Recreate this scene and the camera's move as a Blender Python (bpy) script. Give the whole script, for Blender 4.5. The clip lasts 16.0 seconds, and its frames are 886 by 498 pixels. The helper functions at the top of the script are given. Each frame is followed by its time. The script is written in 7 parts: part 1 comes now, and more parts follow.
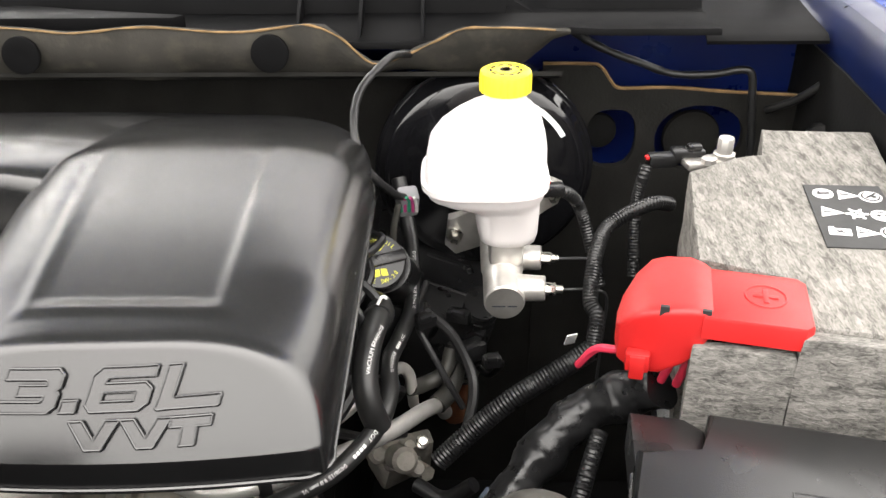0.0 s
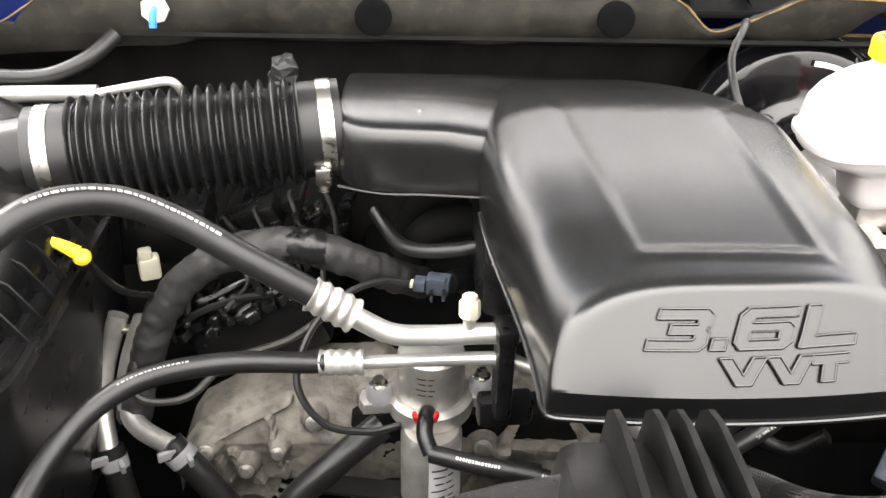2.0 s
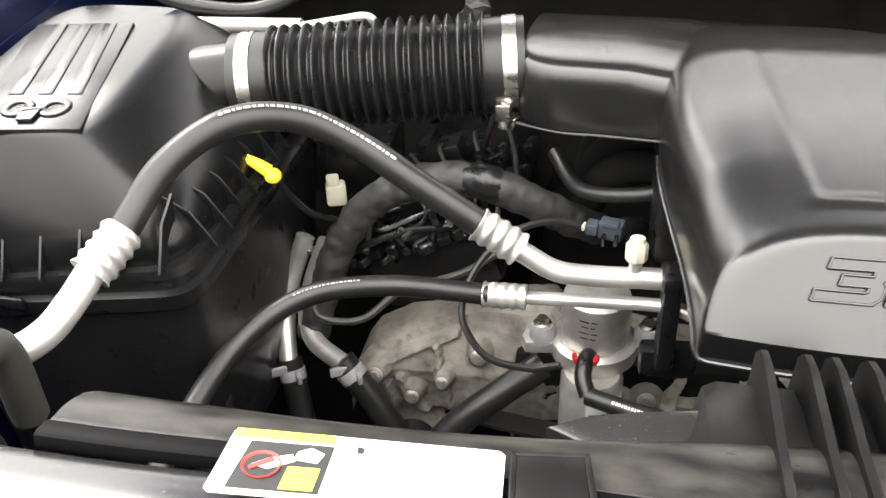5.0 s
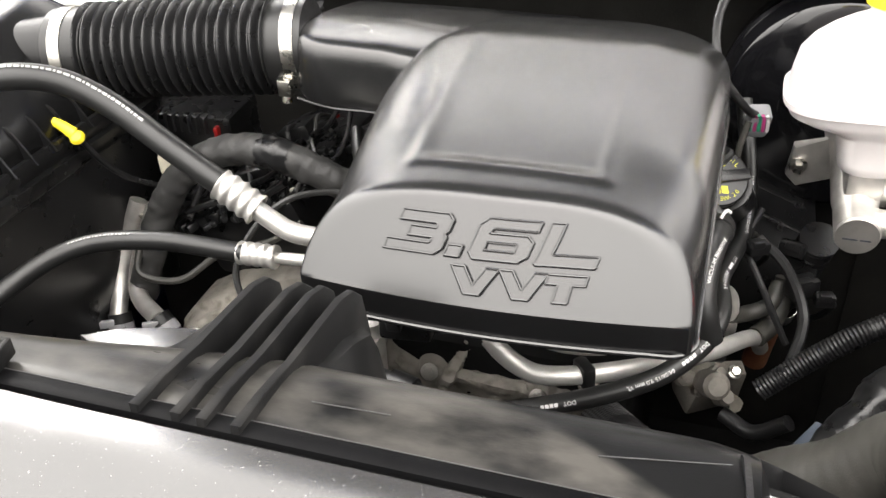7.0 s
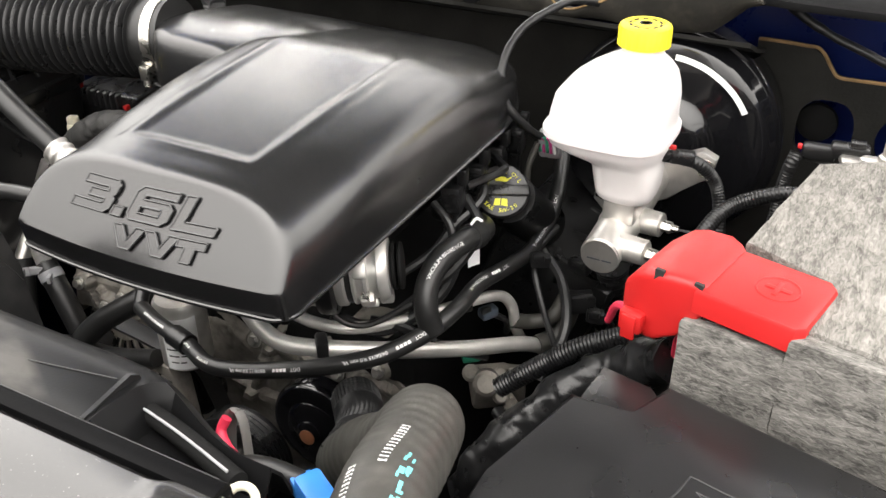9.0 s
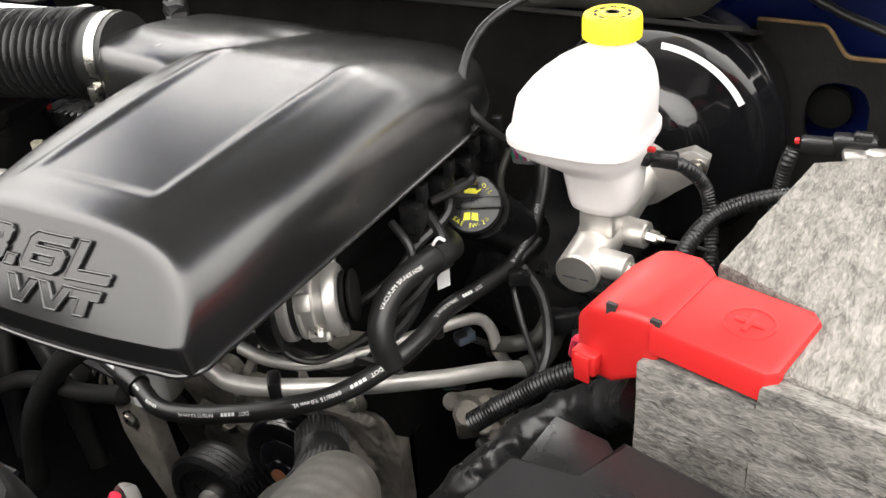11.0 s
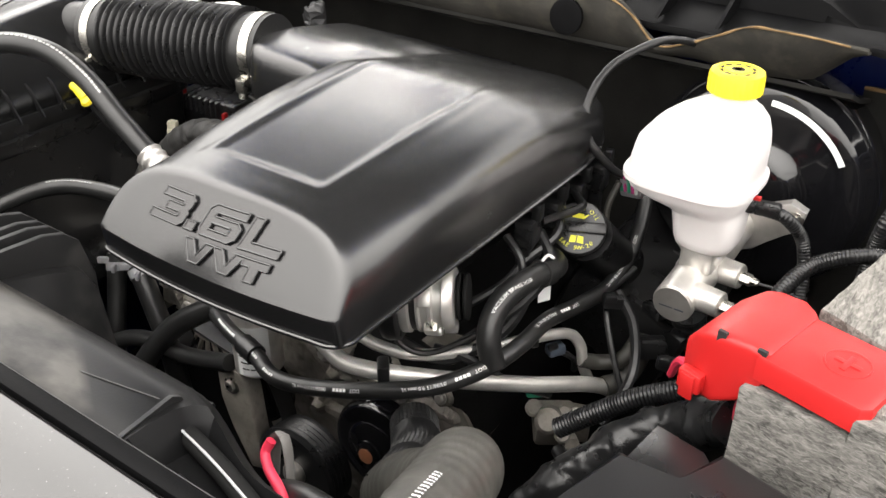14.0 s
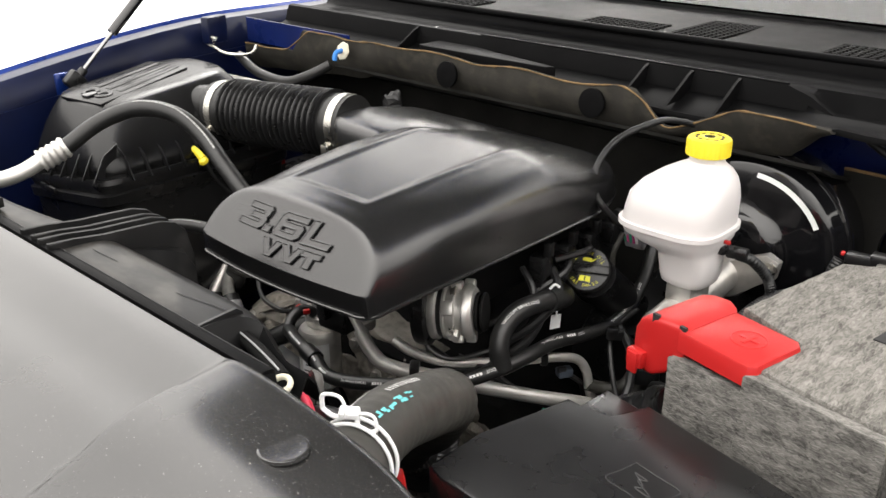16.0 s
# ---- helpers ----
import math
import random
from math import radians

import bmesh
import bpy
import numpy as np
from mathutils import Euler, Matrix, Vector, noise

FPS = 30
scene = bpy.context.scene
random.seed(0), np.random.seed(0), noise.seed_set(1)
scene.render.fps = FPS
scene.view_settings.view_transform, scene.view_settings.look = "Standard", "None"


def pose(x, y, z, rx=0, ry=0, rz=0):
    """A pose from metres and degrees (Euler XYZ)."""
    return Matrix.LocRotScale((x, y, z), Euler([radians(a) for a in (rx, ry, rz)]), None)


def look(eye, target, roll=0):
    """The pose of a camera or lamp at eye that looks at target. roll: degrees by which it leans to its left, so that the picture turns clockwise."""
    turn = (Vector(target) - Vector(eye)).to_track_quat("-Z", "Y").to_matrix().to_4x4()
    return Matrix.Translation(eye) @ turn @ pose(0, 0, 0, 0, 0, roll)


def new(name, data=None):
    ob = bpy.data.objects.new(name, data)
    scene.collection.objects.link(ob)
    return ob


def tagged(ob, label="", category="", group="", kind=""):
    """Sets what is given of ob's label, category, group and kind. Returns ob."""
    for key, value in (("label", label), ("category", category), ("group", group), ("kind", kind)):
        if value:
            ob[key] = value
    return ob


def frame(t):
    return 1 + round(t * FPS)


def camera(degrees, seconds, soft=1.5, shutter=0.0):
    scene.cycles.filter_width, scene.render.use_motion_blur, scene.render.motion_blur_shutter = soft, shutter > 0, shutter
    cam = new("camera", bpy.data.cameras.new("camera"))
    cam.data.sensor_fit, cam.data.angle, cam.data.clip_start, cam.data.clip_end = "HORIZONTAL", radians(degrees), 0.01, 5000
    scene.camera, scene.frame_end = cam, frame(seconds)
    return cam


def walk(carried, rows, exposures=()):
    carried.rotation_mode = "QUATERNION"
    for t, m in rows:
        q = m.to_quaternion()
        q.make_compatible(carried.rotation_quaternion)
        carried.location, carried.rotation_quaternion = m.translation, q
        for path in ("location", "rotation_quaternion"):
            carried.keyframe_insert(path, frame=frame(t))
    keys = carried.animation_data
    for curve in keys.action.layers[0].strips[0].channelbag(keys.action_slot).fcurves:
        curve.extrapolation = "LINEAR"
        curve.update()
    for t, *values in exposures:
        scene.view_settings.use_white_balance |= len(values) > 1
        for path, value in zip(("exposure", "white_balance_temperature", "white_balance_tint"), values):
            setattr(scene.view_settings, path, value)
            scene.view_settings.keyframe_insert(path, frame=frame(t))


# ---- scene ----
cam = camera(52.1, 16.0)
PATH = [
    (0, (0.011, 0.014, 1.491), (-0.015, 1.734, 0.472), -0.5),
    (0.5, (-0.063, 0.011, 1.49), (-0.069, 1.723, 0.457), 0.1),
    (1, (-0.2, 0.001, 1.49), (-0.156, 1.707, 0.449), 0.6),
    (1.5, (-0.317, -0.013, 1.484), (-0.244, 1.686, 0.431), 0.7),
    (2, (-0.407, -0.021, 1.486), (-0.348, 1.676, 0.429), 1.5),
    (2.5, (-0.473, -0.021, 1.489), (-0.517, 1.668, 0.42), 1.7),
    (3, (-0.541, -0.028, 1.48), (-0.695, 1.643, 0.393), 1.7),
    (3.2, (-0.555, -0.026, 1.494), (-0.753, 1.612, 0.363), 1.2),
    (5.3, (-0.32, -0.035, 1.464), (-0.723, 1.573, 0.346), -2.6),
    (5.5, (-0.28, -0.035, 1.468), (-0.702, 1.565, 0.345), -2.7),
    (6, (-0.187, -0.033, 1.46), (-0.657, 1.559, 0.344), -2.4),
    (6.5, (-0.115, -0.026, 1.455), (-0.65, 1.555, 0.353), -2.8),
    (7, (-0.066, -0.024, 1.448), (-0.624, 1.558, 0.36), -2.7),
    (7.5, (0.033, -0.066, 1.465), (-0.563, 1.527, 0.413), -1.5),
    (8, (0.133, -0.097, 1.48), (-0.543, 1.485, 0.459), -1.1),
    (8.5, (0.201, -0.057, 1.473), (-0.527, 1.499, 0.448), -1.2),
    (9, (0.275, 0.019, 1.47), (-0.527, 1.515, 0.413), -0.7),
    (9.2, (0.294, 0.045, 1.466), (-0.543, 1.511, 0.394), -0.4),
    (11.3, (0.308, 0.141, 1.448), (-0.576, 1.581, 0.378), -6.2),
    (11.5, (0.31, 0.145, 1.45), (-0.51, 1.622, 0.379), -6.8),
    (12, (0.343, 0.137, 1.449), (-0.297, 1.694, 0.368), -5.7),
    (12.5, (0.362, 0.106, 1.45), (-0.261, 1.666, 0.365), -1.5),
    (13, (0.392, 0.08, 1.454), (-0.329, 1.607, 0.382), 1.1),
    (13.5, (0.357, 0.065, 1.472), (-0.512, 1.524, 0.415), 0.9),
    (14, (0.291, 0.045, 1.484), (-0.702, 1.439, 0.449), 0.1),
    (14.5, (0.263, 0.024, 1.486), (-0.79, 1.397, 0.483), -1.0),
    (15, (0.3, -0.004, 1.497), (-0.793, 1.362, 0.529), -1.6),
    (15.5, (0.374, -0.02, 1.495), (-0.792, 1.339, 0.605), -0.8),
    (16, (0.494, -0.084, 1.484), (-0.751, 1.268, 0.695), 0.1),
]
EXPOSURES = [(0.0, 1.55), (1.5, 1.82), (3.2, 1.80), (5.5, 1.72), (7.2, 1.66), (8.8, 1.38), (11.3, 1.3), (15.0, 1.36), (15.6, 1.16), (16.0, 0.70)]
walk(cam, [(t, look(eye, target, roll)) for t, eye, target, roll in PATH], EXPOSURES)

# ---- sky and sun: bright overcast ----
SUN_UP, SUN_ROUND = radians(44), radians(-48)
world = bpy.data.worlds.new("overcast_sky")
scene.world = world
world.use_nodes = True
wn, wl = world.node_tree.nodes, world.node_tree.links
wn.clear()
sky = wn.new("ShaderNodeTexSky")
sky.sky_type, sky.sun_disc = "NISHITA", False
sky.sun_elevation, sky.sun_rotation = SUN_UP, SUN_ROUND
sky.air_density, sky.dust_density, sky.ozone_density = 1.0, 8.0, 0.5
wash = wn.new("ShaderNodeHueSaturation")
wash.inputs["Saturation"].default_value = 0.12
wash.inputs["Value"].default_value = 0.12
back = wn.new("ShaderNodeBackground")
back.inputs["Strength"].default_value = 0.15
wout = wn.new("ShaderNodeOutputWorld")
wl.new(sky.outputs["Color"], wash.inputs["Color"])
veil = wn.new("ShaderNodeMix")  # the even veil of cloud
veil.data_type, veil.blend_type = "RGBA", "ADD"
veil.inputs[0].default_value = 1.0
# an overcast sky is three times as bright overhead as at the horizon
sky_at, up, grade, tint = wn.new("ShaderNodeTexCoord"), wn.new("ShaderNodeSeparateXYZ"), wn.new("ShaderNodeMapRange"), wn.new("ShaderNodeVectorMath")
wl.new(sky_at.outputs["Generated"], up.inputs["Vector"])
wl.new(up.outputs["Z"], grade.inputs["Value"])
grade.inputs["To Min"].default_value, grade.inputs["To Max"].default_value = 0.36, 1.4
tint.operation = "SCALE"
tint.inputs[0].default_value = (13.0, 12.5, 11.9)
wl.new(grade.outputs["Result"], tint.inputs["Scale"])
wl.new(tint.outputs["Vector"], veil.inputs[7])
wl.new(wash.outputs["Color"], veil.inputs[6])
wl.new(veil.outputs[2], back.inputs["Color"])
wl.new(back.outputs["Background"], wout.inputs["Surface"])
sun = new("sun", bpy.data.lights.new("sun", "SUN"))
sun.data.energy, sun.data.angle, sun.data.color = 0.8, radians(20), (1.0, 0.97, 0.92)
# the sky's rotation turns clockwise from +y
sun_at = Vector((math.sin(SUN_ROUND) * math.cos(SUN_UP), math.cos(SUN_ROUND) * math.cos(SUN_UP), math.sin(SUN_UP)))
sun.matrix_world = look(sun_at * 20, (0, 0, 0))


# ---- materials ----
def mat(name, color, rough=0.5, metal=0.0, vary=0.25, scale=60.0, bump=0.15, grain=900.0, coat=0.0, dust=0.0, dust_at=(0.5, 0.78), dust_color=(0.32, 0.3, 0.27), rough_vary=0.12, stretch=None, spec=0.5, coat_rough=0.04, specks=0.0, dust_end=None):
    """A surface with stains at a large scale and grain at a fine one; dust lies in patches."""
    m = bpy.data.materials.new(name)
    m.use_nodes = True
    n, l = m.node_tree.nodes, m.node_tree.links
    b = n["Principled BSDF"]
    co = n.new("ShaderNodeTexCoord")
    src = co.outputs["Object"]
    if stretch:
        mp = n.new("ShaderNodeMapping")
        mp.inputs["Scale"].default_value = stretch
        l.new(src, mp.inputs["Vector"])
        src = mp.outputs["Vector"]

    def noisy(sc, detail=3.0):
        t = n.new("ShaderNodeTexNoise")
        t.inputs["Scale"].default_value, t.inputs["Detail"].default_value = sc, detail
        l.new(src, t.inputs["Vector"])
        return t.outputs["Fac"]

    def ramp(fac, a, c, lo=0.3, hi=0.7):
        r = n.new("ShaderNodeValToRGB")
        r.color_ramp.elements[0].position, r.color_ramp.elements[1].position = lo, hi
        r.color_ramp.elements[0].color, r.color_ramp.elements[1].color = (*a, 1), (*c, 1)
        l.new(fac, r.inputs["Fac"])
        return r.outputs["Color"]

    big, fine = noisy(scale / 3), noisy(grain, 2.0)
    col = ramp(big, [c * (1 - vary) for c in color], [min(1, c * (1 + vary)) for c in color])
    if dust:
        mask = ramp(noisy(scale * 1.3, 6.0), (0, 0, 0), (dust, dust, dust), *dust_at)
        if dust_end:  # the film of dust stops along a slanted line, wiped clean beyond it
            xyz, line, wipe = n.new("ShaderNodeSeparateXYZ"), n.new("ShaderNodeMath"), n.new("ShaderNodeMapRange")
            l.new(co.outputs["Object"], xyz.inputs[0])
            line.operation = "MULTIPLY_ADD"
            l.new(xyz.outputs["Y"], line.inputs[0])
            line.inputs[1].default_value = dust_end[0]
            l.new(xyz.outputs["X"], line.inputs[2])
            l.new(line.outputs[0], wipe.inputs["Value"])
            wipe.inputs["From Min"].default_value, wipe.inputs["From Max"].default_value = dust_end[1] + 0.006, dust_end[1] - 0.006
            kept = n.new("ShaderNodeMath")
            kept.operation = "MULTIPLY"
            l.new(mask, kept.inputs[0])
            l.new(wipe.outputs["Result"], kept.inputs[1])
            mask = kept.outputs[0]
        mix = n.new("ShaderNodeMix")
        mix.data_type = "RGBA"
        l.new(mask, mix.inputs[0])
        l.new(col, mix.inputs[6])
        mix.inputs[7].default_value = (*dust_color, 1)
        col = mix.outputs[2]
    if specks:
        dots = ramp(noisy(750.0, 2.0), (0, 0, 0), (specks, specks, specks), 0.69, 0.76)
        mix = n.new("ShaderNodeMix")
        mix.data_type = "RGBA"
        l.new(dots, mix.inputs[0])
        l.new(col, mix.inputs[6])
        mix.inputs[7].default_value = (0.45, 0.44, 0.43, 1)
        col = mix.outputs[2]
    l.new(col, b.inputs["Base Color"])
    rr = n.new("ShaderNodeMapRange")
    rr.inputs["To Min"].default_value, rr.inputs["To Max"].default_value = max(0.02, rough - rough_vary), min(1, rough + rough_vary)
    l.new(noisy(scale * 0.8, 5.0), rr.inputs["Value"])
    l.new(rr.outputs["Result"], b.inputs["Roughness"])
    b.inputs["Metallic"].default_value = metal
    b.inputs["Specular IOR Level"].default_value = spec
    if coat:
        b.inputs["Coat Weight"].default_value, b.inputs["Coat Roughness"].default_value = coat, coat_rough
    if bump:
        bp = n.new("ShaderNodeBump")
        bp.inputs["Strength"].default_value, bp.inputs["Distance"].default_value = bump, 0.0006
        l.new(fine, bp.inputs["Height"])
        l.new(bp.outputs["Normal"], b.inputs["Normal"])
    return m


def felt_mat(name, dark, light, scale=190.0, stretch=(1, 0.28, 1)):
    """Pressed fibre: pale fibres in streaks over a dark ground."""
    m = bpy.data.materials.new(name)
    m.use_nodes = True
    n, l = m.node_tree.nodes, m.node_tree.links
    b = n["Principled BSDF"]
    co, mp = n.new("ShaderNodeTexCoord"), n.new("ShaderNodeMapping")
    mp.inputs["Scale"].default_value = stretch
    l.new(co.outputs["Object"], mp.inputs["Vector"])
    outs = []
    for sc, det, dis in ((scale, 7.0, 0.25), (scale * 3.2, 7.0, 1.2), (scale * 0.25, 2.0, 0.0)):
        t = n.new("ShaderNodeTexNoise")
        t.inputs["Scale"].default_value, t.inputs["Detail"].default_value, t.inputs["Distortion"].default_value = sc, det, dis
        l.new(mp.outputs["Vector"], t.inputs["Vector"])
        outs.append(t.outputs["Fac"])
    a1, a2 = n.new("ShaderNodeMath"), n.new("ShaderNodeMath")
    a1.operation = a2.operation = "MULTIPLY_ADD"
    l.new(outs[1], a1.inputs[0])
    a1.inputs[1].default_value = 1.2
    l.new(outs[0], a1.inputs[2])
    l.new(outs[2], a2.inputs[0])
    a2.inputs[1].default_value = 0.22
    l.new(a1.outputs[0], a2.inputs[2])
    r = n.new("ShaderNodeValToRGB")
    e = r.color_ramp.elements
    e[0].position, e[0].color = 0.0, (*dark, 1)
    e[1].position, e[1].color = 1.0, (*light, 1)
    mr = n.new("ShaderNodeMapRange")
    mr.inputs["From Min"].default_value, mr.inputs["From Max"].default_value = 0.92, 1.52
    l.new(a2.outputs[0], mr.inputs["Value"])
    l.new(mr.outputs["Result"], r.inputs["Fac"])
    l.new(r.outputs["Color"], b.inputs["Base Color"])
    b.inputs["Roughness"].default_value = 0.95
    b.inputs["Specular IOR Level"].default_value = 0.15
    bp = n.new("ShaderNodeBump")
    bp.inputs["Strength"].default_value, bp.inputs["Distance"].default_value = 0.9, 0.0015
    l.new(a1.outputs[0], bp.inputs["Height"])
    l.new(bp.outputs["Normal"], b.inputs["Normal"])
    return m


COVER = mat("grained_black_cover_plastic", (0.008, 0.008, 0.0083), 0.26, vary=0.15, scale=30, bump=0.06, grain=1000, rough_vary=0.03, spec=1.0)
PLASTIC = mat("black_moulded_plastic", (0.010, 0.010, 0.0105), 0.3, scale=40, bump=0.2)
DUSTY = mat("dusty_black_plastic", (0.006, 0.006, 0.0063), 0.3, scale=34, bump=0.08, dust=0.9, dust_at=(0.36, 0.66), dust_color=(0.06, 0.057, 0.052), rough_vary=0.08, stretch=(0.5, 1, 1), spec=0.14, dust_end=(1.7, 0.406))
RIBBED = mat("faded_black_plastic", (0.009, 0.009, 0.0092), 0.4, scale=20, bump=0.15, dust=0.35, dust_at=(0.5, 0.7), dust_color=(0.045, 0.043, 0.041), spec=0.12)
# The pale dust film also makes up for sky sheen; specks are dust.
GLOSS = mat("glossy_black_panel", (0.014, 0.0137, 0.0137), 0.25, scale=14, bump=0.04, grain=300, rough_vary=0.06, dust=0.1, dust_at=(0.2, 0.9), dust_color=(0.12, 0.117, 0.116), spec=0.6, coat=0.5, coat_rough=0.18, specks=0.28)
COWL = mat("weathered_cowl_plastic", (0.0045, 0.0045, 0.0048), 0.42, scale=30, bump=0.2, rough_vary=0.06, spec=0.035)
RUBBER = mat("black_rubber", (0.015, 0.015, 0.015), 0.36, scale=80, bump=0.2)
AIRBOX = mat("satin_airbox_plastic", (0.006, 0.006, 0.0062), 0.25, scale=40, bump=0.03, rough_vary=0.04, spec=0.32)
RUBBER_GREY = mat("greyish_rubber", (0.04, 0.0385, 0.034), 0.48, scale=50, bump=0.2, vary=0.12, dust=0.1)
TAPE = mat("dull_cloth_tape", (0.03, 0.0295, 0.029), 0.55, scale=60, bump=0.7, grain=260, rough_vary=0.2, dust=0.35, dust_color=(0.09, 0.086, 0.08))
CLOTH = mat("harness_tape", (0.012, 0.012, 0.0125), 0.4, scale=90, bump=0.8, grain=220, rough_vary=0.2)
LOOM = mat("split_loom_plastic", (0.010, 0.010, 0.0105), 0.3, scale=90, bump=0.1)
ENAMEL = mat("black_enamel", (0.006, 0.006, 0.007), 0.12, scale=20, bump=0.02, grain=200, coat=0.6, rough_vary=0.04)
ALU = mat("cast_aluminium", (0.52, 0.5, 0.47), 0.42, metal=0.85, scale=70, bump=0.5, grain=500, dust=0.3, dust_color=(0.2, 0.18, 0.15))
GRIMY = mat("grimy_cast_aluminium", (0.225, 0.207, 0.182), 0.6, metal=0.15, scale=60, bump=0.9, grain=380, dust=0.75, dust_color=(0.075, 0.066, 0.05), vary=0.45)
BRIGHT = mat("bright_tube_aluminium", (0.68, 0.66, 0.63), 0.42, metal=0.7, scale=60, bump=0.15)
MATTE_ALU = mat("satin_machined_aluminium", (0.6, 0.58, 0.55), 0.38, metal=0.75, scale=90, bump=0.35, grain=700)
ZINC = mat("zinc_plated_steel", (0.62, 0.6, 0.55), 0.28, metal=1.0, scale=120, bump=0.1)
RUST = mat("copper_brown_steel", (0.3, 0.12, 0.06), 0.6, metal=0.3, scale=150, bump=0.3)
TANK = mat("milky_white_polypropylene", (0.70, 0.668, 0.662), 0.4, vary=0.03, scale=30, bump=0.05)
YELLOW = mat("yellow_plastic", (0.85, 0.68, 0.03), 0.4, vary=0.08, scale=60, bump=0.1)
RED = mat("red_plastic", (0.47, 0.014, 0.014), 0.42, vary=0.06, scale=40, bump=0.18, grain=1200)
RED_WIRE = mat("red_wire_sleeve", (0.6, 0.03, 0.07), 0.5, scale=60)
GREEN = mat("green_plastic", (0.03, 0.3, 0.17), 0.5)
MAGENTA = mat("magenta_plastic", (0.5, 0.05, 0.22), 0.5)
BLUE_PLUG = mat("blue_plastic", (0.03, 0.2, 0.62), 0.4)
GREY_PLUG = mat("grey_connector_plastic", (0.3, 0.3, 0.31), 0.5)
CAP_GREY = mat("grey_cap_plastic", (0.13, 0.125, 0.118), 0.5)
SLATE = mat("slate_grey_connector_plastic", (0.055, 0.068, 0.09), 0.45)
CREAM = mat("cream_plastic", (0.7, 0.66, 0.52), 0.5)
WHITE = mat("white_printed_film", (0.82, 0.82, 0.82), 0.45, vary=0.03)
INK = mat("white_ink", (0.75, 0.75, 0.74), 0.6, vary=0.05, bump=0)
INK_DIM = mat("worn_white_ink", (0.36, 0.36, 0.35), 0.6, vary=0.2, bump=0)
YINK = mat("yellow_ink", (0.88, 0.84, 0.06), 0.6, vary=0.05, bump=0)
BINK = mat("black_ink", (0.02, 0.02, 0.02), 0.6, vary=0.05, bump=0)
RINK = mat("red_ink", (0.6, 0.05, 0.04), 0.6, vary=0.05, bump=0)
CYAN = mat("cyan_paint_mark", (0.15, 0.55, 0.58), 0.6, vary=0.2, bump=0.3)
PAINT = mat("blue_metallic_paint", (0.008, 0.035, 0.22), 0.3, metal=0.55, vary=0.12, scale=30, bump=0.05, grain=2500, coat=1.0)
# Two darker values of the body blue, for inner panels and firewall.
PAINT_DARK = mat("dark_blue_paint", (0.0025, 0.006, 0.032), 0.35, scale=30, bump=0.1, spec=0.4)
PAINT_MID = mat("mid_blue_paint", (0.004, 0.012, 0.085), 0.3, scale=30, bump=0.05)
# Flat black for underbody parts and for depths with shade in the colour.
FLAT_BLACK = mat("flat_black_finish", (0.009, 0.009, 0.009), 0.75, scale=25, bump=0.5, grain=200, spec=0.08)
BRACKET = mat("dark_grey_bracket_plastic", (0.028, 0.028, 0.029), 0.45, scale=60, bump=0.2)
ROD = mat("polished_strut_rod", (0.3, 0.3, 0.3), 0.25, metal=1.0, scale=60, bump=0.03)
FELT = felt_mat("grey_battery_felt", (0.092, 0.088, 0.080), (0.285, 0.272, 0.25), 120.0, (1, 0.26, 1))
# Same felt for the upright flaps, side shade put into a darker colour.
FELT_SIDE = felt_mat("side_shaded_battery_felt", (0.068, 0.066, 0.061), (0.27, 0.258, 0.24), 120.0, (0.36, 1, 1))
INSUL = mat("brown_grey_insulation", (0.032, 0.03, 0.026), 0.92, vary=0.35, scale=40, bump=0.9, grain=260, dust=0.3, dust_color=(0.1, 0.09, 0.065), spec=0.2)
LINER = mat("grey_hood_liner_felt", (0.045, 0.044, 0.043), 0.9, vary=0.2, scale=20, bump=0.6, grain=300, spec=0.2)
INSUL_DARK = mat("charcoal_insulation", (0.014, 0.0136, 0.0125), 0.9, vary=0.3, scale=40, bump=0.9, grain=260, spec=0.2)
EDGE = mat("cut_fibre_edge", (0.21, 0.135, 0.065), 0.9, vary=0.4, scale=120, bump=0.5, spec=0.2)
SNOWY = mat("pale_winter_concrete", (0.62, 0.62, 0.63), 0.9, vary=0.12, scale=2.0, bump=0.4, grain=40)
GLASS = bpy.data.materials.new("windscreen_glass")
GLASS.use_nodes = True
GLASS.node_tree.nodes["Principled BSDF"].inputs["Transmission Weight"].default_value = 1.0
GLASS.node_tree.nodes["Principled BSDF"].inputs["Roughness"].default_value = 0.02
GLASS.node_tree.nodes["Principled BSDF"].inputs["Specular IOR Level"].default_value = 0.15


# ---- builders ----
BASE = {}


def thing(name, at, label, category, group="", kind=""):
    ob = new(name)
    ob.location = at
    ob.empty_display_size = 0.02
    BASE[ob.name] = Vector(at)
    return tagged(ob, label, category, group, kind)


def part(name, bm, material, parent, label="", smooth=True, kind=""):
    """One mesh under a thing or a part; bm is in world metres."""
    base = BASE[parent.name]
    for v in bm.verts:
        v.co -= base
    bmesh.ops.recalc_face_normals(bm, faces=bm.faces)
    for f in bm.faces:
        f.smooth = smooth
    me = bpy.data.meshes.new(name)
    bm.to_mesh(me)
    bm.free()
    me.materials.append(material)
    if smooth:
        me.set_sharp_from_angle(angle=radians(38))
    ob = new(name, me)
    ob.parent = parent
    BASE[ob.name] = base
    if label:
        ob["label"] = label
    if kind:
        ob["kind"] = kind
    return ob


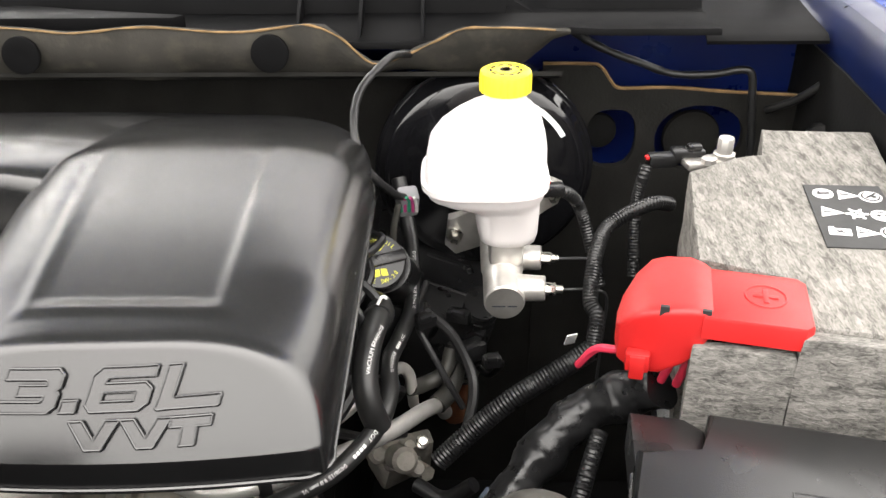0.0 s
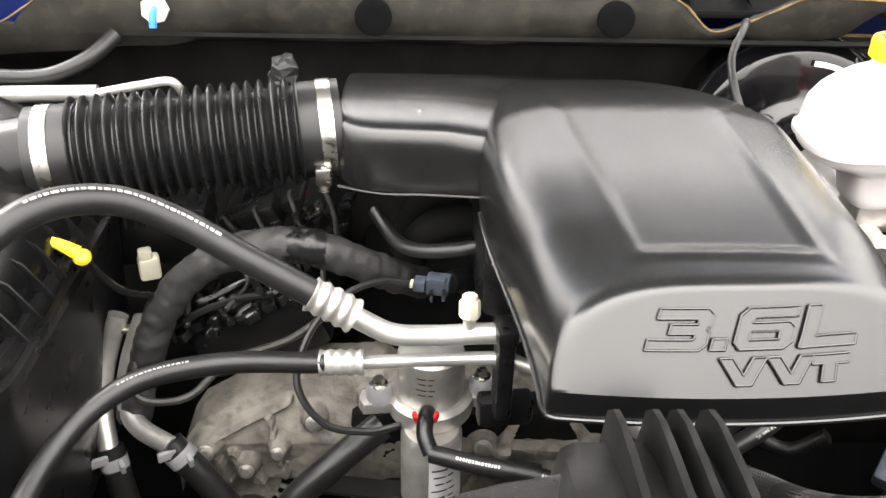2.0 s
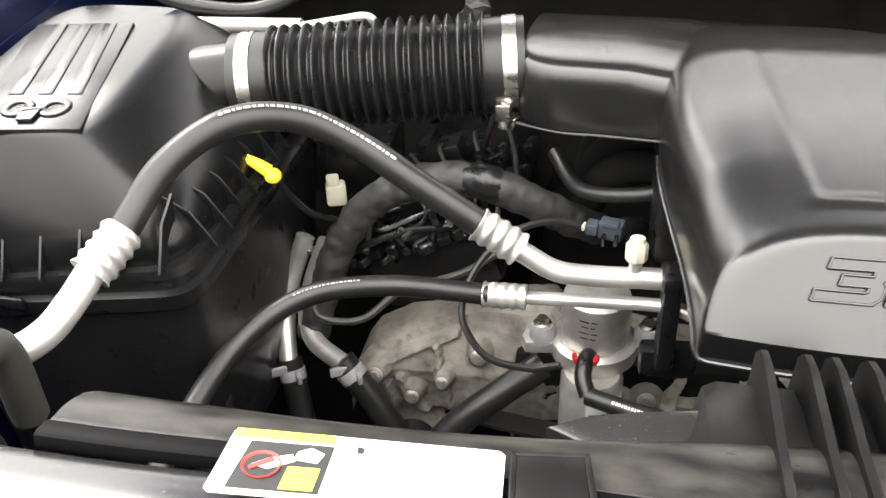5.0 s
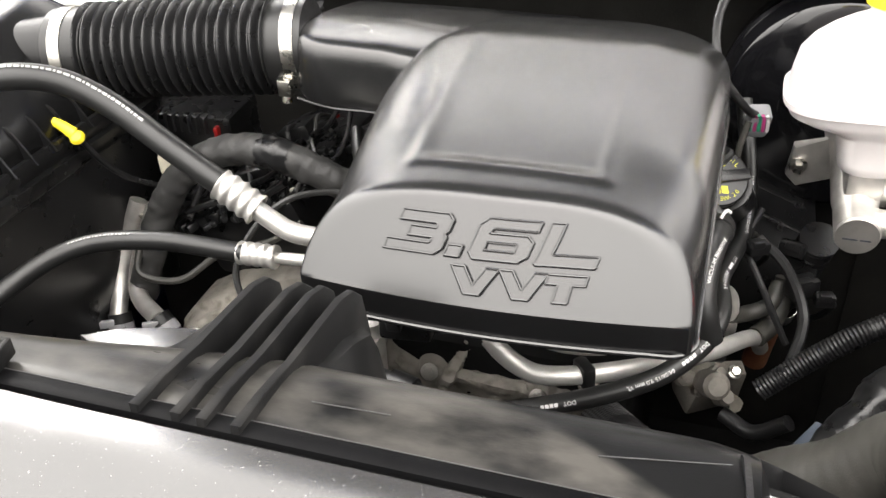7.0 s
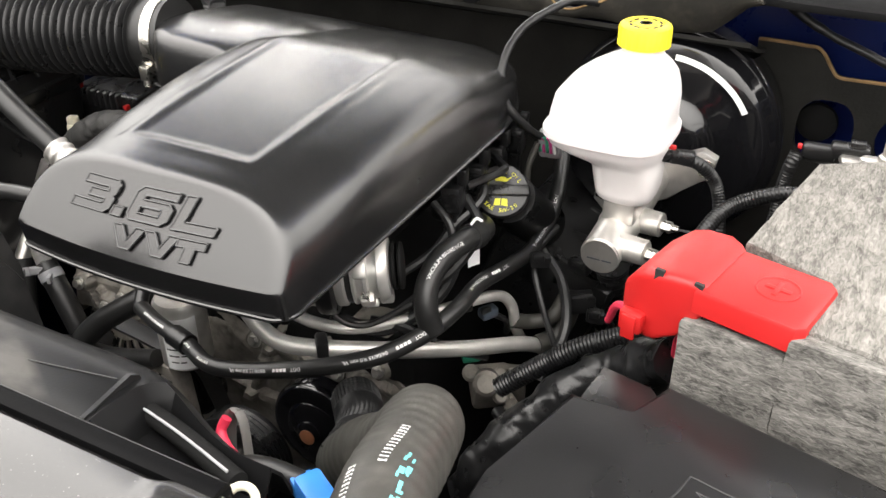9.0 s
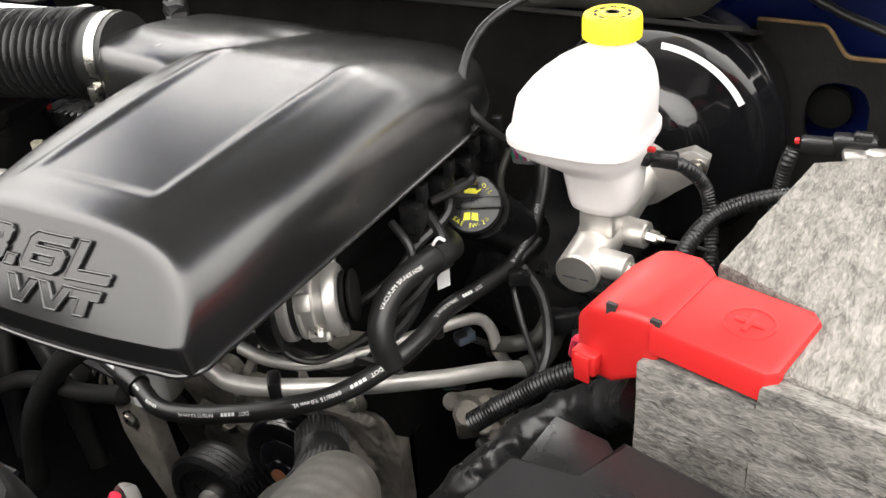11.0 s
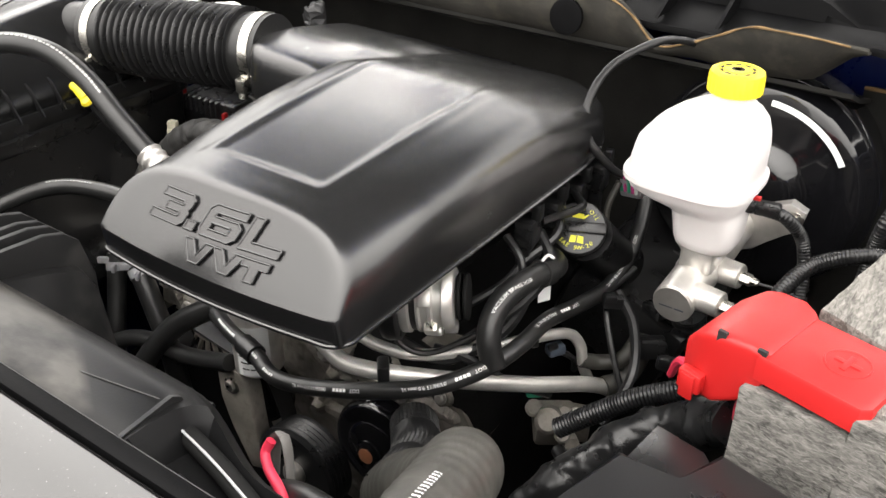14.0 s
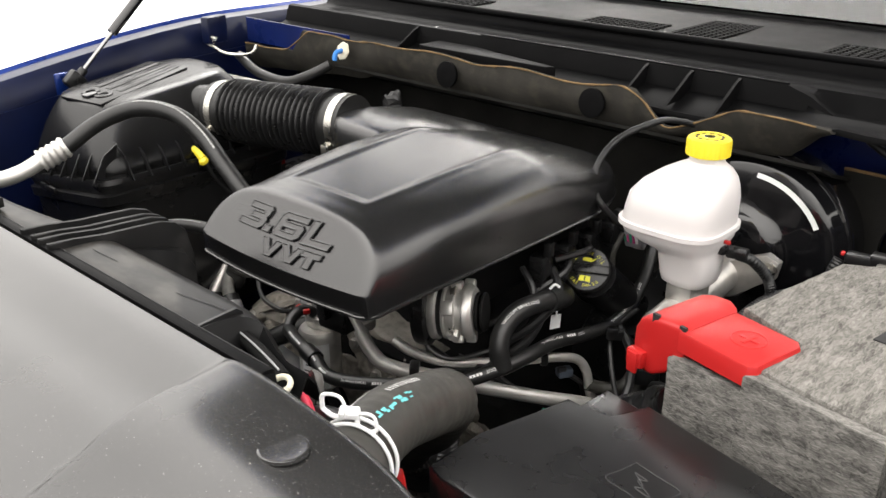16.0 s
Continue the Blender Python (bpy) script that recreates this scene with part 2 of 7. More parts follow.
def solo(name, bm, material, at, label, category, group="", kind="", smooth=True):
    """A thing that is one mesh."""
    at = Vector(at)
    for v in bm.verts:
        v.co -= at
    bmesh.ops.recalc_face_normals(bm, faces=bm.faces)
    for f in bm.faces:
        f.smooth = smooth
    me = bpy.data.meshes.new(name)
    bm.to_mesh(me)
    bm.free()
    me.materials.append(material)
    if smooth:
        me.set_sharp_from_angle(angle=radians(38))
    ob = new(name, me)
    ob.location = at
    BASE[ob.name] = at
    return tagged(ob, label, category, group, kind)


def box(c, s, rz=0.0, bevel=0.002, rx=0.0, ry=0.0):
    bm = bmesh.new()
    bmesh.ops.create_cube(bm, size=1.0)
    for v in bm.verts:
        v.co = Vector((v.co.x * s[0], v.co.y * s[1], v.co.z * s[2]))
    if bevel:
        bmesh.ops.bevel(bm, geom=bm.edges[:], offset=min(bevel, min(s) * 0.45), segments=2, affect="EDGES", profile=0.5)
    bm.transform(pose(*c, rx, ry, rz))
    return bm


def join(*bms):
    out = bms[0]
    for b in bms[1:]:
        me = bpy.data.meshes.new("tmp")
        b.to_mesh(me)
        b.free()
        out.from_mesh(me)
        bpy.data.meshes.remove(me)
    return out


def curve_points(pts, n=60):
    """A smooth line through the points, evenly sampled."""
    p = np.array(pts, float)
    p = np.vstack([2 * p[0] - p[1], p, 2 * p[-1] - p[-2]])
    k, out = len(p) - 3, []
    for u in np.linspace(0, k, 12 * k + 1):
        i = min(int(u), k - 1)
        f = u - i
        a, b, c, d = p[i : i + 4]
        out.append(0.5 * (2 * b + (c - a) * f + (2 * a - 5 * b + 4 * c - d) * f * f + (3 * b - a - 3 * c + d) * f**3))
    out = np.array(out)
    s = np.r_[0, np.cumsum(np.linalg.norm(np.diff(out, axis=0), axis=1))]
    u = np.linspace(0, s[-1], n)
    return np.c_[[np.interp(u, s, out[:, k]) for k in range(3)]].T, u


def tube(pts, r, n=None, seg=14, wave=None, flat=1.0, caps=True):
    """A round tube along the points. wave(s): factor on the radius at the length s."""
    length = sum((Vector(a) - Vector(b)).length for a, b in zip(pts, pts[1:]))
    n = n or max(8, int(length / 0.006))
    line, s = curve_points(pts, n)
    bm = bmesh.new()
    rings, side = [], None
    for i in range(n):
        t = Vector(line[min(i + 1, n - 1)] - line[max(i - 1, 0)]).normalized()
        if side is None:
            side = t.orthogonal().normalized()
        side = (side - t * side.dot(t)).normalized()
        up = t.cross(side)
        rad = float((r(s[i] / s[-1]) if callable(r) else r) * (wave(s[i]) if wave else 1.0))
        c = Vector(line[i])
        rings.append([bm.verts.new(c + rad * (math.cos(a) * side + flat * math.sin(a) * up)) for a in (2 * math.pi * k / seg for k in range(seg))])
    for a, b in zip(rings, rings[1:]):
        for k in range(seg):
            bm.faces.new((a[k], a[(k + 1) % seg], b[(k + 1) % seg], b[k]))
    if caps:
        bm.faces.new(rings[0])
        bm.faces.new(rings[-1])
    return bm


def lathe(profile, m, seg=32):
    """Profile of (radius, height) turned round z, then set by the pose m."""
    bm = bmesh.new()
    rings = []
    for r, h in profile:
        rings.append([bm.verts.new((r * math.cos(2 * math.pi * k / seg), r * math.sin(2 * math.pi * k / seg), h)) for k in range(seg)])
    for a, b in zip(rings, rings[1:]):
        for k in range(seg):
            bm.faces.new((a[k], a[(k + 1) % seg], b[(k + 1) % seg], b[k]))
    bm.faces.new(rings[0])
    bm.faces.new(rings[-1])
    bm.transform(m)
    return bm


def along(at, way):
    """A pose at a place whose z points along the way."""
    return Matrix.Translation(at) @ Vector(way).to_track_quat("Z", "Y").to_matrix().to_4x4()


def prism(poly, h0, h1, m=None, bevel=0.0):
    """A flat outline in x, y raised from h0 to h1."""
    bm = bmesh.new()
    low = [bm.verts.new((x, y, h0)) for x, y in poly]
    top = [bm.verts.new((x, y, h1)) for x, y in poly]
    bm.faces.new(low[::-1])
    f = bm.faces.new(top)
    for k in range(len(poly)):
        bm.faces.new((low[k], low[(k + 1) % len(poly)], top[(k + 1) % len(poly)], top[k]))
    if bevel:
        bmesh.ops.bevel(bm, geom=[e for e in f.edges], offset=bevel, segments=2, affect="EDGES", profile=0.5)
    if m:
        bm.transform(m)
    return bm


def skin(rings, closed=True, cap=True):
    """Quads between rings of as many points each."""
    bm = bmesh.new()
    vs = [[bm.verts.new(p) for p in ring] for ring in rings]
    n = len(vs[0])
    for a, b in zip(vs, vs[1:]):
        for k in range(n if closed else n - 1):
            bm.faces.new((a[k], a[(k + 1) % n], b[(k + 1) % n], b[k]))
    if cap and closed:
        bm.faces.new(vs[0])
        bm.faces.new(vs[-1])
    return bm


def sheet(rows, thick, way):
    """A curved sheet through rows of points, thick along the way."""
    w = Vector(way).normalized() * thick
    bm = bmesh.new()
    a = [[bm.verts.new(p) for p in row] for row in rows]
    b = [[bm.verts.new(Vector(p) + w) for p in row] for row in rows]
    nr, nc = len(a), len(a[0])
    for g in (a, b):
        for i in range(nr - 1):
            for j in range(nc - 1):
                bm.faces.new((g[i][j], g[i][j + 1], g[i + 1][j + 1], g[i + 1][j]))
    for i in range(nr - 1):
        for j in (0, nc - 1):
            bm.faces.new((a[i][j], a[i + 1][j], b[i + 1][j], b[i][j]))
    for j in range(nc - 1):
        for i in (0, nr - 1):
            bm.faces.new((a[i][j], a[i][j + 1], b[i][j + 1], b[i][j]))
    return bm


def squircle(cx, cy, rx, ry, p, n, z):
    out = []
    for k in range(n):
        a = 2 * math.pi * k / n
        c, s = math.cos(a), math.sin(a)
        out.append(Vector((cx + rx * math.copysign(abs(c) ** (2 / p), c), cy + ry * math.copysign(abs(s) ** (2 / p), s), z)))
    return out


def letters(text, size):
    """Flat letters in the built-in font, as a bmesh in x, y with the text's middle at 0."""
    cu = bpy.data.curves.new("writing", "FONT")
    cu.body, cu.size, cu.align_x, cu.align_y, cu.resolution_u = text, size, "CENTER", "CENTER", 2
    ob = new("writing", cu)
    dg = bpy.context.evaluated_depsgraph_get()
    me = bpy.data.meshes.new_from_object(ob.evaluated_get(dg))
    bm = bmesh.new()
    bm.from_mesh(me)
    bpy.data.objects.remove(ob)
    bpy.data.curves.remove(cu)
    bpy.data.meshes.remove(me)
    return bm


def wrap(bm, pts, r, start, facing, flip=1):
    """Bend flat writing onto a tube: its x runs along the tube from the length start, its y round it."""
    line, s = curve_points(pts, 200)
    line = np.array(line)
    lim = Vector(facing)
    for v in bm.verts:
        u = start + flip * v.co.x
        c = Vector([np.interp(u, s, line[:, k]) for k in range(3)])
        d = Vector([np.interp(u + 0.004, s, line[:, k]) - np.interp(u - 0.004, s, line[:, k]) for k in range(3)]).normalized()
        out = (lim - d * lim.dot(d)).normalized()
        side = out.cross(d) * flip
        a = v.co.y / r
        v.co = c + (r + 0.0004) * (math.cos(a) * out + math.sin(a) * side)
    return bm


def bars(widths, h, gap):
    """A row of plain bars, where writing cannot be read."""
    bm, x = bmesh.new(), -(sum(widths) + gap * (len(widths) - 1)) / 2
    for w in widths:
        n = max(1, int(w / 0.003))
        for k in range(n):
            a, b = x + w * k / n, x + w * (k + 1) / n
            bm.faces.new([bm.verts.new((p, q, 0)) for p, q in ((a, -h / 2), (b, -h / 2), (b, h / 2), (a, h / 2))])
        x += w + gap
    return bm


def smooth01(t):
    t = min(1.0, max(0.0, t))
    return t * t * (3 - 2 * t)


def ridged(period, depth):
    return lambda s: 1 + depth * math.cos(2 * math.pi * s / period)


def hose(name, pts, r, material, label, category="hose", wave=None, n=None, group="", seg=16, at=None):
    return solo(name, tube(pts, r, n=n, wave=wave, seg=seg), material, at or pts[0], label, category, group)


def bolt(at, way, r, material, parent, h=0.006, name="bolt"):
    hexa = lathe([(r, 0), (r, h * 0.85), (r * 0.9, h)], along(at, way), seg=6)
    wash_ = lathe([(r * 1.45, -0.0005), (r * 1.45, 0.0015), (r * 1.3, 0.002)], along(at, way), seg=18)
    return part(name, join(hexa, wash_), material, parent, smooth=True)


# ---- the setting: ground, truck body round the engine bay ----
g = bmesh.new()
for xs in ((-400, 400),):
    vs = [g.verts.new(p) for p in ((-400, -400, 0), (400, -400, 0), (400, 400, 0), (-400, 400, 0))]
    g.faces.new(vs)
solo("ground", g, SNOWY, (0, 0, 0), "pale snowy winter concrete under the truck", "ground", kind="structure")

MID = -0.29  # the truck's middle line


def fender(name, side, label):
    """Outer wing: an upright inner flange, a folded shoulder and the outer skin, along y."""
    rows = []
    xin = 0.735 if side < 0 else 0.735
    for k in range(25):
        y = -0.25 + 1.6 * k / 24
        top = 1.08 + 0.125 * smooth01((y + 0.1) / 1.1)
        x = lambda d: MID + side * d
        rows.append([(x(xin), y, 0.75), (x(xin), y, top - 0.05), (x(xin + 0.004), y, top - 0.016), (x(xin + 0.014), y, top - 0.004), (x(xin + 0.035), y, top), (x(xin + 0.048), y, top - 0.002), (x(xin + 0.054), y, top + 0.004), (x(xin + 0.066), y, top - 0.004), (x(xin + 0.095), y, top - 0.06), (x(xin + 0.14), y, top - 0.18), (x(xin + 0.16), y, top - 0.45)])
    ob = thing(name, (MID + side * 0.8, 0.4, 0.0), label, "car fender", "front fenders")
    part("panel", sheet([r[5:] for r in rows], 0.003, (0, 0, -1)), PAINT, ob)
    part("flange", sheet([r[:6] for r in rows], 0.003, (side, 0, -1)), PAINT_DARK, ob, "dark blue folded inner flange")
    return ob


fender_left = fender("fender", -1, "deep blue metallic painted front fender with folded flange")
for y, z in ((0.36, 1.128), (0.56, 1.148), (0.80, 1.182)):
    bolt((MID - 0.775, y, z - 0.012), (0.1, 0, 1), 0.006, PAINT_DARK, fender_left)

inner = []
for side in (-1, 1):
    rows = []
    for k in range(9):
        y = -0.25 + 1.4 * k / 8
        # the apron falls inwards below the flange
        rows.append([(MID + side * 0.725, y, 0.3), (MID + side * 0.725, y, 0.9), (MID + side * 0.728, y, 1.0), (MID + side * 0.731, y, 1.045 + 0.1 * smooth01((y + 0.1) / 1.1))])
    solo("inner_fender", sheet(rows, 0.003, (side, 0, 0)), FLAT_BLACK if side > 0 else PAINT_DARK, (MID + side * 0.73, 0.4, 0.3), "dark painted sheet metal inner fender wall", "inner fender", "inner fenders", kind="structure")

# firewall behind the engine, blue paint above black
rows = [[(x, 1.135 + 0.012 * math.sin(9 * x), z) for x in np.linspace(-1.02, 0.44, 30)] for z in (0.3, 0.7, 1.0, 1.1, 1.165)]
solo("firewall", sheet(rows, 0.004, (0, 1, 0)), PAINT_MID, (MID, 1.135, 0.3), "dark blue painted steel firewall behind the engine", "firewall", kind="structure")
tunnel = [[(x, y, z) for x in np.linspace(-1.02, 0.44, 6)] for y, z in ((-0.2, 0.42), (0.3, 0.4), (0.8, 0.4), (1.14, 0.42))]
solo("splash_shield", sheet(tunnel, 0.004, (0, 0, -1)), FLAT_BLACK, (MID, 0.4, 0.4), "black underbody shield deep below the engine", "splash shield", kind="structure")
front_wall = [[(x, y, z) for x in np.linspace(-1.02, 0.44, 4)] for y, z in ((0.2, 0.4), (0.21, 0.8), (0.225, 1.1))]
solo("radiator", sheet(front_wall, 0.045, (0, -1, 0)), FLAT_BLACK, (MID, 0.2, 0.4), "black radiator and fan shroud behind the grille", "radiator", kind="structure")

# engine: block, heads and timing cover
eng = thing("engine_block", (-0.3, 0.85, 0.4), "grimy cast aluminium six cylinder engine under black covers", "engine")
# The block's shadow is put into its colour: flat black, not aluminium.
part("block", box((-0.3, 0.92, 0.62), (0.36, 0.46, 0.44), bevel=0.02), FLAT_BLACK, eng, "engine block with its shadow put into a near-black colour")
TOP = ((-0.66, 0.73), (-0.648, 0.806), (-0.635, 0.822), (-0.6, 0.838), (-0.575, 0.842), (-0.545, 0.858), (-0.515, 0.866), (-0.44, 0.87), (-0.43, 0.862), (-0.36, 0.85), (-0.25, 0.838), (-0.17, 0.845), (-0.135, 0.80), (-0.12, 0.76))
WEB = ((-0.64, 0.80, -0.54, 0.845, 0.006), (-0.625, 0.80, -0.59, 0.70, 0.008), (-0.60, 0.79, -0.54, 0.70, 0.008), (-0.56, 0.83, -0.545, 0.76, 0.005), (-0.43, 0.85, -0.30, 0.76, 0.012), (-0.30, 0.83, -0.36, 0.70, 0.010), (-0.24, 0.83, -0.16, 0.72, 0.010), (-0.34, 0.80, -0.15, 0.79, 0.008), (-0.40, 0.72, -0.22, 0.70, 0.010), (-0.48, 0.70, -0.62, 0.70, 0.010))
KNOBS = ((-0.513, 0.828, 0.012), (-0.625, 0.80, 0.013), (-0.585, 0.775, 0.012), (-0.55, 0.80, 0.010), (-0.455, 0.845, 0.011), (-0.215, 0.80, 0.013), (-0.262, 0.762, 0.012), (-0.335, 0.805, 0.014), (-0.395, 0.83, 0.012), (-0.165, 0.815, 0.011))


def cast_relief(x, z):
    h = 0.003 * noise.noise(Vector((x * 26, z * 26, 1.7))) + 0.0016 * noise.noise(Vector((x * 120, z * 120, 4.1)))
    for xa, za, xb, zb, w in WEB:
        t = max(0, min(1, ((x - xa) * (xb - xa) + (z - za) * (zb - za)) / ((xb - xa) ** 2 + (zb - za) ** 2)))
        d = math.hypot(x - xa - t * (xb - xa), z - za - t * (zb - za))
        h += 0.010 * (1 - smooth01((d - w * 0.55) / (w * 0.25)))
    for xa, za, r in KNOBS:
        d = math.hypot(x - xa, z - za)
        h = h + (0.014 - h) * (1 - smooth01((d - r * 0.8) / (r * 0.5)))
    return h


tops = lambda x: float(np.interp(x, [p[0] for p in TOP], [p[1] for p in TOP]))
rows = []
for k in range(130):
    f = k / 129
    row = []
    for x in np.linspace(-0.66, -0.12, 230):
        top = tops(x)
        z = top - (top - 0.56 - 0.19 * smooth01((-0.44 - x) / 0.05)) * f ** 1.1
        row.append((x, 0.688 - cast_relief(x, z) + 0.02 * (1 - smooth01(f / 0.03)) + 0.55 * max(0, z - 0.80), z))
    rows.append(row)
part("timing_cover", sheet(rows, 0.03, (0, 1, 0)), GRIMY, eng, "grimy bare aluminium timing cover with cast ribs")
for x, z, r in KNOBS:
    bolt((x, 0.673 + 0.55 * max(0, z - 0.80), z), (0, -1, 0.4), r * 0.48, ALU, eng, 0.007)


def valve_cover(x, lean, label):
    ob = thing("valve_cover", (x, 0.88, 0.9), label, "valve cover", "valve covers")
    m = pose(x, 0.075, 0.885, 0, lean, 0)
    body = box((0, 0.88, 0.0), (0.15, 0.40, 0.075), 0, 0.014)
    body.transform(m)
    part("body", body, PLASTIC, ob)
    for k in range(3):
        y = 0.745 + 0.12 * k
        c = box((0.0, y, 0.052), (0.05, 0.042, 0.036), 0, 0.006)
        c.transform(m)
        coil = part("coil", c, PLASTIC, ob, "black ignition coil with plug")
        c = box((0.042, y, 0.055), (0.026, 0.016, 0.014), 0, 0.003)
        c.transform(m)
        part("connector", c, PLASTIC, coil)
        c = box((0.062, y, 0.062), (0.005, 0.007, 0.004), 0, 0.001)
        c.transform(m)
        part("lock_tab", c, RED, coil, "small red lock tab")
    for k in range(5):
        c = box((-0.055, 0.70 + 0.085 * k, 0.042), (0.022, 0.05, 0.012), 0, 0.003)
        c.transform(m)
        part("rib", c, PLASTIC, ob)
        p = m @ Vector((0.068, 0.70 + 0.085 * k, 0.034))
        bolt(p, m.to_3x3() @ Vector((0, 0, 1)), 0.0055, ZINC, ob, 0.009)
    # a crowded top: clips, stubs, ribs and bolt heads between the coils
    dice = random.Random(11)
    for k in range(110):
        u, v = dice.uniform(-0.085, 0.11), dice.uniform(0.662, 0.86)
        w, d, h = dice.uniform(0.004, 0.016), dice.uniform(0.006, 0.02), dice.uniform(0.004, 0.014)
        c = box((u, v, 0.036 + h / 2), (w, d, h), dice.uniform(-40, 40), 0.0018)
        c.transform(m)
        part("clip", c, LOOM, ob)
    for k in range(16):
        p = m @ Vector((dice.uniform(-0.07, 0.07), dice.uniform(0.675, 0.85), 0.046))
        bolt(p, m.to_3x3() @ Vector((dice.uniform(-0.3, 0.3), -0.2, 1)), dice.uniform(0.003, 0.0048), ZINC if k % 3 == 0 else LOOM, ob, 0.01)
    for k in range(9):
        pts = [m @ Vector((-0.085 + 0.022 * k + dice.uniform(-0.016, 0.016), 0.66 + 0.045 * j, 0.056 + dice.uniform(-0.014, 0.02))) for j in range(6)]
        part("wire", tube(pts, dice.uniform(0.0026, 0.0046), n=40, seg=8), LOOM if k % 2 else TAPE, ob, "thin black wire")
    for k in range(5):
        v = 0.67 + 0.035 * k
        pts = [m @ Vector((-0.09 + 0.045 * j, v + dice.uniform(-0.012, 0.012), 0.058 + dice.uniform(-0.008, 0.02))) for j in range(5)]
        part("wire", tube(pts, dice.uniform(0.0024, 0.004), n=40, seg=8), LOOM, ob, "thin black wire")
    return ob


valve_cover(-0.575, -22, "black plastic valve cover with ignition coils and bolts")
vc = thing("valve_cover", (-0.03, 0.95, 0.8), "black plastic valve cover beneath the oil filler cap", "valve cover", "valve covers")
part("body", box((-0.035, 0.98, 0.875), (0.15, 0.30, 0.10), 0, 0.018, 0, 22), PLASTIC, vc)
part("filler_boss", tube([(-0.05, 0.87, 0.94), (-0.06, 0.82, 0.985), (-0.062, 0.80, 1.005)], 0.028, n=10, seg=24), PLASTIC, vc)
for k in range(4):
    part("rib", box((0.0, 0.84 + 0.06 * k, 0.90), (0.06, 0.01, 0.03), 0, 0.003, 0, 22), PLASTIC, vc)

# intake manifold under the cover: runners that show in the notch
im = thing("intake_manifold", (-0.3, 0.85, 0.95), "black plastic intake manifold with curved runners", "intake manifold")
part("plenum", box((-0.25, 0.80, 1.02), (0.2, 0.26, 0.10), bevel=0.02), PLASTIC, im)
# Runners take flat black: the notch's shade is in their colour.
for k in range(3):
    y = 0.79 + 0.06 * k
    part("runner", tube([(-0.31, y, 1.015), (-0.37, y, 1.015), (-0.405, y, 0.99), (-0.42, y, 0.94)], 0.018, seg=18), FLAT_BLACK, im)
part("vacuum_tube", tube([(-0.45, 0.80, 1.02), (-0.42, 0.745, 1.012), (-0.37, 0.725, 1.02), (-0.32, 0.73, 1.03)], 0.0075), RUBBER, im, "thin black vacuum tube")

# ---- cowl, insulation lip, windscreen, hood ----
def wavy(x, seed, amp):
    return amp * noise.noise(Vector((x * 11.0, seed, 0.0)))


lip = thing("insulation_lip", (-0.45, 0.97, 1.15), "brown-grey fibre insulation hanging along the cowl edge", "insulation")
xs = np.linspace(-1.0, 0.135, 70)
hole_at = ((-0.188, 1.176), (-0.456, 1.176))
rows = []
for j in range(15):
    f = j / 14
    row = []
    for x in xs:
        top = 1.2 + wavy(x, 3.1, 0.008) - 0.02 * smooth01((-0.12 - x) / -0.05) * smooth01((0.02 - x) / 0.05)
        if -0.13 < x < -0.03:
            top -= 0.02 * math.sin(math.pi * (x + 0.13) / 0.1)
        top -= 0.045 * smooth01((-0.825 - x) / 0.02) * smooth01((x + 1.03) / 0.02)
        bot = 1.142 + wavy(x, 7.7, 0.012) - 0.03 * smooth01((-0.62 - x) / 0.3)
        bot += (top - bot) * 0.85 * smooth01((x - 0.075) / 0.06)
        z = bot + (top - bot) * f
        y = 0.955 + 0.016 * (1 - f) ** 2 * 2 + wavy(x * 0.7, 5 + f, 0.007) + 0.01 * f
        row.append((x, y, z))
    rows.append(row)
part("felt_strip", sheet(rows, 0.006, (0, 1, 0.2)), INSUL, lip)
part("cut_edge", tube([(x, y - 0.001, z + 0.001) for x, y, z in rows[-1][::2]], lambda u: 0.0012 + 0.0014 * noise.noise(Vector((u * 60, 1, 0))), n=220, seg=6), EDGE, lip, "tan frayed cut edge")
# Underside sheet in charcoal, darker than the felt strip.
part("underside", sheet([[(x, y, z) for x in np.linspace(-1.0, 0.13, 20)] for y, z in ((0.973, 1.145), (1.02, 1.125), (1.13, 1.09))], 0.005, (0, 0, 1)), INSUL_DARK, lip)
for x, z in hole_at:
    part("plug", lathe([(0.0205, -0.003), (0.0205, 0.0015), (0.018, 0.0025), (0.004, 0.001)], along((x, 0.951 + wavy(x * 0.7, 5.5, 0.007) + 0.006, z), (0, -1, 0.12)), 28), COWL, lip, "round black hole plug")
fast = part("fastener", lathe([(0.016, 0), (0.015, 0.002), (0.006, 0.004)], along((-0.69, 0.948, 1.183), (0, -1, 0.3)), 7), CREAM, lip, "white push-in fastener washer")
part("pin", tube([(-0.69, 0.946, 1.184), (-0.688, 0.93, 1.182), (-0.688, 0.926, 1.17)], 0.0042, seg=10), BLUE_PLUG, fast, "blue fastener pin")

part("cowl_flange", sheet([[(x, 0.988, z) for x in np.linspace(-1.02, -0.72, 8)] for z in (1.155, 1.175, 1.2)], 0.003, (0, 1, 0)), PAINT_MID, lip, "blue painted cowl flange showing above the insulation")
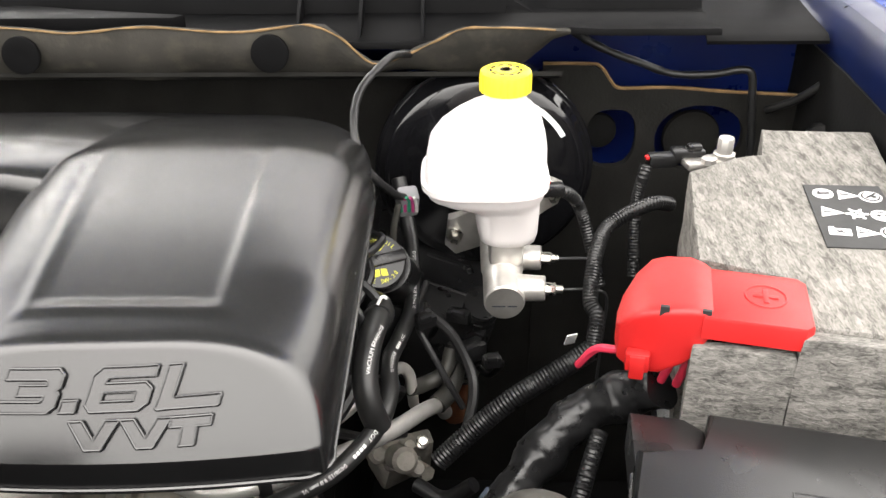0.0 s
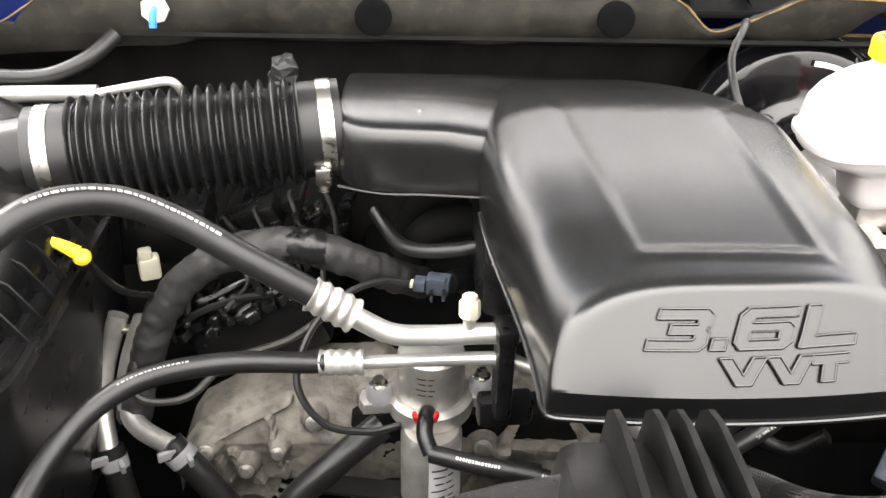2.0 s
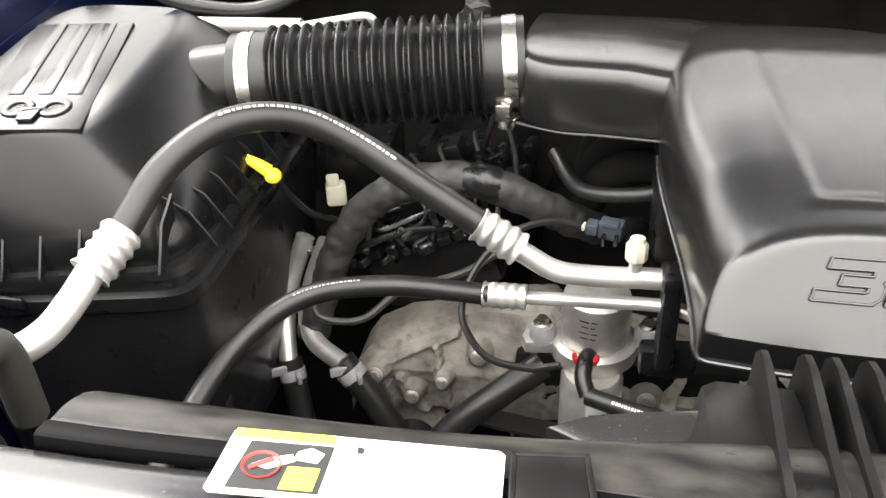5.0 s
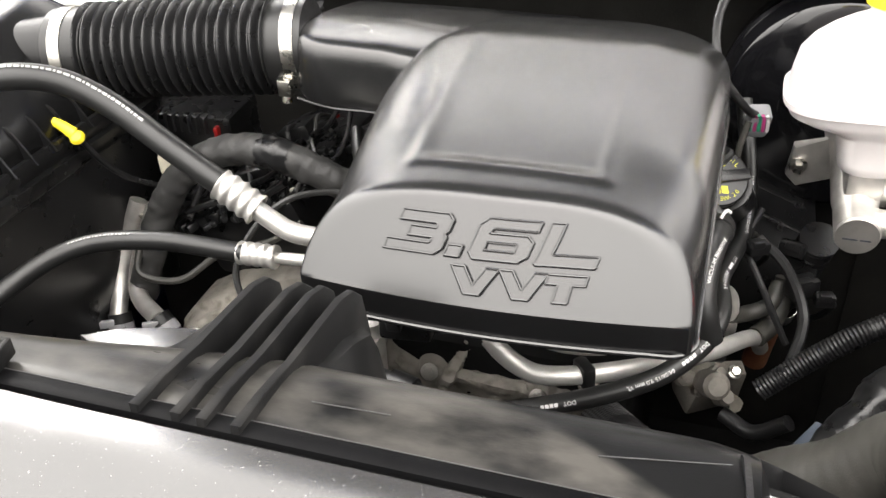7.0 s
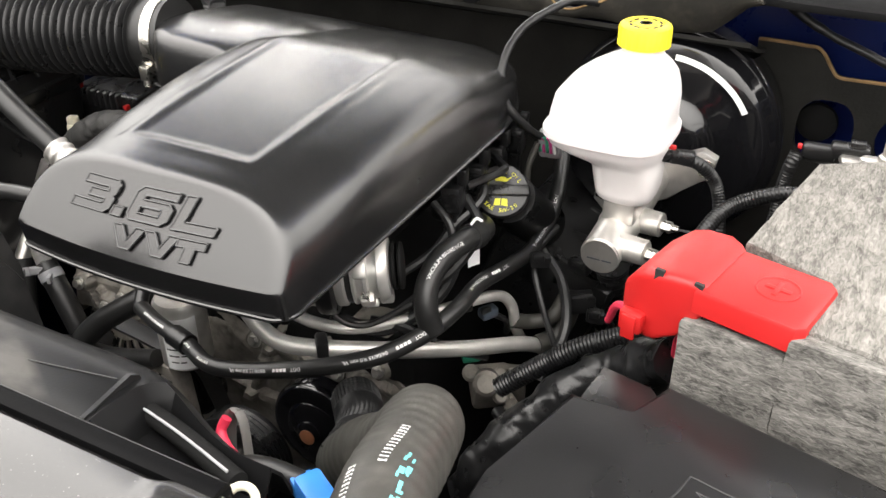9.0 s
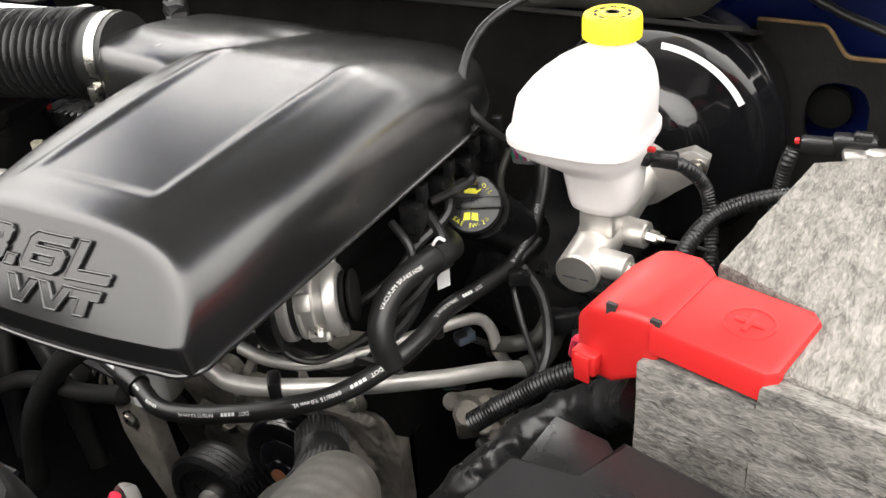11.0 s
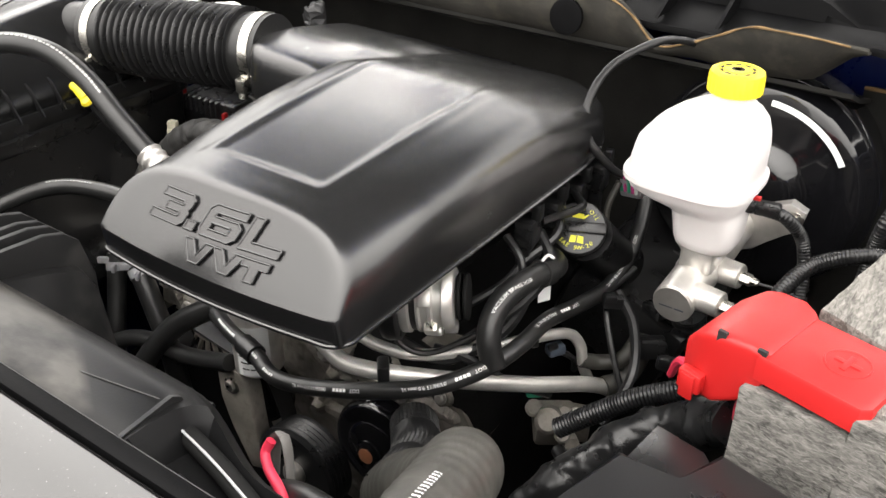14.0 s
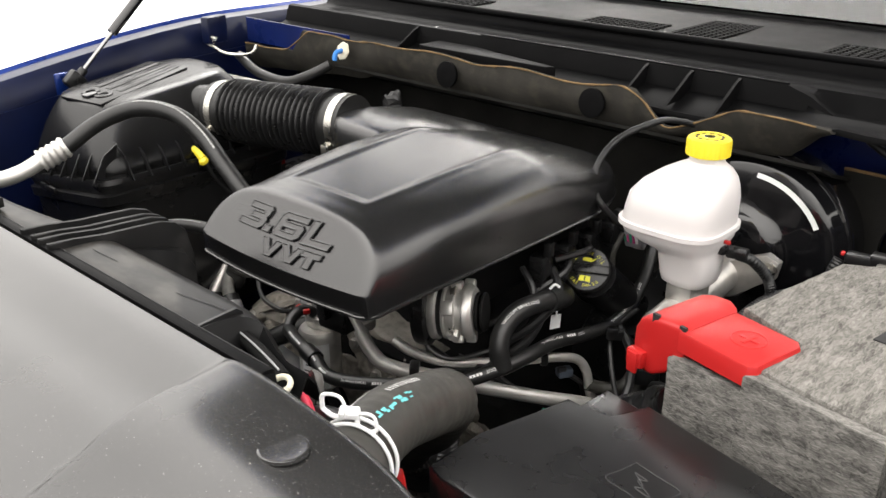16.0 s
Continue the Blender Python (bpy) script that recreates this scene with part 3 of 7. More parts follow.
# lower insulation sheet on the right with its two openings
def ring_sheet(cx, cz, hole, outline, y, thick):
    """A sheet round a hole: radial quads from the hole's edge to the outline."""
    bm = bmesh.new()
    n = len(hole)
    rings = []
    for yy in (y, y + thick):
        rings.append(([bm.verts.new((a, yy, b)) for a, b in hole], [bm.verts.new((a, yy, b)) for a, b in outline]))
    for inner_, outer_ in rings:
        for k in range(n):
            bm.faces.new((inner_[k], inner_[(k + 1) % n], outer_[(k + 1) % n], outer_[k]))
    for w in (0, 1):
        for k in range(n):
            bm.faces.new((rings[0][w][k], rings[0][w][(k + 1) % n], rings[1][w][(k + 1) % n], rings[1][w][k]))
    return bm


def framed(cx, cz, rx, rz, p, x0, x1, z0, z1f):
    hole, outl = [], []
    for k in range(40):
        a = 2 * math.pi * k / 40
        c, s = math.cos(a), math.sin(a)
        hole.append((cx + rx * math.copysign(abs(c) ** (2 / p), c), cz + rz * math.copysign(abs(s) ** (2 / p), s)))
        m = max(abs(c), abs(s))
        ox = cx + (c / m) * ((x1 - cx) if c > 0 else (cx - x0))
        top = z1f(ox)
        oz = cz + (s / m) * ((top - cz) if s > 0 else (cz - z0))
        outl.append((ox, oz))
    return hole, outl


def edge_z(x):
    return 1.118 - 0.03 * smooth01((x - 0.185) / 0.03) - 0.012 * smooth01((x - 0.25) / 0.2) + wavy(x, 2.0, 0.003)


ins = thing("firewall_insulation", (0.3, 1.1, 0.8), "charcoal fibre firewall insulation with cut openings and tan edge", "insulation")
for cx, cz, rx, rz, p, x0, x1 in ((0.210, 1.02, 0.032, 0.04, 2.6, 0.12, 0.262), (0.322, 1.02, 0.056, 0.045, 2.2, 0.262, 0.44)):
    h, o = framed(cx, cz, rx, rz, p, x0, x1, 0.42, edge_z)
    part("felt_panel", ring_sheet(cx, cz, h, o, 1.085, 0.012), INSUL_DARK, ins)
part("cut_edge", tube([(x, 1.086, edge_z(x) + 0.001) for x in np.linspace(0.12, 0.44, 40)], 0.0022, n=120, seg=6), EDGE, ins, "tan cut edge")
# Dark sheet added to cover the blue firewall behind the engine.
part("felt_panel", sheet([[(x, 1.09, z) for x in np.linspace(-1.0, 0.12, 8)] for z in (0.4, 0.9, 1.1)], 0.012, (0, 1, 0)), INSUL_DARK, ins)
for cx, cz, r, dark in ((0.325, 1.012, 0.038, INSUL_DARK), (0.203, 1.022, 0.024, FLAT_BLACK)):
    part("grommet", lathe([(r, 0), (r * 0.96, 0.006), (r * 0.4, 0.01), (r * 0.1, 0.008)], along((cx - 0.004, 1.12, cz - 0.004), (0, -1, 0)), 30), dark, ins, "black rubber grommet plate")

cowl = thing("cowl_panel", (-0.3, 1.15, 1.19), "black plastic cowl panel with ribs and air grilles", "cowl")
xs = np.linspace(-0.98, 0.30, 40)
rows = []
for y, z in ((0.99, 1.184), (0.992, 1.187), (1.005, 1.185), (1.04, 1.187), (1.054, 1.192), (1.059, 1.209), (1.064, 1.2195), (1.072, 1.2215), (1.085, 1.216), (1.12, 1.212), (1.16, 1.213), (1.172, 1.222), (1.178, 1.236), (1.19, 1.238), (1.25, 1.238), (1.42, 1.242)):
    row = []
    for x in xs:
        dip = 0.010 * smooth01((x + 0.2) / 0.1) * smooth01((0.06 - x) / 0.08) if y < 1.02 else 0
        wall = 0.03 * smooth01((x - 0.05) / 0.05) if 1.055 < y < 1.08 else 0
        row.append((x, y - 0.012 * smooth01((x - 0.1) / 0.08) * (y < 1.03), z - dip - wall + (0.008 if (y < 1.03 and x > 0.12) else 0)))
    rows.append(row)
part("tray", sheet(rows, 0.004, (0, 0, -1)), COWL, cowl)
for x in (-0.62, -0.165, -0.095, -0.025):
    part("rib", prism([(0.995, 1.182), (1.062, 1.184), (1.062, 1.219), (1.05, 1.214)], -0.002, 0.002, Matrix(((0, 0, 1, x), (1, 0, 0, 0), (0, 1, 0, 0), (0, 0, 0, 1)))), COWL, cowl)
part("step", tube([(x, 1.066, 1.2205) for x in np.linspace(-0.48, 0.04, 12)], 0.0016, n=40, seg=8), COWL, cowl, "thin moulded edge")
part("seal", tube([(x, 1.178 + 0.004 * math.sin(4 * x), 1.238) for x in np.linspace(-0.98, 0.42, 16)], 0.0055, seg=12), COWL, cowl, "black rubber hood seal bead")
part("tray_step", prism([(-0.56, 1.0), (-0.30, 1.0), (-0.29, 1.012), (-0.42, 1.03), (-0.47, 1.05), (-0.56, 1.05)], 1.186, 1.204, None, 0.003), COWL, cowl)
for gx, cols, gy, lines in ((-0.37, 11, 1.19, 6), (-0.205, 7, 1.19, 13), (0.03, 9, 1.19, 8), (-0.72, 9, 1.2, 6)):
    for i in range(cols):
        for j in range(lines):
            part("grille_slot", box((gx + 0.0125 * i, gy + 0.0125 * j, 1.2395), (0.0085, 0.0085, 0.003), 0, 0), FLAT_BLACK, cowl)
part("end_cap", sheet([[(x, y, z) for x in np.linspace(0.30, 0.44, 8)] for y, z in ((1.03, 1.165), (1.04, 1.171), (1.1, 1.175), (1.2, 1.185), (1.4, 1.215))], 0.004, (0, 0, -1)), COWL, cowl, "black plastic cowl end piece")
wind = [[(x, y, z) for x in np.linspace(-1.16, 0.58, 8)] for y, z in ((1.42, 1.248), (1.75, 1.535), (2.15, 1.88))]
solo("windscreen", sheet(wind, 0.005, (0, -0.6, 0.8)), GLASS, (MID, 1.4, 1.27), "clear windscreen glass behind the cowl", "windscreen", kind="structure")
# Unseen dash with a dark back wall, added to darken reflections.
dash = [[(x, y, z) for x in np.linspace(-1.2, 0.62, 4)] for y, z in ((1.43, 1.225), (1.8, 1.26), (2.16, 1.3), (2.16, 1.90))]
solo("dashboard", sheet(dash, 0.005, (0, 0, -1)), FLAT_BLACK, (MID, 1.5, 1.25), "unseen dark dashboard and cab wall behind the windscreen", "dashboard", kind="structure")

# the cab's doors, pillars and roof, unseen, added to keep sky out of reflections
for side in (-1, 1):
    rows = [[(MID + side * (0.93 - 0.12 * smooth01((z - 1.25) / 0.7)), y + 0.9 * smooth01((z - 1.2) / 0.75) * (y < 1.5), z) for y in (1.36, 1.9, 2.6, 3.4)] for z in (0.4, 0.9, 1.2, 1.45, 1.7, 1.92)]
    solo("cab_side", sheet(rows, 0.01, (-side, 0, 0)), PAINT, (MID + side * 0.93, 1.8, 0.4), "unseen blue painted cab side behind the engine bay", "truck cab", "cab sides", kind="structure")
solo("cab_roof", sheet([[(MID + 0.82 * u, y, 1.93 - 0.03 * u * u) for u in (-1, -0.5, 0, 0.5, 1)] for y in (2.14, 2.6, 3.4)], 0.02, (0, 0, -1)), PAINT, (MID, 2.5, 1.9), "unseen blue painted cab roof", "truck cab", kind="structure")

hood_rows = []
for k in range(14):
    f = k / 13
    y, z = 1.195 - 0.625 * f, 1.562 + 0.7225 * f
    row = []
    for x in np.linspace(-1.08, 0.5, 16):
        u = (x - MID) / 0.79
        d = 0.02 * (1 - u * u) + 0.012 * (abs(abs(u) - 0.5) < 0.12)
        row.append((MID + (x - MID) * (1.0 - 0.25 * f * f), y + d * 0.73, z + d * 0.68))
    hood_rows.append(row)
hood = thing("hood", (MID, 1.195, 1.58), "open blue hood raised on struts over the engine bay", "car hood")
part("outer_skin", sheet(hood_rows, 0.004, (0, 0.73, 0.68)), PAINT, hood)
part("liner", sheet([[(x, y - 0.022, z - 0.02) for x, y, z in row[1:-1]] for row in hood_rows[1:-1]], 0.012, (0, 0.73, 0.68)), LINER, hood, "dark grey fibre hood liner")
for side in (-1, 1):
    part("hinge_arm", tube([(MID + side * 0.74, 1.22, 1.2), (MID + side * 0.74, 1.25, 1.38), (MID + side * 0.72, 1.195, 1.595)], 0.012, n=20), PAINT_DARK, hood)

for side, x, y, z in ((-1, -1.0, 0.612, 1.135), (1, 0.423, 0.672, 1.128)):
    st = thing("gas_strut", (x, y, z), "gas strut with silver rod holding up the hood", "gas strut", "hood struts")
    d = Vector((0, 0.74, 0.67)).normalized()
    a = Vector((x, y, z))
    part("socket", join(box(a + d * 0.004, (0.02, 0.03, 0.034), 0, 0.006, 42), lathe([(0.008, 0), (0.0075, 0.03)], along(a, d), 14)), PLASTIC, st, "black plastic ball socket")
    part("rod", tube([a + d * 0.025, a + d * 0.13, a + d * 0.30], 0.0042 if side > 0 else 0.0035), ROD, st, "polished steel rod")
    part("cylinder", tube([a + d * (0.30 if side > 0 else 0.11), a + d * 0.5, a + d * 0.70], 0.011 if side > 0 else 0.009), ENAMEL, st, "black gas cylinder")
    part("ball_stud", tube([a + Vector((side * 0.03, 0, 0)), a], 0.006, n=4), PAINT, st)
    part("bracket", box((x + side * 0.026, y, z - 0.01), (0.008, 0.04, 0.05), 0, 0.003), PAINT, st)

# right fender edge: it shows beside the battery
fender("fender", 1, "deep blue metallic painted front fender beside the battery")


# ---- engine cover ----
def cover_edges(y):
    left = -0.324 - 0.026 * smooth01((y - 0.43) / 0.25)
    right = -0.067
    if y > 0.765:
        f = min(1.0, (y - 0.765) / 0.19)
        right -= 0.17 * (1 - max(0, 1 - f ** 2.3) ** (1 / 2.3))
    return left, right


def cover_top(y):
    # level to the end of the pad, then a plane that falls gently to the back and rolls over
    z = 1.1695 + 0.0035 * smooth01((y - 0.45) / 0.2)
    t = max(0.0, y - 0.708)
    z -= 0.26 * (t * t / 0.06 if t < 0.03 else t - 0.015)
    if y > 0.915:
        f = min(1.0, (y - 0.915) / 0.041)
        z = 1.09 + (z - 1.09) * (0.05 + 0.95 * max(0, 1 - f ** 2.3) ** (1 / 2.3))
    return z


CZ, NU = 1.088, 161


def cover_bow(x):
    """The front is bowed outwards and turned a little."""
    return 0.03 * (x + 0.196) - 0.010 * (1 - min(1.0, ((x + 0.196) / 0.128) ** 2))


def cover_ring(y, shrink=1.0):
    left, right = cover_edges(y)
    top, xc, w = cover_top(y), (left + right) / 2, (right - left) / 2
    ring = []
    lean = 1 - smooth01((y - 0.43) / 0.22)
    flat = smooth01((y - 0.425) / 0.10)  # the arch of the face flattens into a broad top
    px, pz = 0.63 - 0.12 * flat, 0.61 - 0.19 * flat
    for k in range(NU):
        a = math.pi * (1 - k / (NU - 1))
        c, s = math.cos(a), math.sin(a)
        x = xc + shrink * w * math.copysign(abs(c) ** px, c)
        z = CZ + (top - CZ) * (s ** pz if s > 0 else 0) * (1 - (1 - shrink) * 1.6)
        yy = y + lean * (0.72 * max(0, z - 1.111) + 0.12 * max(0, 1.111 - z)) + cover_bow(x) * lean
        # the pad: a level table with a soft rim, wider at the back on its left
        xl, xr = -0.263 - 0.10 * (yy - 0.49), -0.134 - 0.03 * (yy - 0.49)
        inside = smooth01((yy - 0.483 - 0.02 * max(0, x + 0.15)) / 0.016) * smooth01((x - xl) / 0.012) * smooth01((xr - x) / 0.012) * (1 - smooth01((yy - 0.715) / 0.05))
        rim = smooth01((yy - 0.474) / 0.012) * smooth01((x - xl + 0.010) / 0.012) * smooth01((xr + 0.010 - x) / 0.012) * (1 - smooth01((yy - 0.71) / 0.05))
        level = cover_top(yy) - 0.0022 - 0.06 * (x + 0.196) ** 2
        z += (level - z) * 0.8 * inside + 0.0012 * (rim - inside)
        # shallow valley beside the pad, below the right shoulder
        z -= 0.0010 * smooth01((x - xr - 0.010) / 0.018) * smooth01((xr + 0.052 - x) / 0.018) * smooth01((yy - 0.53) / 0.1) * (1 - smooth01((yy - 0.74) / 0.06))
        ring.append(Vector((x, yy, z)))
    return ring


ys = [0.4165, 0.4172, 0.4188, 0.4212, 0.4255] + [0.43 + 0.003 * k for k in range(32)] + [0.529 + 0.0065 * k for k in range(41)] + [0.80 + 0.01 * k for k in range(10)] + [0.90, 0.91, 0.916, 0.922, 0.928, 0.934, 0.939, 0.944, 0.949, 0.953, 0.9555]
rings = [cover_ring(y, s) for y, s in zip(ys, [0.972, 0.982, 0.991, 0.997] + [1.0] * 100)]
cov = thing("engine_cover", (-0.2, 0.62, 1.09), "black grained plastic engine cover with raised 3.6L VVT lettering", "engine cover")
bm = skin(rings, closed=False)
bm.verts.ensure_lookup_table()
# the front: a steep dark band below, then the lettered face leaning back
first = rings[0]
half = NU // 2
rows_ = []
for k in range(half + 1):
    a, b = first[k], first[NU - 1 - k]
    row = [a.lerp(b, j / 24) for j in range(25)]
    for p in row[1:-1]:
        p.y = 0.4165 + 0.72 * max(0, p.z - 1.111) + 0.12 * max(0, 1.111 - p.z) + cover_bow(p.x)
    rows_.append(row)
face = skin(rows_, closed=False)
bm = join(bm, face)
# the arm to the air duct: a boxy profile that grows out of the round neck
def by_angle(poly, cy, cz, n):
    """Distances from the middle to a rounded outline, angle by angle."""
    for _ in range(2):
        poly = [q for (a, b), (c, d) in zip(poly, poly[1:] + poly[:1]) for q in ((0.75 * a + 0.25 * c, 0.75 * b + 0.25 * d), (0.25 * a + 0.75 * c, 0.25 * b + 0.75 * d))]
    out = []
    for k in range(n):
        a = 2 * math.pi * k / n
        dy, dz = math.cos(a), math.sin(a)
        best = 0.0
        for (ya, za), (yb, zb) in zip(poly, poly[1:] + poly[:1]):
            den = dy * (zb - za) - dz * (yb - ya)
            if abs(den) < 1e-9:
                continue
            r = ((ya - cy) * (zb - za) - (za - cz) * (yb - ya)) / den
            u = ((ya - cy) * dz - (za - cz) * dy) / den
            if r > 0 and -1e-6 <= u <= 1 + 1e-6:
                best = max(best, r)
        out.append(best)
    return out


ARM = [(0.7225, 1.086), (0.723, 1.10), (0.7255, 1.128), (0.7275, 1.1395), (0.7315, 1.1455), (0.738, 1.1476), (0.748, 1.1492), (0.762, 1.1506), (0.78, 1.1512), (0.80, 1.1495), (0.84, 1.1435), (0.88, 1.1355), (0.908, 1.130), (0.922, 1.125), (0.931, 1.115), (0.934, 1.105), (0.933, 1.088), (0.929, 1.083), (0.80, 1.083), (0.726, 1.083)]
reach = by_angle(ARM, 0.80, 1.118, 96)
arm = []
for f in (0, 0.006, 0.014, 0.024, 0.036, 0.05, 0.07, 0.095, 0.125, 0.16, 0.21, 0.28, 0.40, 0.6, 0.8, 1.0):
    x = -0.481 + 0.25 * f
    ring = []
    for k in range(96):
        a = 2 * math.pi * k / 96
        c, s = math.cos(a), math.sin(a)
        # the low front pocket ends in a wide round, the upper body starts square at the neck
        low = smooth01((-c - 0.2) / 0.5) * (1 - smooth01((s - 0.3) / 0.3))
        span = 0.03 + 0.13 * low
        g_ = 1.0 if f > span else (1 - (1 - f / span) ** 2) ** 0.5
        k0 = (0.94 - 0.22 * low) * (1 - g_) + g_
        p = Vector((0.80 + k0 * reach[k] * c, 1.118 + k0 * reach[k] * s))
        ring.append(Vector((x, p.x - 0.014 * f * (c < 0), p.y - 0.03 * smooth01((f - 0.5) / 0.4) * smooth01(s / 0.4))))
    arm.append(ring)
bm = join(bm, skin(arm, closed=True, cap=True))
bmesh.ops.remove_doubles(bm, verts=bm.verts, dist=0.00002)
part("shell", bm, COVER, cov)
rim = [(r[0].x - 0.001, r[0].y, CZ) for r in rings[::4] if r[0].y < 0.70]
rim = rim[::-1] + [(x, 0.418 + cover_bow(x), CZ) for x in np.linspace(-0.315, -0.076, 14)] + [(r[-1].x + 0.001, r[-1].y, CZ) for r in rings[4::4]]
part("rim", tube(rim, 0.0018, n=220, seg=8), COVER, cov, "thin moulded lower flange")
part("rim", tube([(-0.481, 0.735, 1.084), (-0.44, 0.723, 1.083), (-0.40, 0.722, 1.083), (-0.345, 0.717, 1.083)], 0.0018, n=40, seg=8), COVER, cov, "thin moulded lower flange")

# lettering on the face: a frame with u along the line and v up the face
O = Vector((-0.2639, 0.4228, 1.1348))
U = Vector((0.1341, 0.0057, 0.0021)).normalized()
V = Vector((0, 0.625, 0.781))
V = (V - U * V.dot(U)).normalized()
W = U.cross(V)
FACE = Matrix.Translation(O + W * 0.0004) @ Matrix((U, V, W)).transposed().to_4x4()
K = 0.1343 / 404


def glyph(fills, loops, shear=0.33, dv=0.0, high=0.0018):
    """A raised letter: flat top out of simple pieces, with a rounded welt along its outlines."""
    def at(u, v):
        return ((u + shear * v) * K, (v + dv) * K * 1.02)
    bm_ = None
    for pts in fills:
        p = prism([at(u, v) for u, v in pts], -0.001, high)
        bm_ = join(bm_, p) if bm_ else p
    for pts in loops:
        line = []
        for (u0, v0), (u1, v1) in zip(pts, pts[1:] + pts[:1]):
            line += [(*at(u0 + (u1 - u0) * k / 5, v0 + (v1 - v0) * k / 5), high - 0.0003) for k in range(5)]
        bm_ = join(bm_, tube(line + [line[0]], 0.0010, n=len(line) * 3, seg=8))
    return bm_


THREE = [(8, 80), (100, 80), (112, 69), (112, 47), (106, 40.5), (112, 34), (112, 11), (100, 0), (0, 0), (0, 20), (82, 20), (86, 23), (86, 31), (36, 31), (36, 50), (86, 50), (86, 57), (82, 60), (8, 60)]
SIX = [(165, 13), (165, 66), (179, 80), (276, 80), (276, 61), (195, 61), (191, 58), (191, 51), (262, 51), (276, 40), (276, 12), (262, 0), (178, 0)]
ELL = [(294, 80), (320, 80), (320, 21), (404, 21), (404, 0), (294, 0)]
DOT = [(122, 0), (150, 0), (150, 22), (122, 22)]
VEE = [(140, 52), (165, 52), (184, 19), (206, 52), (231, 52), (197, 0), (168, 0)]
VEE_2 = [(u + 92, v) for u, v in VEE]
TEE = [(312, 52), (384, 52), (384, 34), (360, 34), (360, 0), (334, 0), (334, 34), (312, 34)]
HOLE = [(191, 18), (191, 34), (249, 34), (249, 18)]
glyphs = (
    glyph([[(8, 60), (82, 60), (86, 57), (112, 57), (112, 69), (100, 80), (8, 80)], [(86, 47), (112, 47), (112, 57), (86, 57)], [(36, 31), (86, 31), (112, 34), (106, 40.5), (112, 47), (86, 50), (36, 50)], [(86, 23), (112, 23), (112, 34), (86, 34)], [(0, 0), (100, 0), (112, 11), (112, 23), (86, 23), (82, 20), (0, 20)]], [THREE]),
    glyph([DOT], [DOT]),
    glyph([[(165, 13), (178, 0), (191, 0), (191, 80), (179, 80), (165, 66)], [(191, 61), (276, 61), (276, 80), (191, 80)], [(191, 34), (249, 34), (276, 40), (262, 51), (191, 51)], [(249, 12), (276, 12), (276, 40), (249, 40)], [(191, 0), (262, 0), (276, 12), (276, 18), (191, 18)]], [SIX, HOLE]),
    glyph([[(294, 0), (320, 0), (320, 80), (294, 80)], [(320, 0), (404, 0), (404, 21), (320, 21)]], [ELL]),
    glyph([[(140, 52), (168, 0), (197, 0), (184, 19), (165, 52)], [(184, 19), (197, 0), (231, 52), (206, 52)]], [VEE], 0.0, -68),
    glyph([[(u + 92, v) for u, v in ((140, 52), (168, 0), (197, 0), (184, 19), (165, 52))], [(u + 92, v) for u, v in ((184, 19), (197, 0), (231, 52), (206, 52))]], [VEE_2], 0.0, -68),
    glyph([[(312, 34), (384, 34), (384, 52), (312, 52)], [(334, 0), (360, 0), (360, 34), (334, 34)]], [TEE], 0.2, -68),
)
for gl in glyphs:
    gl.transform(FACE)
    for v in gl.verts:
        flat_y = O.y + (U.y / U.x) * (v.co.x - O.x) + (0.625 / 0.781) * (v.co.z - O.z - (U.z / U.x) * (v.co.x - O.x))
        v.co.y += 0.4165 + 0.72 * (v.co.z - 1.111) + cover_bow(v.co.x) - flat_y
    part("letter", gl, COVER, cov, "raised moulded letter of 3.6L VVT")

# ---- air duct: bellows with two clamps ----
duct = thing("intake_hose", (-0.62, 0.76, 1.07), "black corrugated rubber intake hose with two steel clamps", "intake hose")
A, B = Vector((-0.754, 0.739, 1.110)), Vector((-0.484, 0.781, 1.124))
dirn = (B - A).normalized()
Lab = (B - A).length
part("bellows", tube([A + dirn * 0.035, A + dirn * 0.1, A + dirn * 0.17, B - dirn * 0.034], 0.0468, n=210, seg=40, wave=ridged((Lab - 0.069) / 18, 0.095)), LOOM, duct)
for a, b in ((A - dirn * 0.004, A + dirn * 0.04), (B - dirn * 0.038, B + dirn * 0.004)):
    part("cuff", tube([a, (a + b) / 2, b], 0.0455, n=8, seg=36), RUBBER, duct)
for c in (A + dirn * 0.012, B - dirn * 0.010):
    cl = part("clamp", tube([c - dirn * 0.0065, c, c + dirn * 0.0065], 0.0468, n=4, seg=40), ZINC, duct, "steel worm-drive hose clamp")
    s = c + Vector((0.0, -0.043, -0.03))
    part("screw", join(tube([s + Vector((0, 0.006, 0.016)), s + Vector((0, -0.001, -0.016))], 0.0055, n=4, seg=10), box(s, (0.015, 0.01, 0.018), 0, 0.002)), ZINC, cl)

# ---- air filter box ----
ab = thing("air_filter_box", (-0.85, 0.66, 0.8), "black plastic air filter box with domed ribbed lid", "air filter box")
rs = []
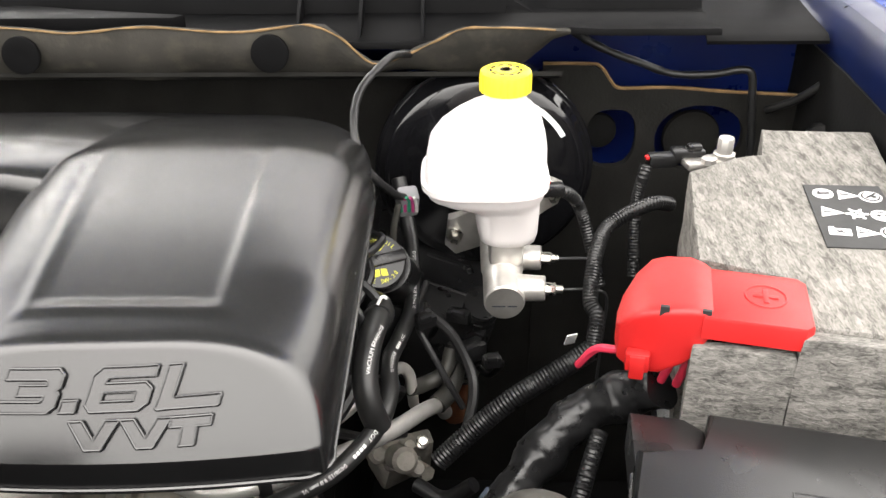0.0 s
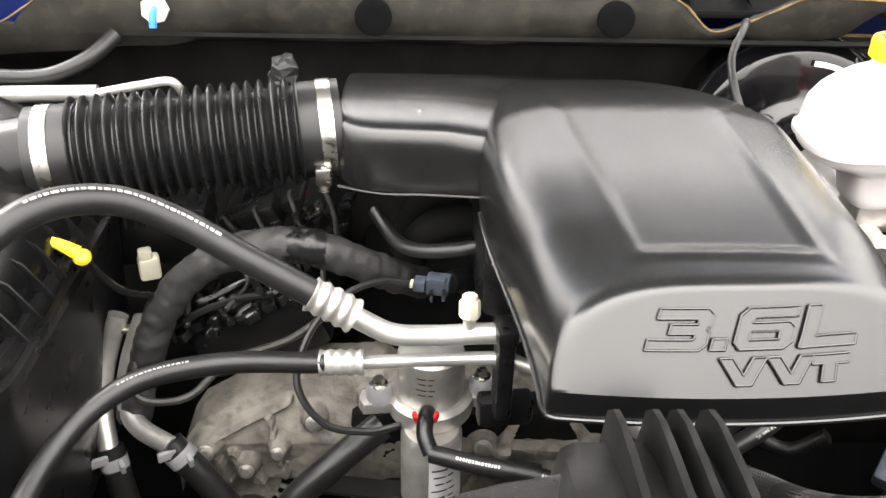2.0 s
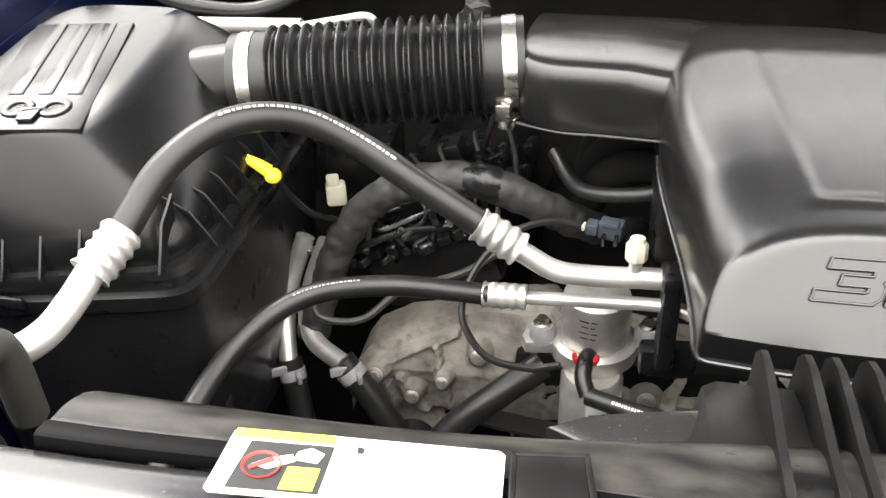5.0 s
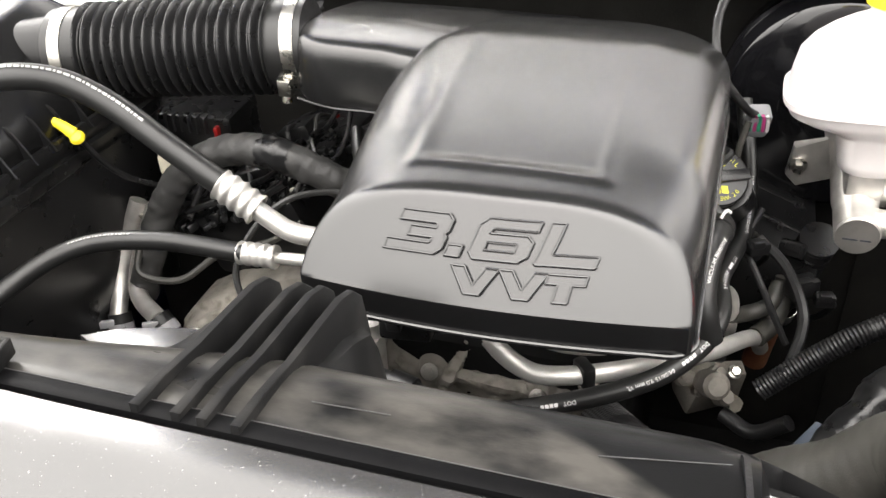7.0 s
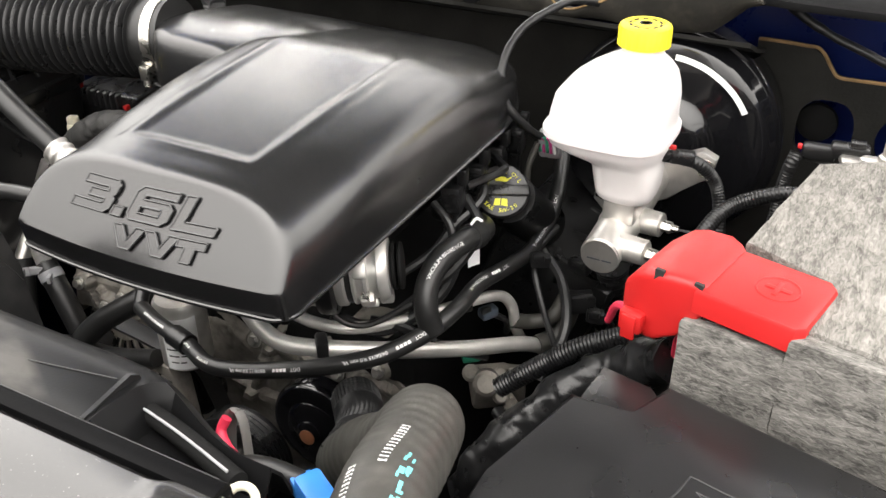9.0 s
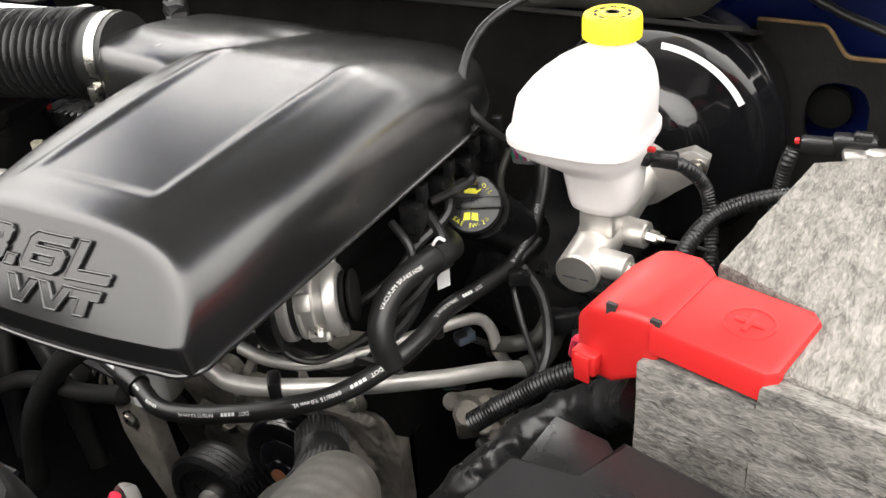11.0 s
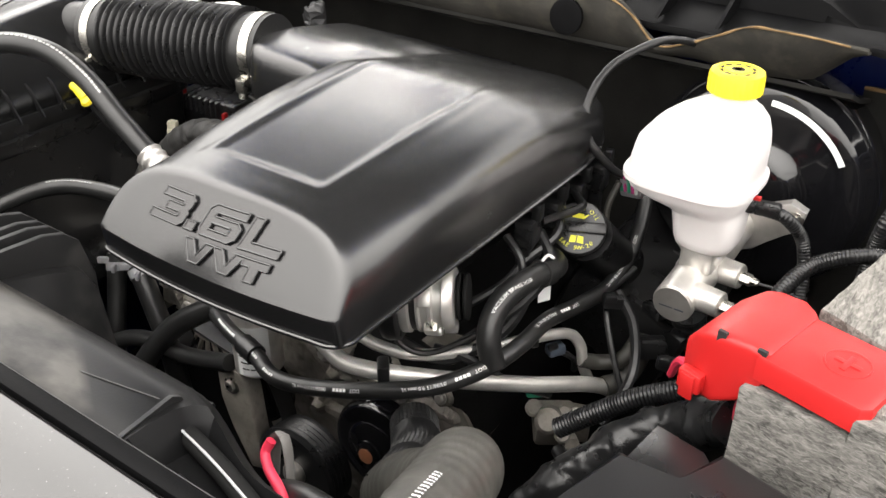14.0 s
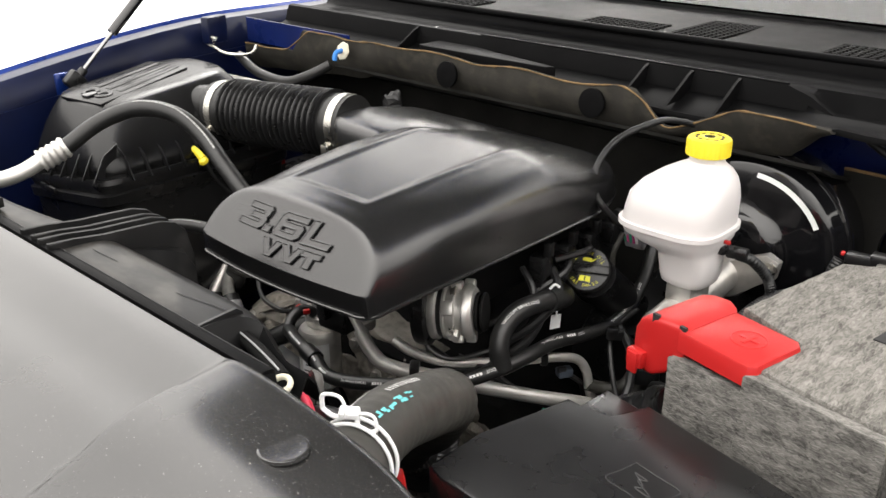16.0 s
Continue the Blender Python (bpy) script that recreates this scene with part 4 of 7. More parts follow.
for f, z in ((0, 1.02), (0.0, 1.034), (0.06, 1.048), (0.3, 1.075), (0.55, 1.102), (0.75, 1.122), (0.88, 1.134), (0.96, 1.141), (1.0, 1.144)):
    e = f ** 1.4
    x0, x1 = -0.985 + 0.012 * e, -0.722 - 0.085 * e
    y0, y1 = 0.508 + 0.05 * e, 0.835 - 0.035 * e
    ring = squircle((x0 + x1) / 2, (y0 + y1) / 2, (x1 - x0) / 2, (y1 - y0) / 2, 10.0 - 6.0 * e, 96, z)
    for p in ring:
        p.z += 0.016 * ((p.y - 0.66) / 0.15) * f + 0.035 * ((p.x + 0.85) / 0.13) * (1 - f) * 0.6
    rs.append(ring)
inner_top = [p.lerp(Vector((-0.88, 0.68, 1.148)), 0.25) + Vector((0, 0, 0.003)) for p in rs[-1]]
part("lid", skin(rs + [inner_top]), AIRBOX, ab)
lidm = pose(-0.888, 0.652, 1.1475, 7, 0, 8)
pan = part("raised_panel", prism([(-0.046, -0.096), (0.052, -0.094), (0.036, 0.095), (-0.062, 0.093)], -0.004, 0.0010, lidm, 0.0006), AIRBOX, ab)
for k in range(3):
    part("groove_rib", prism([(-0.034 + 0.027 * k, -0.04), (-0.020 + 0.027 * k, -0.04), (-0.030 + 0.025 * k, 0.092), (-0.043 + 0.025 * k, 0.092)], 0.0, 0.0020, lidm, 0.0008), AIRBOX, pan)
for s in (-1, 1):
    em = lathe([(0.0150, 0.0012), (0.0145, 0.0028), (0.012, 0.0036), (0.0075, 0.0024), (0.0072, 0.0012)], lidm @ pose(0.001 + s * 0.0165, -0.062, 0), 26)
    part("emblem", em, AIRBOX, pan, "plain glossy emblem shape")
part("emblem", prism([(-0.007, -0.085), (0.007, -0.085), (0.009, -0.066), (-0.009, -0.066)], 0.002, 0.005, lidm, 0.001), ENAMEL, pan, "plain glossy emblem shape")
rs = []
for z, gx, gy in ((0.78, -0.012, -0.012), (0.985, 0.0, 0.0), (0.99, 0.006, 0.006), (1.005, 0.008, 0.008), (1.008, 0.002, 0.002), (1.022, 0.008, 0.008), (1.03, 0.006, 0.006)):
    ring = squircle(-0.853, 0.672, 0.132 + gx, 0.166 + gy, 14, 96, z)
    for p in ring:
        p.z += 0.021 * ((p.x + 0.85) / 0.13) * (z > 0.9)
    rs.append(ring)
part("base", skin(rs), PLASTIC, ab)
for k in range(7):
    x = -0.965 + 0.038 * k
    z = 1.035 + 0.16 * (x + 0.85)
    part("fin", prism([(0.496, z - 0.006), (0.530, z - 0.006), (0.54, z + 0.045), (0.516, z + 0.030)], -0.0011, 0.0011, Matrix(((0, 0, 1, x), (1, 0, 0, 0), (0, 1, 0, 0), (0, 0, 0, 1)))), PLASTIC, ab)
for k in range(9):
    y = 0.545 + 0.03 * k
    part("fin", prism([(-0.707, 1.036), (-0.74, 1.036), (-0.755, 1.085), (-0.727, 1.068)], -0.0011, 0.0011, Matrix(((1, 0, 0, 0), (0, 0, 1, y), (0, 1, 0, 0.01), (0, 0, 0, 1)))), PLASTIC, ab)
part("latch", box((-0.90, 0.497, 1.0), (0.05, 0.006, 0.012), 0, 0.0028), PLASTIC, ab)
part("neck", join(tube([(-0.85, 0.722, 1.098), (-0.80, 0.730, 1.102), (-0.745, 0.739, 1.109)], 0.0415, n=12, seg=36), box((-0.785, 0.70, 1.062), (0.05, 0.03, 0.03), 8, 0.006)), AIRBOX, ab, "round outlet neck")
part("neck_shoulder", box((-0.836, 0.726, 1.092), (0.078, 0.112, 0.096), 8, 0.026), AIRBOX, ab, "rounded shoulder under the outlet neck")
part("neck_slot", box((-0.774, 0.716, 1.1345), (0.018, 0.008, 0.006), 8, 0.001, 24), FLAT_BLACK, ab)

# ---- brake booster, master cylinder, reservoir ----
bo = thing("brake_booster", (0.046, 1.03, 0.89), "glossy black round brake booster with white label strip", "brake booster")
bm_ = along((0.046, 1.09, 1.016), (0, -1, 0.03))
part("rear_shell", lathe([(0.02, 0), (0.09, 0.002), (0.118, 0.012), (0.124, 0.03), (0.125, 0.075), (0.128, 0.078), (0.128, 0.084), (0.125, 0.087)], bm_, 72), ENAMEL, bo)
dome = [(0.127, 0.0875), (0.1245, 0.094), (0.121, 0.1), (0.119, 0.106), (0.1165, 0.1095), (0.112, 0.1115), (0.10, 0.1135), (0.08, 0.1165), (0.064, 0.1185), (0.058, 0.121), (0.052, 0.131), (0.045, 0.136), (0.03, 0.1385), (0.004, 0.139)]
part("front_shell", lathe(dome, bm_, 96), ENAMEL, bo)
part("seam_band", lathe([(0.1295, 0.076), (0.1305, 0.079), (0.1305, 0.0885), (0.1295, 0.09)], bm_, 72), ENAMEL, bo)
lab = []
for k in range(20):
    a = radians(30 + 2.95 * k)
    row = []
    for r, h in ((0.1065, 0.1138), (0.1005, 0.1148)):
        row.append(bm_ @ Vector((0, 0, 0)) + bm_.to_3x3() @ Vector((0, 0, h)) + Vector((r * math.cos(a), 0, r * math.sin(a))))
    lab.append(row)
part("label", sheet(lab, 0.0012, (0, -1, 0)), WHITE, bo, "white printed label strip")

mc = thing("brake_master_cylinder", (0.06, 0.82, 0.99), "cast aluminium brake master cylinder with steel line fittings", "master cylinder")
ax = Vector((0, 1, 0.10)).normalized()
e0 = Vector((0.059, 0.742, 0.999))
part("barrel", lathe([(0.0185, 0), (0.02, 0.0015), (0.02, 0.05), (0.0215, 0.055), (0.0215, 0.15), (0.024, 0.155), (0.026, 0.185)], along(e0, ax), 32), MATTE_ALU, mc)
part("end_plug", lathe([(0.0188, -0.0012), (0.0188, 0.0004)], along(e0, ax), 32), ALU, mc, "stamped end disc")
for dx, dz, w in ((-0.0, 0.006, 0.011), (0.0, -0.003, 0.013)):
    wr = bars([w, w * 0.7], 0.0016, 0.002)
    wr.transform(along(e0 - ax * 0.0016 + Vector((dx, 0, dz)), -ax))
    part("stamp", wr, SLATE, mc, "unreadable stamped marks")
fl = [(-0.062, -0.03), (-0.05, -0.042), (-0.02, -0.03), (0.02, -0.012), (0.05, 0.018), (0.062, 0.022), (0.066, 0.045), (0.05, 0.052), (0.02, 0.038), (-0.03, 0.012), (-0.058, 0.004)]
part("flange", prism(fl, 0, 0.012, Matrix(((1, 0, 0, 0.062), (0, 0, -1, 0.905), (0, 1, 0, 1.005), (0, 0, 0, 1))), 0.002), MATTE_ALU, mc, "slanted mounting flange")
for x, z in ((0.011, 0.988), (0.118, 1.04)):
    bolt((x, 0.893, z), (0, -1, 0), 0.0065, ZINC, mc, 0.012)
for y, dz in ((0.765, 0.0), (0.815, 0.006)):
    c = Vector((0.059, y, 1.0 + 0.1 * (y - 0.742)))
    part("outlet_port", lathe([(0.016, 0.0), (0.0135, 0.018), (0.0125, 0.04), (0.0115, 0.041)], along(c, (1, -0.12, 0.04)), 20), MATTE_ALU, mc)
    p = c + Vector((0.040, -0.005, 0.0016))
    fit_ = part("line_fitting", join(lathe([(0.0062, 0), (0.0062, 0.010), (0.0055, 0.011)], along(p, (1, -0.1, 0)), 6), lathe([(0.0042, 0.01), (0.0038, 0.018)], along(p, (1, -0.1, 0)), 12)), ZINC, mc, "bright hex line fitting")
    q = p + Vector((0.015, -0.002, 0))
    part("brake_line", tube([q, q + Vector((0.03, 0.0, 0.0)), q + Vector((0.047, 0.006, -0.012)), q + Vector((0.05, 0.02, -0.06)), q + Vector((0.05, 0.03, -0.14))], 0.0015, n=40, seg=8), BRACKET, mc, "thin dark brake line")
part("feed_boss", box((0.062, 0.803, 1.03), (0.034, 0.05, 0.03), 0, 0.006), MATTE_ALU, mc)

rsv = thing("brake_fluid_reservoir", (0.05, 0.815, 1.04), "milky white brake fluid reservoir with yellow screw cap", "fluid reservoir")
rs = []
for z, cx, cy, rx, ry, p in ((1.041, 0.063, 0.802, 0.024, 0.026, 3), (1.044, 0.063, 0.802, 0.0275, 0.029, 3.4), (1.052, 0.063, 0.802, 0.0295, 0.031, 3.6), (1.078, 0.061, 0.803, 0.0325, 0.034, 3.6), (1.083, 0.056, 0.803, 0.037, 0.038, 3.2), (1.089, 0.046, 0.805, 0.049, 0.045, 3.2), (1.0955, 0.041, 0.806, 0.0565, 0.051, 3.4), (1.104, 0.040, 0.806, 0.058, 0.053, 3.4), (1.1045, 0.040, 0.806, 0.0615, 0.0565, 3.4), (1.110, 0.040, 0.806, 0.0615, 0.0565, 3.4), (1.1105, 0.040, 0.806, 0.058, 0.053, 3.4), (1.125, 0.041, 0.807, 0.057, 0.053, 3.3), (1.14, 0.0425, 0.808, 0.0555, 0.052, 3.2), (1.152, 0.046, 0.811, 0.050, 0.048, 3.0), (1.162, 0.051, 0.815, 0.042, 0.042, 2.6), (1.170, 0.055, 0.818, 0.032, 0.034, 2.3), (1.176, 0.058, 0.82, 0.0225, 0.0235, 2.1), (1.180, 0.0585, 0.82, 0.0195, 0.0195, 2), (1.19, 0.0585, 0.82, 0.0193, 0.0193, 2)):
    rs.append(squircle(cx, cy, rx, ry, p, 64, z))
part("tank", skin(rs), TANK, rsv)
capm = pose(0.0585, 0.82, 1.186)
knurl = lathe([(0.0225, 0), (0.0245, 0.001), (0.0245, 0.016), (0.0235, 0.019), (0.021, 0.0205), (0.0175, 0.0208), (0.017, 0.0198), (0.011, 0.0195), (0.0105, 0.0205), (0.004, 0.0208)], capm, 72)
for v in knurl.verts:
    d = Vector((v.co.x - 0.0585, v.co.y - 0.82, 0))
    if 0.0225 < d.length and 1.187 < v.co.z < 1.204:
        k = round(math.degrees(math.atan2(d.y, d.x)) / 5)
        if k % 3 == 0:
            v.co -= d.normalized() * 0.0011
cp = part("cap", knurl, YELLOW, rsv, "yellow ribbed screw cap")
for k in range(10):
    a = 2 * math.pi * k / 10
    part("mark", box((0.0585 + 0.0142 * math.cos(a), 0.82 + 0.0142 * math.sin(a), 1.2061), (0.005, 0.0022, 0.0006), math.degrees(a) + 90, 0), BINK, cp)
part("mark", lathe([(0.006, 0), (0.006, 0.0006), (0.004, 0.0006)], pose(0.0585, 0.82, 1.2062), 18), BINK, cp)
part("level_sensor", join(box((0.108, 0.82, 1.082), (0.024, 0.015, 0.012), 10, 0.003), box((0.095, 0.808, 1.086), (0.01, 0.012, 0.01), 0, 0.002)), PLASTIC, rsv, "black level sensor plug")
part("sensor_lock", box((0.1, 0.806, 1.097), (0.008, 0.005, 0.004), 0, 0.001), RED, rsv, "red lock tab")

# ---- battery in its felt jacket ----
RB = -10.2
batm = pose(0.190, 0.556, 0, 0, 0, RB)
def bt(x, y, z):
    return batm @ Vector((x, y, z))
WB, DB, ZT = 0.178, 0.358, 1.119
bat = thing("battery", (0.31, 0.7, 0.92), "car battery wrapped in grey fibre felt insulation", "battery")
core = prism([(0.012, 0.012), (WB - 0.012, 0.012), (WB - 0.012, DB - 0.015), (0.07, DB - 0.02), (0.012, 0.22)], 0.9, 1.085, batm)
part("case", core, PLASTIC, bat, smooth=False)


def felt_block(poly, z0, z1, wob=0.0016, nz=7):
    """A soft-edged felt slab: outline subdivided, edges worn and uneven."""
    pts = []
    for (xa, ya), (xb, yb) in zip(poly, poly[1:] + poly[:1]):
        n = max(2, int(math.hypot(xb - xa, yb - ya) / 0.012))
        pts += [(xa + (xb - xa) * k / n, ya + (yb - ya) * k / n) for k in range(n)]
    rings = []
    mx, my = sum(p[0] for p in pts) / len(pts), sum(p[1] for p in pts) / len(pts)
    zs = [z0 + (z1 - z0) * k / nz for k in range(nz)] + [z1 - 0.0025, z1 - 0.0006, z1]
    for j, z in enumerate(zs):
        ring = []
        ins_ = (0, 0.0008, 0.0035)[j - nz] if j >= nz else 0
        for x, y in pts:
            d = Vector((mx - x, my - y)).normalized() * ins_
            q = Vector((x + d.x, y + d.y, z))
            o = noise.noise_vector(q * 45) * wob
            ring.append(bt(q.x + o.x, q.y + o.y, q.z + (o.z * 0.7)))
        rings.append(ring)
    return skin(rings)


# left flap, slightly lower, beside the red cover; the main jacket; the front panel
main = [(0.068, -0.009), (WB + 0.006, -0.011), (WB + 0.006, DB), (0.078, DB - 0.012), (0.0705, 0.283), (0.045, 0.272), (0.0, 0.232), (0.0, 0.072), (0.068, 0.054)]
part("jacket", felt_block(main, 0.93, ZT), FELT, bat, "mottled grey felt jacket")
part("front_panel", felt_block([(-0.006, -0.020), (0.0665, -0.020), (0.0665, -0.0095), (-0.006, -0.0095)], 0.93, 1.099), FELT_SIDE, bat, "grey felt front flap with side shade in its colour")
part("front_panel", felt_block([(0.067, -0.021), (WB + 0.006, -0.021), (WB + 0.006, -0.0115), (0.067, -0.0095)], 0.93, ZT - 0.003), FELT_SIDE, bat, "grey felt front flap with side shade in its colour")
part("tray", prism([(-0.012, -0.02), (WB + 0.02, -0.02), (WB + 0.02, DB), (-0.012, DB)], 0.90, 0.935, batm, 0.004), PLASTIC, bat)
def on_label(u, v):
    """A place on the slightly skewed sticker, u along its lines and v up."""
    a, b, c, d = (0.102, 0.106), (0.175, 0.113), (0.165, 0.226), (0.099, 0.218)
    return tuple((1 - u) * (1 - v) * a[i] + u * (1 - v) * b[i] + u * v * c[i] + (1 - u) * v * d[i] for i in (0, 1))


stk = part("label", prism([on_label(0, 0), on_label(1, 0), on_label(1, 1), on_label(0, 1)], ZT + 0.0005, ZT + 0.0017, batm), BINK, bat, "black warning label with white symbols", smooth=False)


def stamp(poly, level, material):
    """A flat printed shape; poly in label units, one unit wide and one and a half high."""
    h = ZT + 0.0017 + 0.0004 * level
    part("symbol", prism([on_label(x, y / 1.62) for x, y in poly], h - 0.0004, h + 0.0002, batm), material, stk, "white symbol" if material is INK else "", smooth=False)


def round_(x, y, r, n=24):
    return [(x + r * math.cos(2 * math.pi * k / n), y + r * math.sin(2 * math.pi * k / n)) for k in range(n)]


def bar_(x, y, w, h, a=0.0):
    c, s = math.cos(radians(a)), math.sin(radians(a))
    return [(x + c * u - s * v, y + s * u + c * v) for u, v in ((-w, -h), (w, -h), (w, h), (-w, h))]


LX, LY = (0.21, 0.51, 0.80), (1.36, 0.86, 0.36)
for j, kinds in enumerate((("disc", "tri", "ring"), ("tri", "face", "eyes"), ("box", "tri", "ring"))):
    for i, kind in enumerate(kinds):
        x, y = LX[i], LY[j] - 0.03 * i * (j < 2)
        if kind in ("disc", "eyes"):
            stamp(round_(x, y, 0.135), 1, INK)
            if kind == "disc":
                stamp(bar_(x, y, 0.085, 0.022, 8), 2, BINK)
                stamp(bar_(x - 0.05, y + 0.03, 0.012, 0.03), 2, BINK)
            else:
                stamp(round_(x - 0.045, y - 0.01, 0.03, 12), 2, BINK)
                stamp(round_(x + 0.055, y - 0.005, 0.03, 12), 2, BINK)
                stamp(bar_(x, y + 0.075, 0.04, 0.012), 2, BINK)
        elif kind == "ring":
            stamp(round_(x, y, 0.145), 1, INK)
            stamp(round_(x, y, 0.122), 2, BINK)
            stamp(round_(x, y, 0.098), 3, INK)
            stamp(bar_(x, y, 0.095, 0.016, 40), 4, BINK)
            stamp(bar_(x + 0.02, y - 0.02, 0.045, 0.03, -50), 4, BINK)
        elif kind == "tri":
            stamp([(x - 0.13, y - 0.12), (x + 0.15, y - 0.02), (x - 0.09, y + 0.14)], 1, INK)
            stamp(bar_(x - 0.035, y + 0.0, 0.06, 0.012, 12), 2, BINK)
            stamp(round_(x - 0.07, y + 0.04, 0.016, 8), 2, BINK)
        elif kind == "box":
            stamp(bar_(x, y, 0.125, 0.075, -4), 1, INK)
            stamp(bar_(x - 0.08, y + 0.10, 0.03, 0.02), 1, INK)
            stamp(bar_(x, y, 0.06, 0.01, 40), 2, BINK)
            stamp(bar_(x, y, 0.06, 0.01, -40), 2, BINK)
        else:
            stamp(round_(x, y, 0.085, 14), 1, INK)
            for a in range(0, 360, 60):
                stamp(bar_(x + 0.11 * math.cos(radians(a)), y + 0.11 * math.sin(radians(a)), 0.03, 0.016, a), 1, INK)
            for dx, dy in ((-0.03, 0.02), (0.035, 0.02), (0.0, -0.035)):
                stamp(round_(x + dx, y + dy, 0.017, 8), 2, BINK)

neg = thing("battery_terminal", (0.286, 0.862, 1.085), "lead battery clamp with bolt and black cable plug", "battery terminal")
part("clamp", join(lathe([(0.015, -0.12), (0.015, 0.012), (0.012, 0.014)], pose(0.286, 0.864, 1.082), 20), box((0.268, 0.858, 1.094), (0.05, 0.022, 0.008), 14, 0.003)), ALU, neg)
bolt_ = part("bolt", join(lathe([(0.0115, -0.003), (0.0115, 0.001), (0.0085, 0.002), (0.0085, 0.016), (0.0075, 0.018)], pose(0.286, 0.862, 1.101), 8)), MATTE_ALU, neg, "dull plated hex bolt")
part("bolt", lathe([(0.008, -0.003), (0.008, 0.003), (0.006, 0.004)], pose(0.268, 0.85, 1.099), 8), MATTE_ALU, neg, "dull plated hex bolt")
part("sensor_plug", join(box((0.25, 0.868, 1.098), (0.034, 0.018, 0.014), 6, 0.003), box((0.224, 0.864, 1.094), (0.03, 0.015, 0.014), 6, 0.003), box((0.256, 0.866, 1.107), (0.014, 0.01, 0.006), 6, 0.0015)), PLASTIC, neg, "black cable plug")
part("lock_tab", box((0.207, 0.858, 1.099), (0.004, 0.006, 0.004), 6, 0.001), RED, neg, "red lock tab")
part("cable", tube([(0.206, 0.853, 1.094), (0.203, 0.848, 1.082), (0.2, 0.85, 1.06), (0.199, 0.845, 1.03), (0.198, 0.82, 0.98)], 0.0062, wave=ridged(0.0033, 0.065), n=130, seg=10), LOOM, neg, "black split loom cable")

red = thing("battery_terminal_cover", (0.19, 0.575, 1.06), "bright red plastic positive terminal cover over the battery", "terminal cover")
rm = pose(0.182, 0.548, 0, 0, 0, -12)
plate = prism([(0.006, -0.006), (0.006, 0.062), (0.075, 0.060), (0.0815, 0.053), (0.0815, -0.002), (0.076, -0.008)], 1.1045, 1.124, rm, 0.0035)
part("lid", plate, RED, red)
rs = []
for x, y0, y1, z0, z1 in ((-0.054, 0.018, 0.034, 1.078, 1.092), (-0.051, 0.006, 0.046, 1.068, 1.101), (-0.042, 0.0, 0.062, 1.064, 1.1135), (-0.031, -0.004, 0.074, 1.064, 1.1215), (-0.02, -0.006, 0.074, 1.066, 1.1255), (-0.002, -0.006, 0.072, 1.078, 1.1275), (0.008, -0.005, 0.066, 1.092, 1.1265), (0.0125, -0.002, 0.062, 1.102, 1.1245)):
    ring = []
    for k in range(40):
        a = 2 * math.pi * k / 40
        c, s = math.cos(a), math.sin(a)
        ring.append(rm @ Vector((x, (y0 + y1) / 2 + (y1 - y0) / 2 * math.copysign(abs(c) ** 0.17, c), (z0 + z1) / 2 + (z1 - z0) / 2 * math.copysign(abs(s) ** 0.17, s))))
    rs.append(ring)
part("hood", skin(rs), RED, red, "bulged cable hood of the cover")
part("tab", join(box(rm @ Vector((-0.036, -0.007, 1.079)), (0.018, 0.010, 0.016), -12, 0.002), box(rm @ Vector((-0.036, -0.0125, 1.076)), (0.011, 0.003, 0.02), -12, 0.001)), RED, red, "red latch tab")
pl = tube([rm @ Vector((0.05 + 0.0145 * math.cos(a), 0.028 + 0.0145 * math.sin(a), 1.1242)) for a in np.linspace(0, 2 * math.pi, 24)], 0.0008, n=60, seg=6)
part("emblem_ring", pl, RED, red, "moulded plus sign in a ring")
part("plus", join(box(rm @ Vector((0.05, 0.028, 1.1246)), (0.018, 0.004, 0.0006), -12, 0.0002), box(rm @ Vector((0.05, 0.028, 1.1246)), (0.004, 0.018, 0.0008), -12, 0.0004)), RED, red, "moulded plus sign")
for x, y in ((-0.021, -0.0035), (0.008, -0.003)):
    part("slot", box(rm @ Vector((x, y, 1.1225)), (0.0065, 0.003, 0.009), -12, 0), BINK, red, "dark slot")
part("wire", tube([(0.148, 0.566, 1.076), (0.135, 0.576, 1.068), (0.122, 0.59, 1.058), (0.112, 0.606, 1.03)], 0.0034, n=20, seg=8), RED_WIRE, red, "red cable sleeve")

# ---- fuse box ----
fb = thing("fuse_box", (0.25, 0.43, 0.93), "black plastic fuse box with a stepped lid", "fuse box")
fm = pose(0.112, 0.374, 0, 0, 0, -5)
lidp = [(0.0, 0.0), (0.012, 0.092), (0.058, 0.090), (0.064, 0.132), (0.29, 0.10), (0.29, -0.05), (0.02, -0.06), (0.002, -0.055)]
part("lid", prism(lidp, 1.03, 1.071, fm, 0.004), PLASTIC, fb)
part("lid_step", prism([(0.0115, 0.0925), (0.0575, 0.0908), (0.0635, 0.130), (0.05, 0.142), (0.012, 0.146)], 1.02, 1.056, fm, 0.003), PLASTIC, fb)
part("case", prism([(0.006, -0.05), (0.018, 0.138), (0.055, 0.136), (0.07, 0.125), (0.28, 0.094), (0.28, -0.045)], 0.9, 1.03, fm, 0.003), PLASTIC, fb)
part("lid_seam", tube([fm @ Vector((x, y, 1.047)) for x, y in ((0.0, -0.05), (0.0, 0.0), (0.006, 0.05), (0.011, 0.091))], 0.0022, n=20, seg=8), PLASTIC, fb)
SQ = [(0.105, 0.060), (0.126, 0.0577), (0.147, 0.055), (0.145, 0.04), (0.143, 0.024), (0.122, 0.0265), (0.101, 0.029), (0.103, 0.045), (0.105, 0.060)]
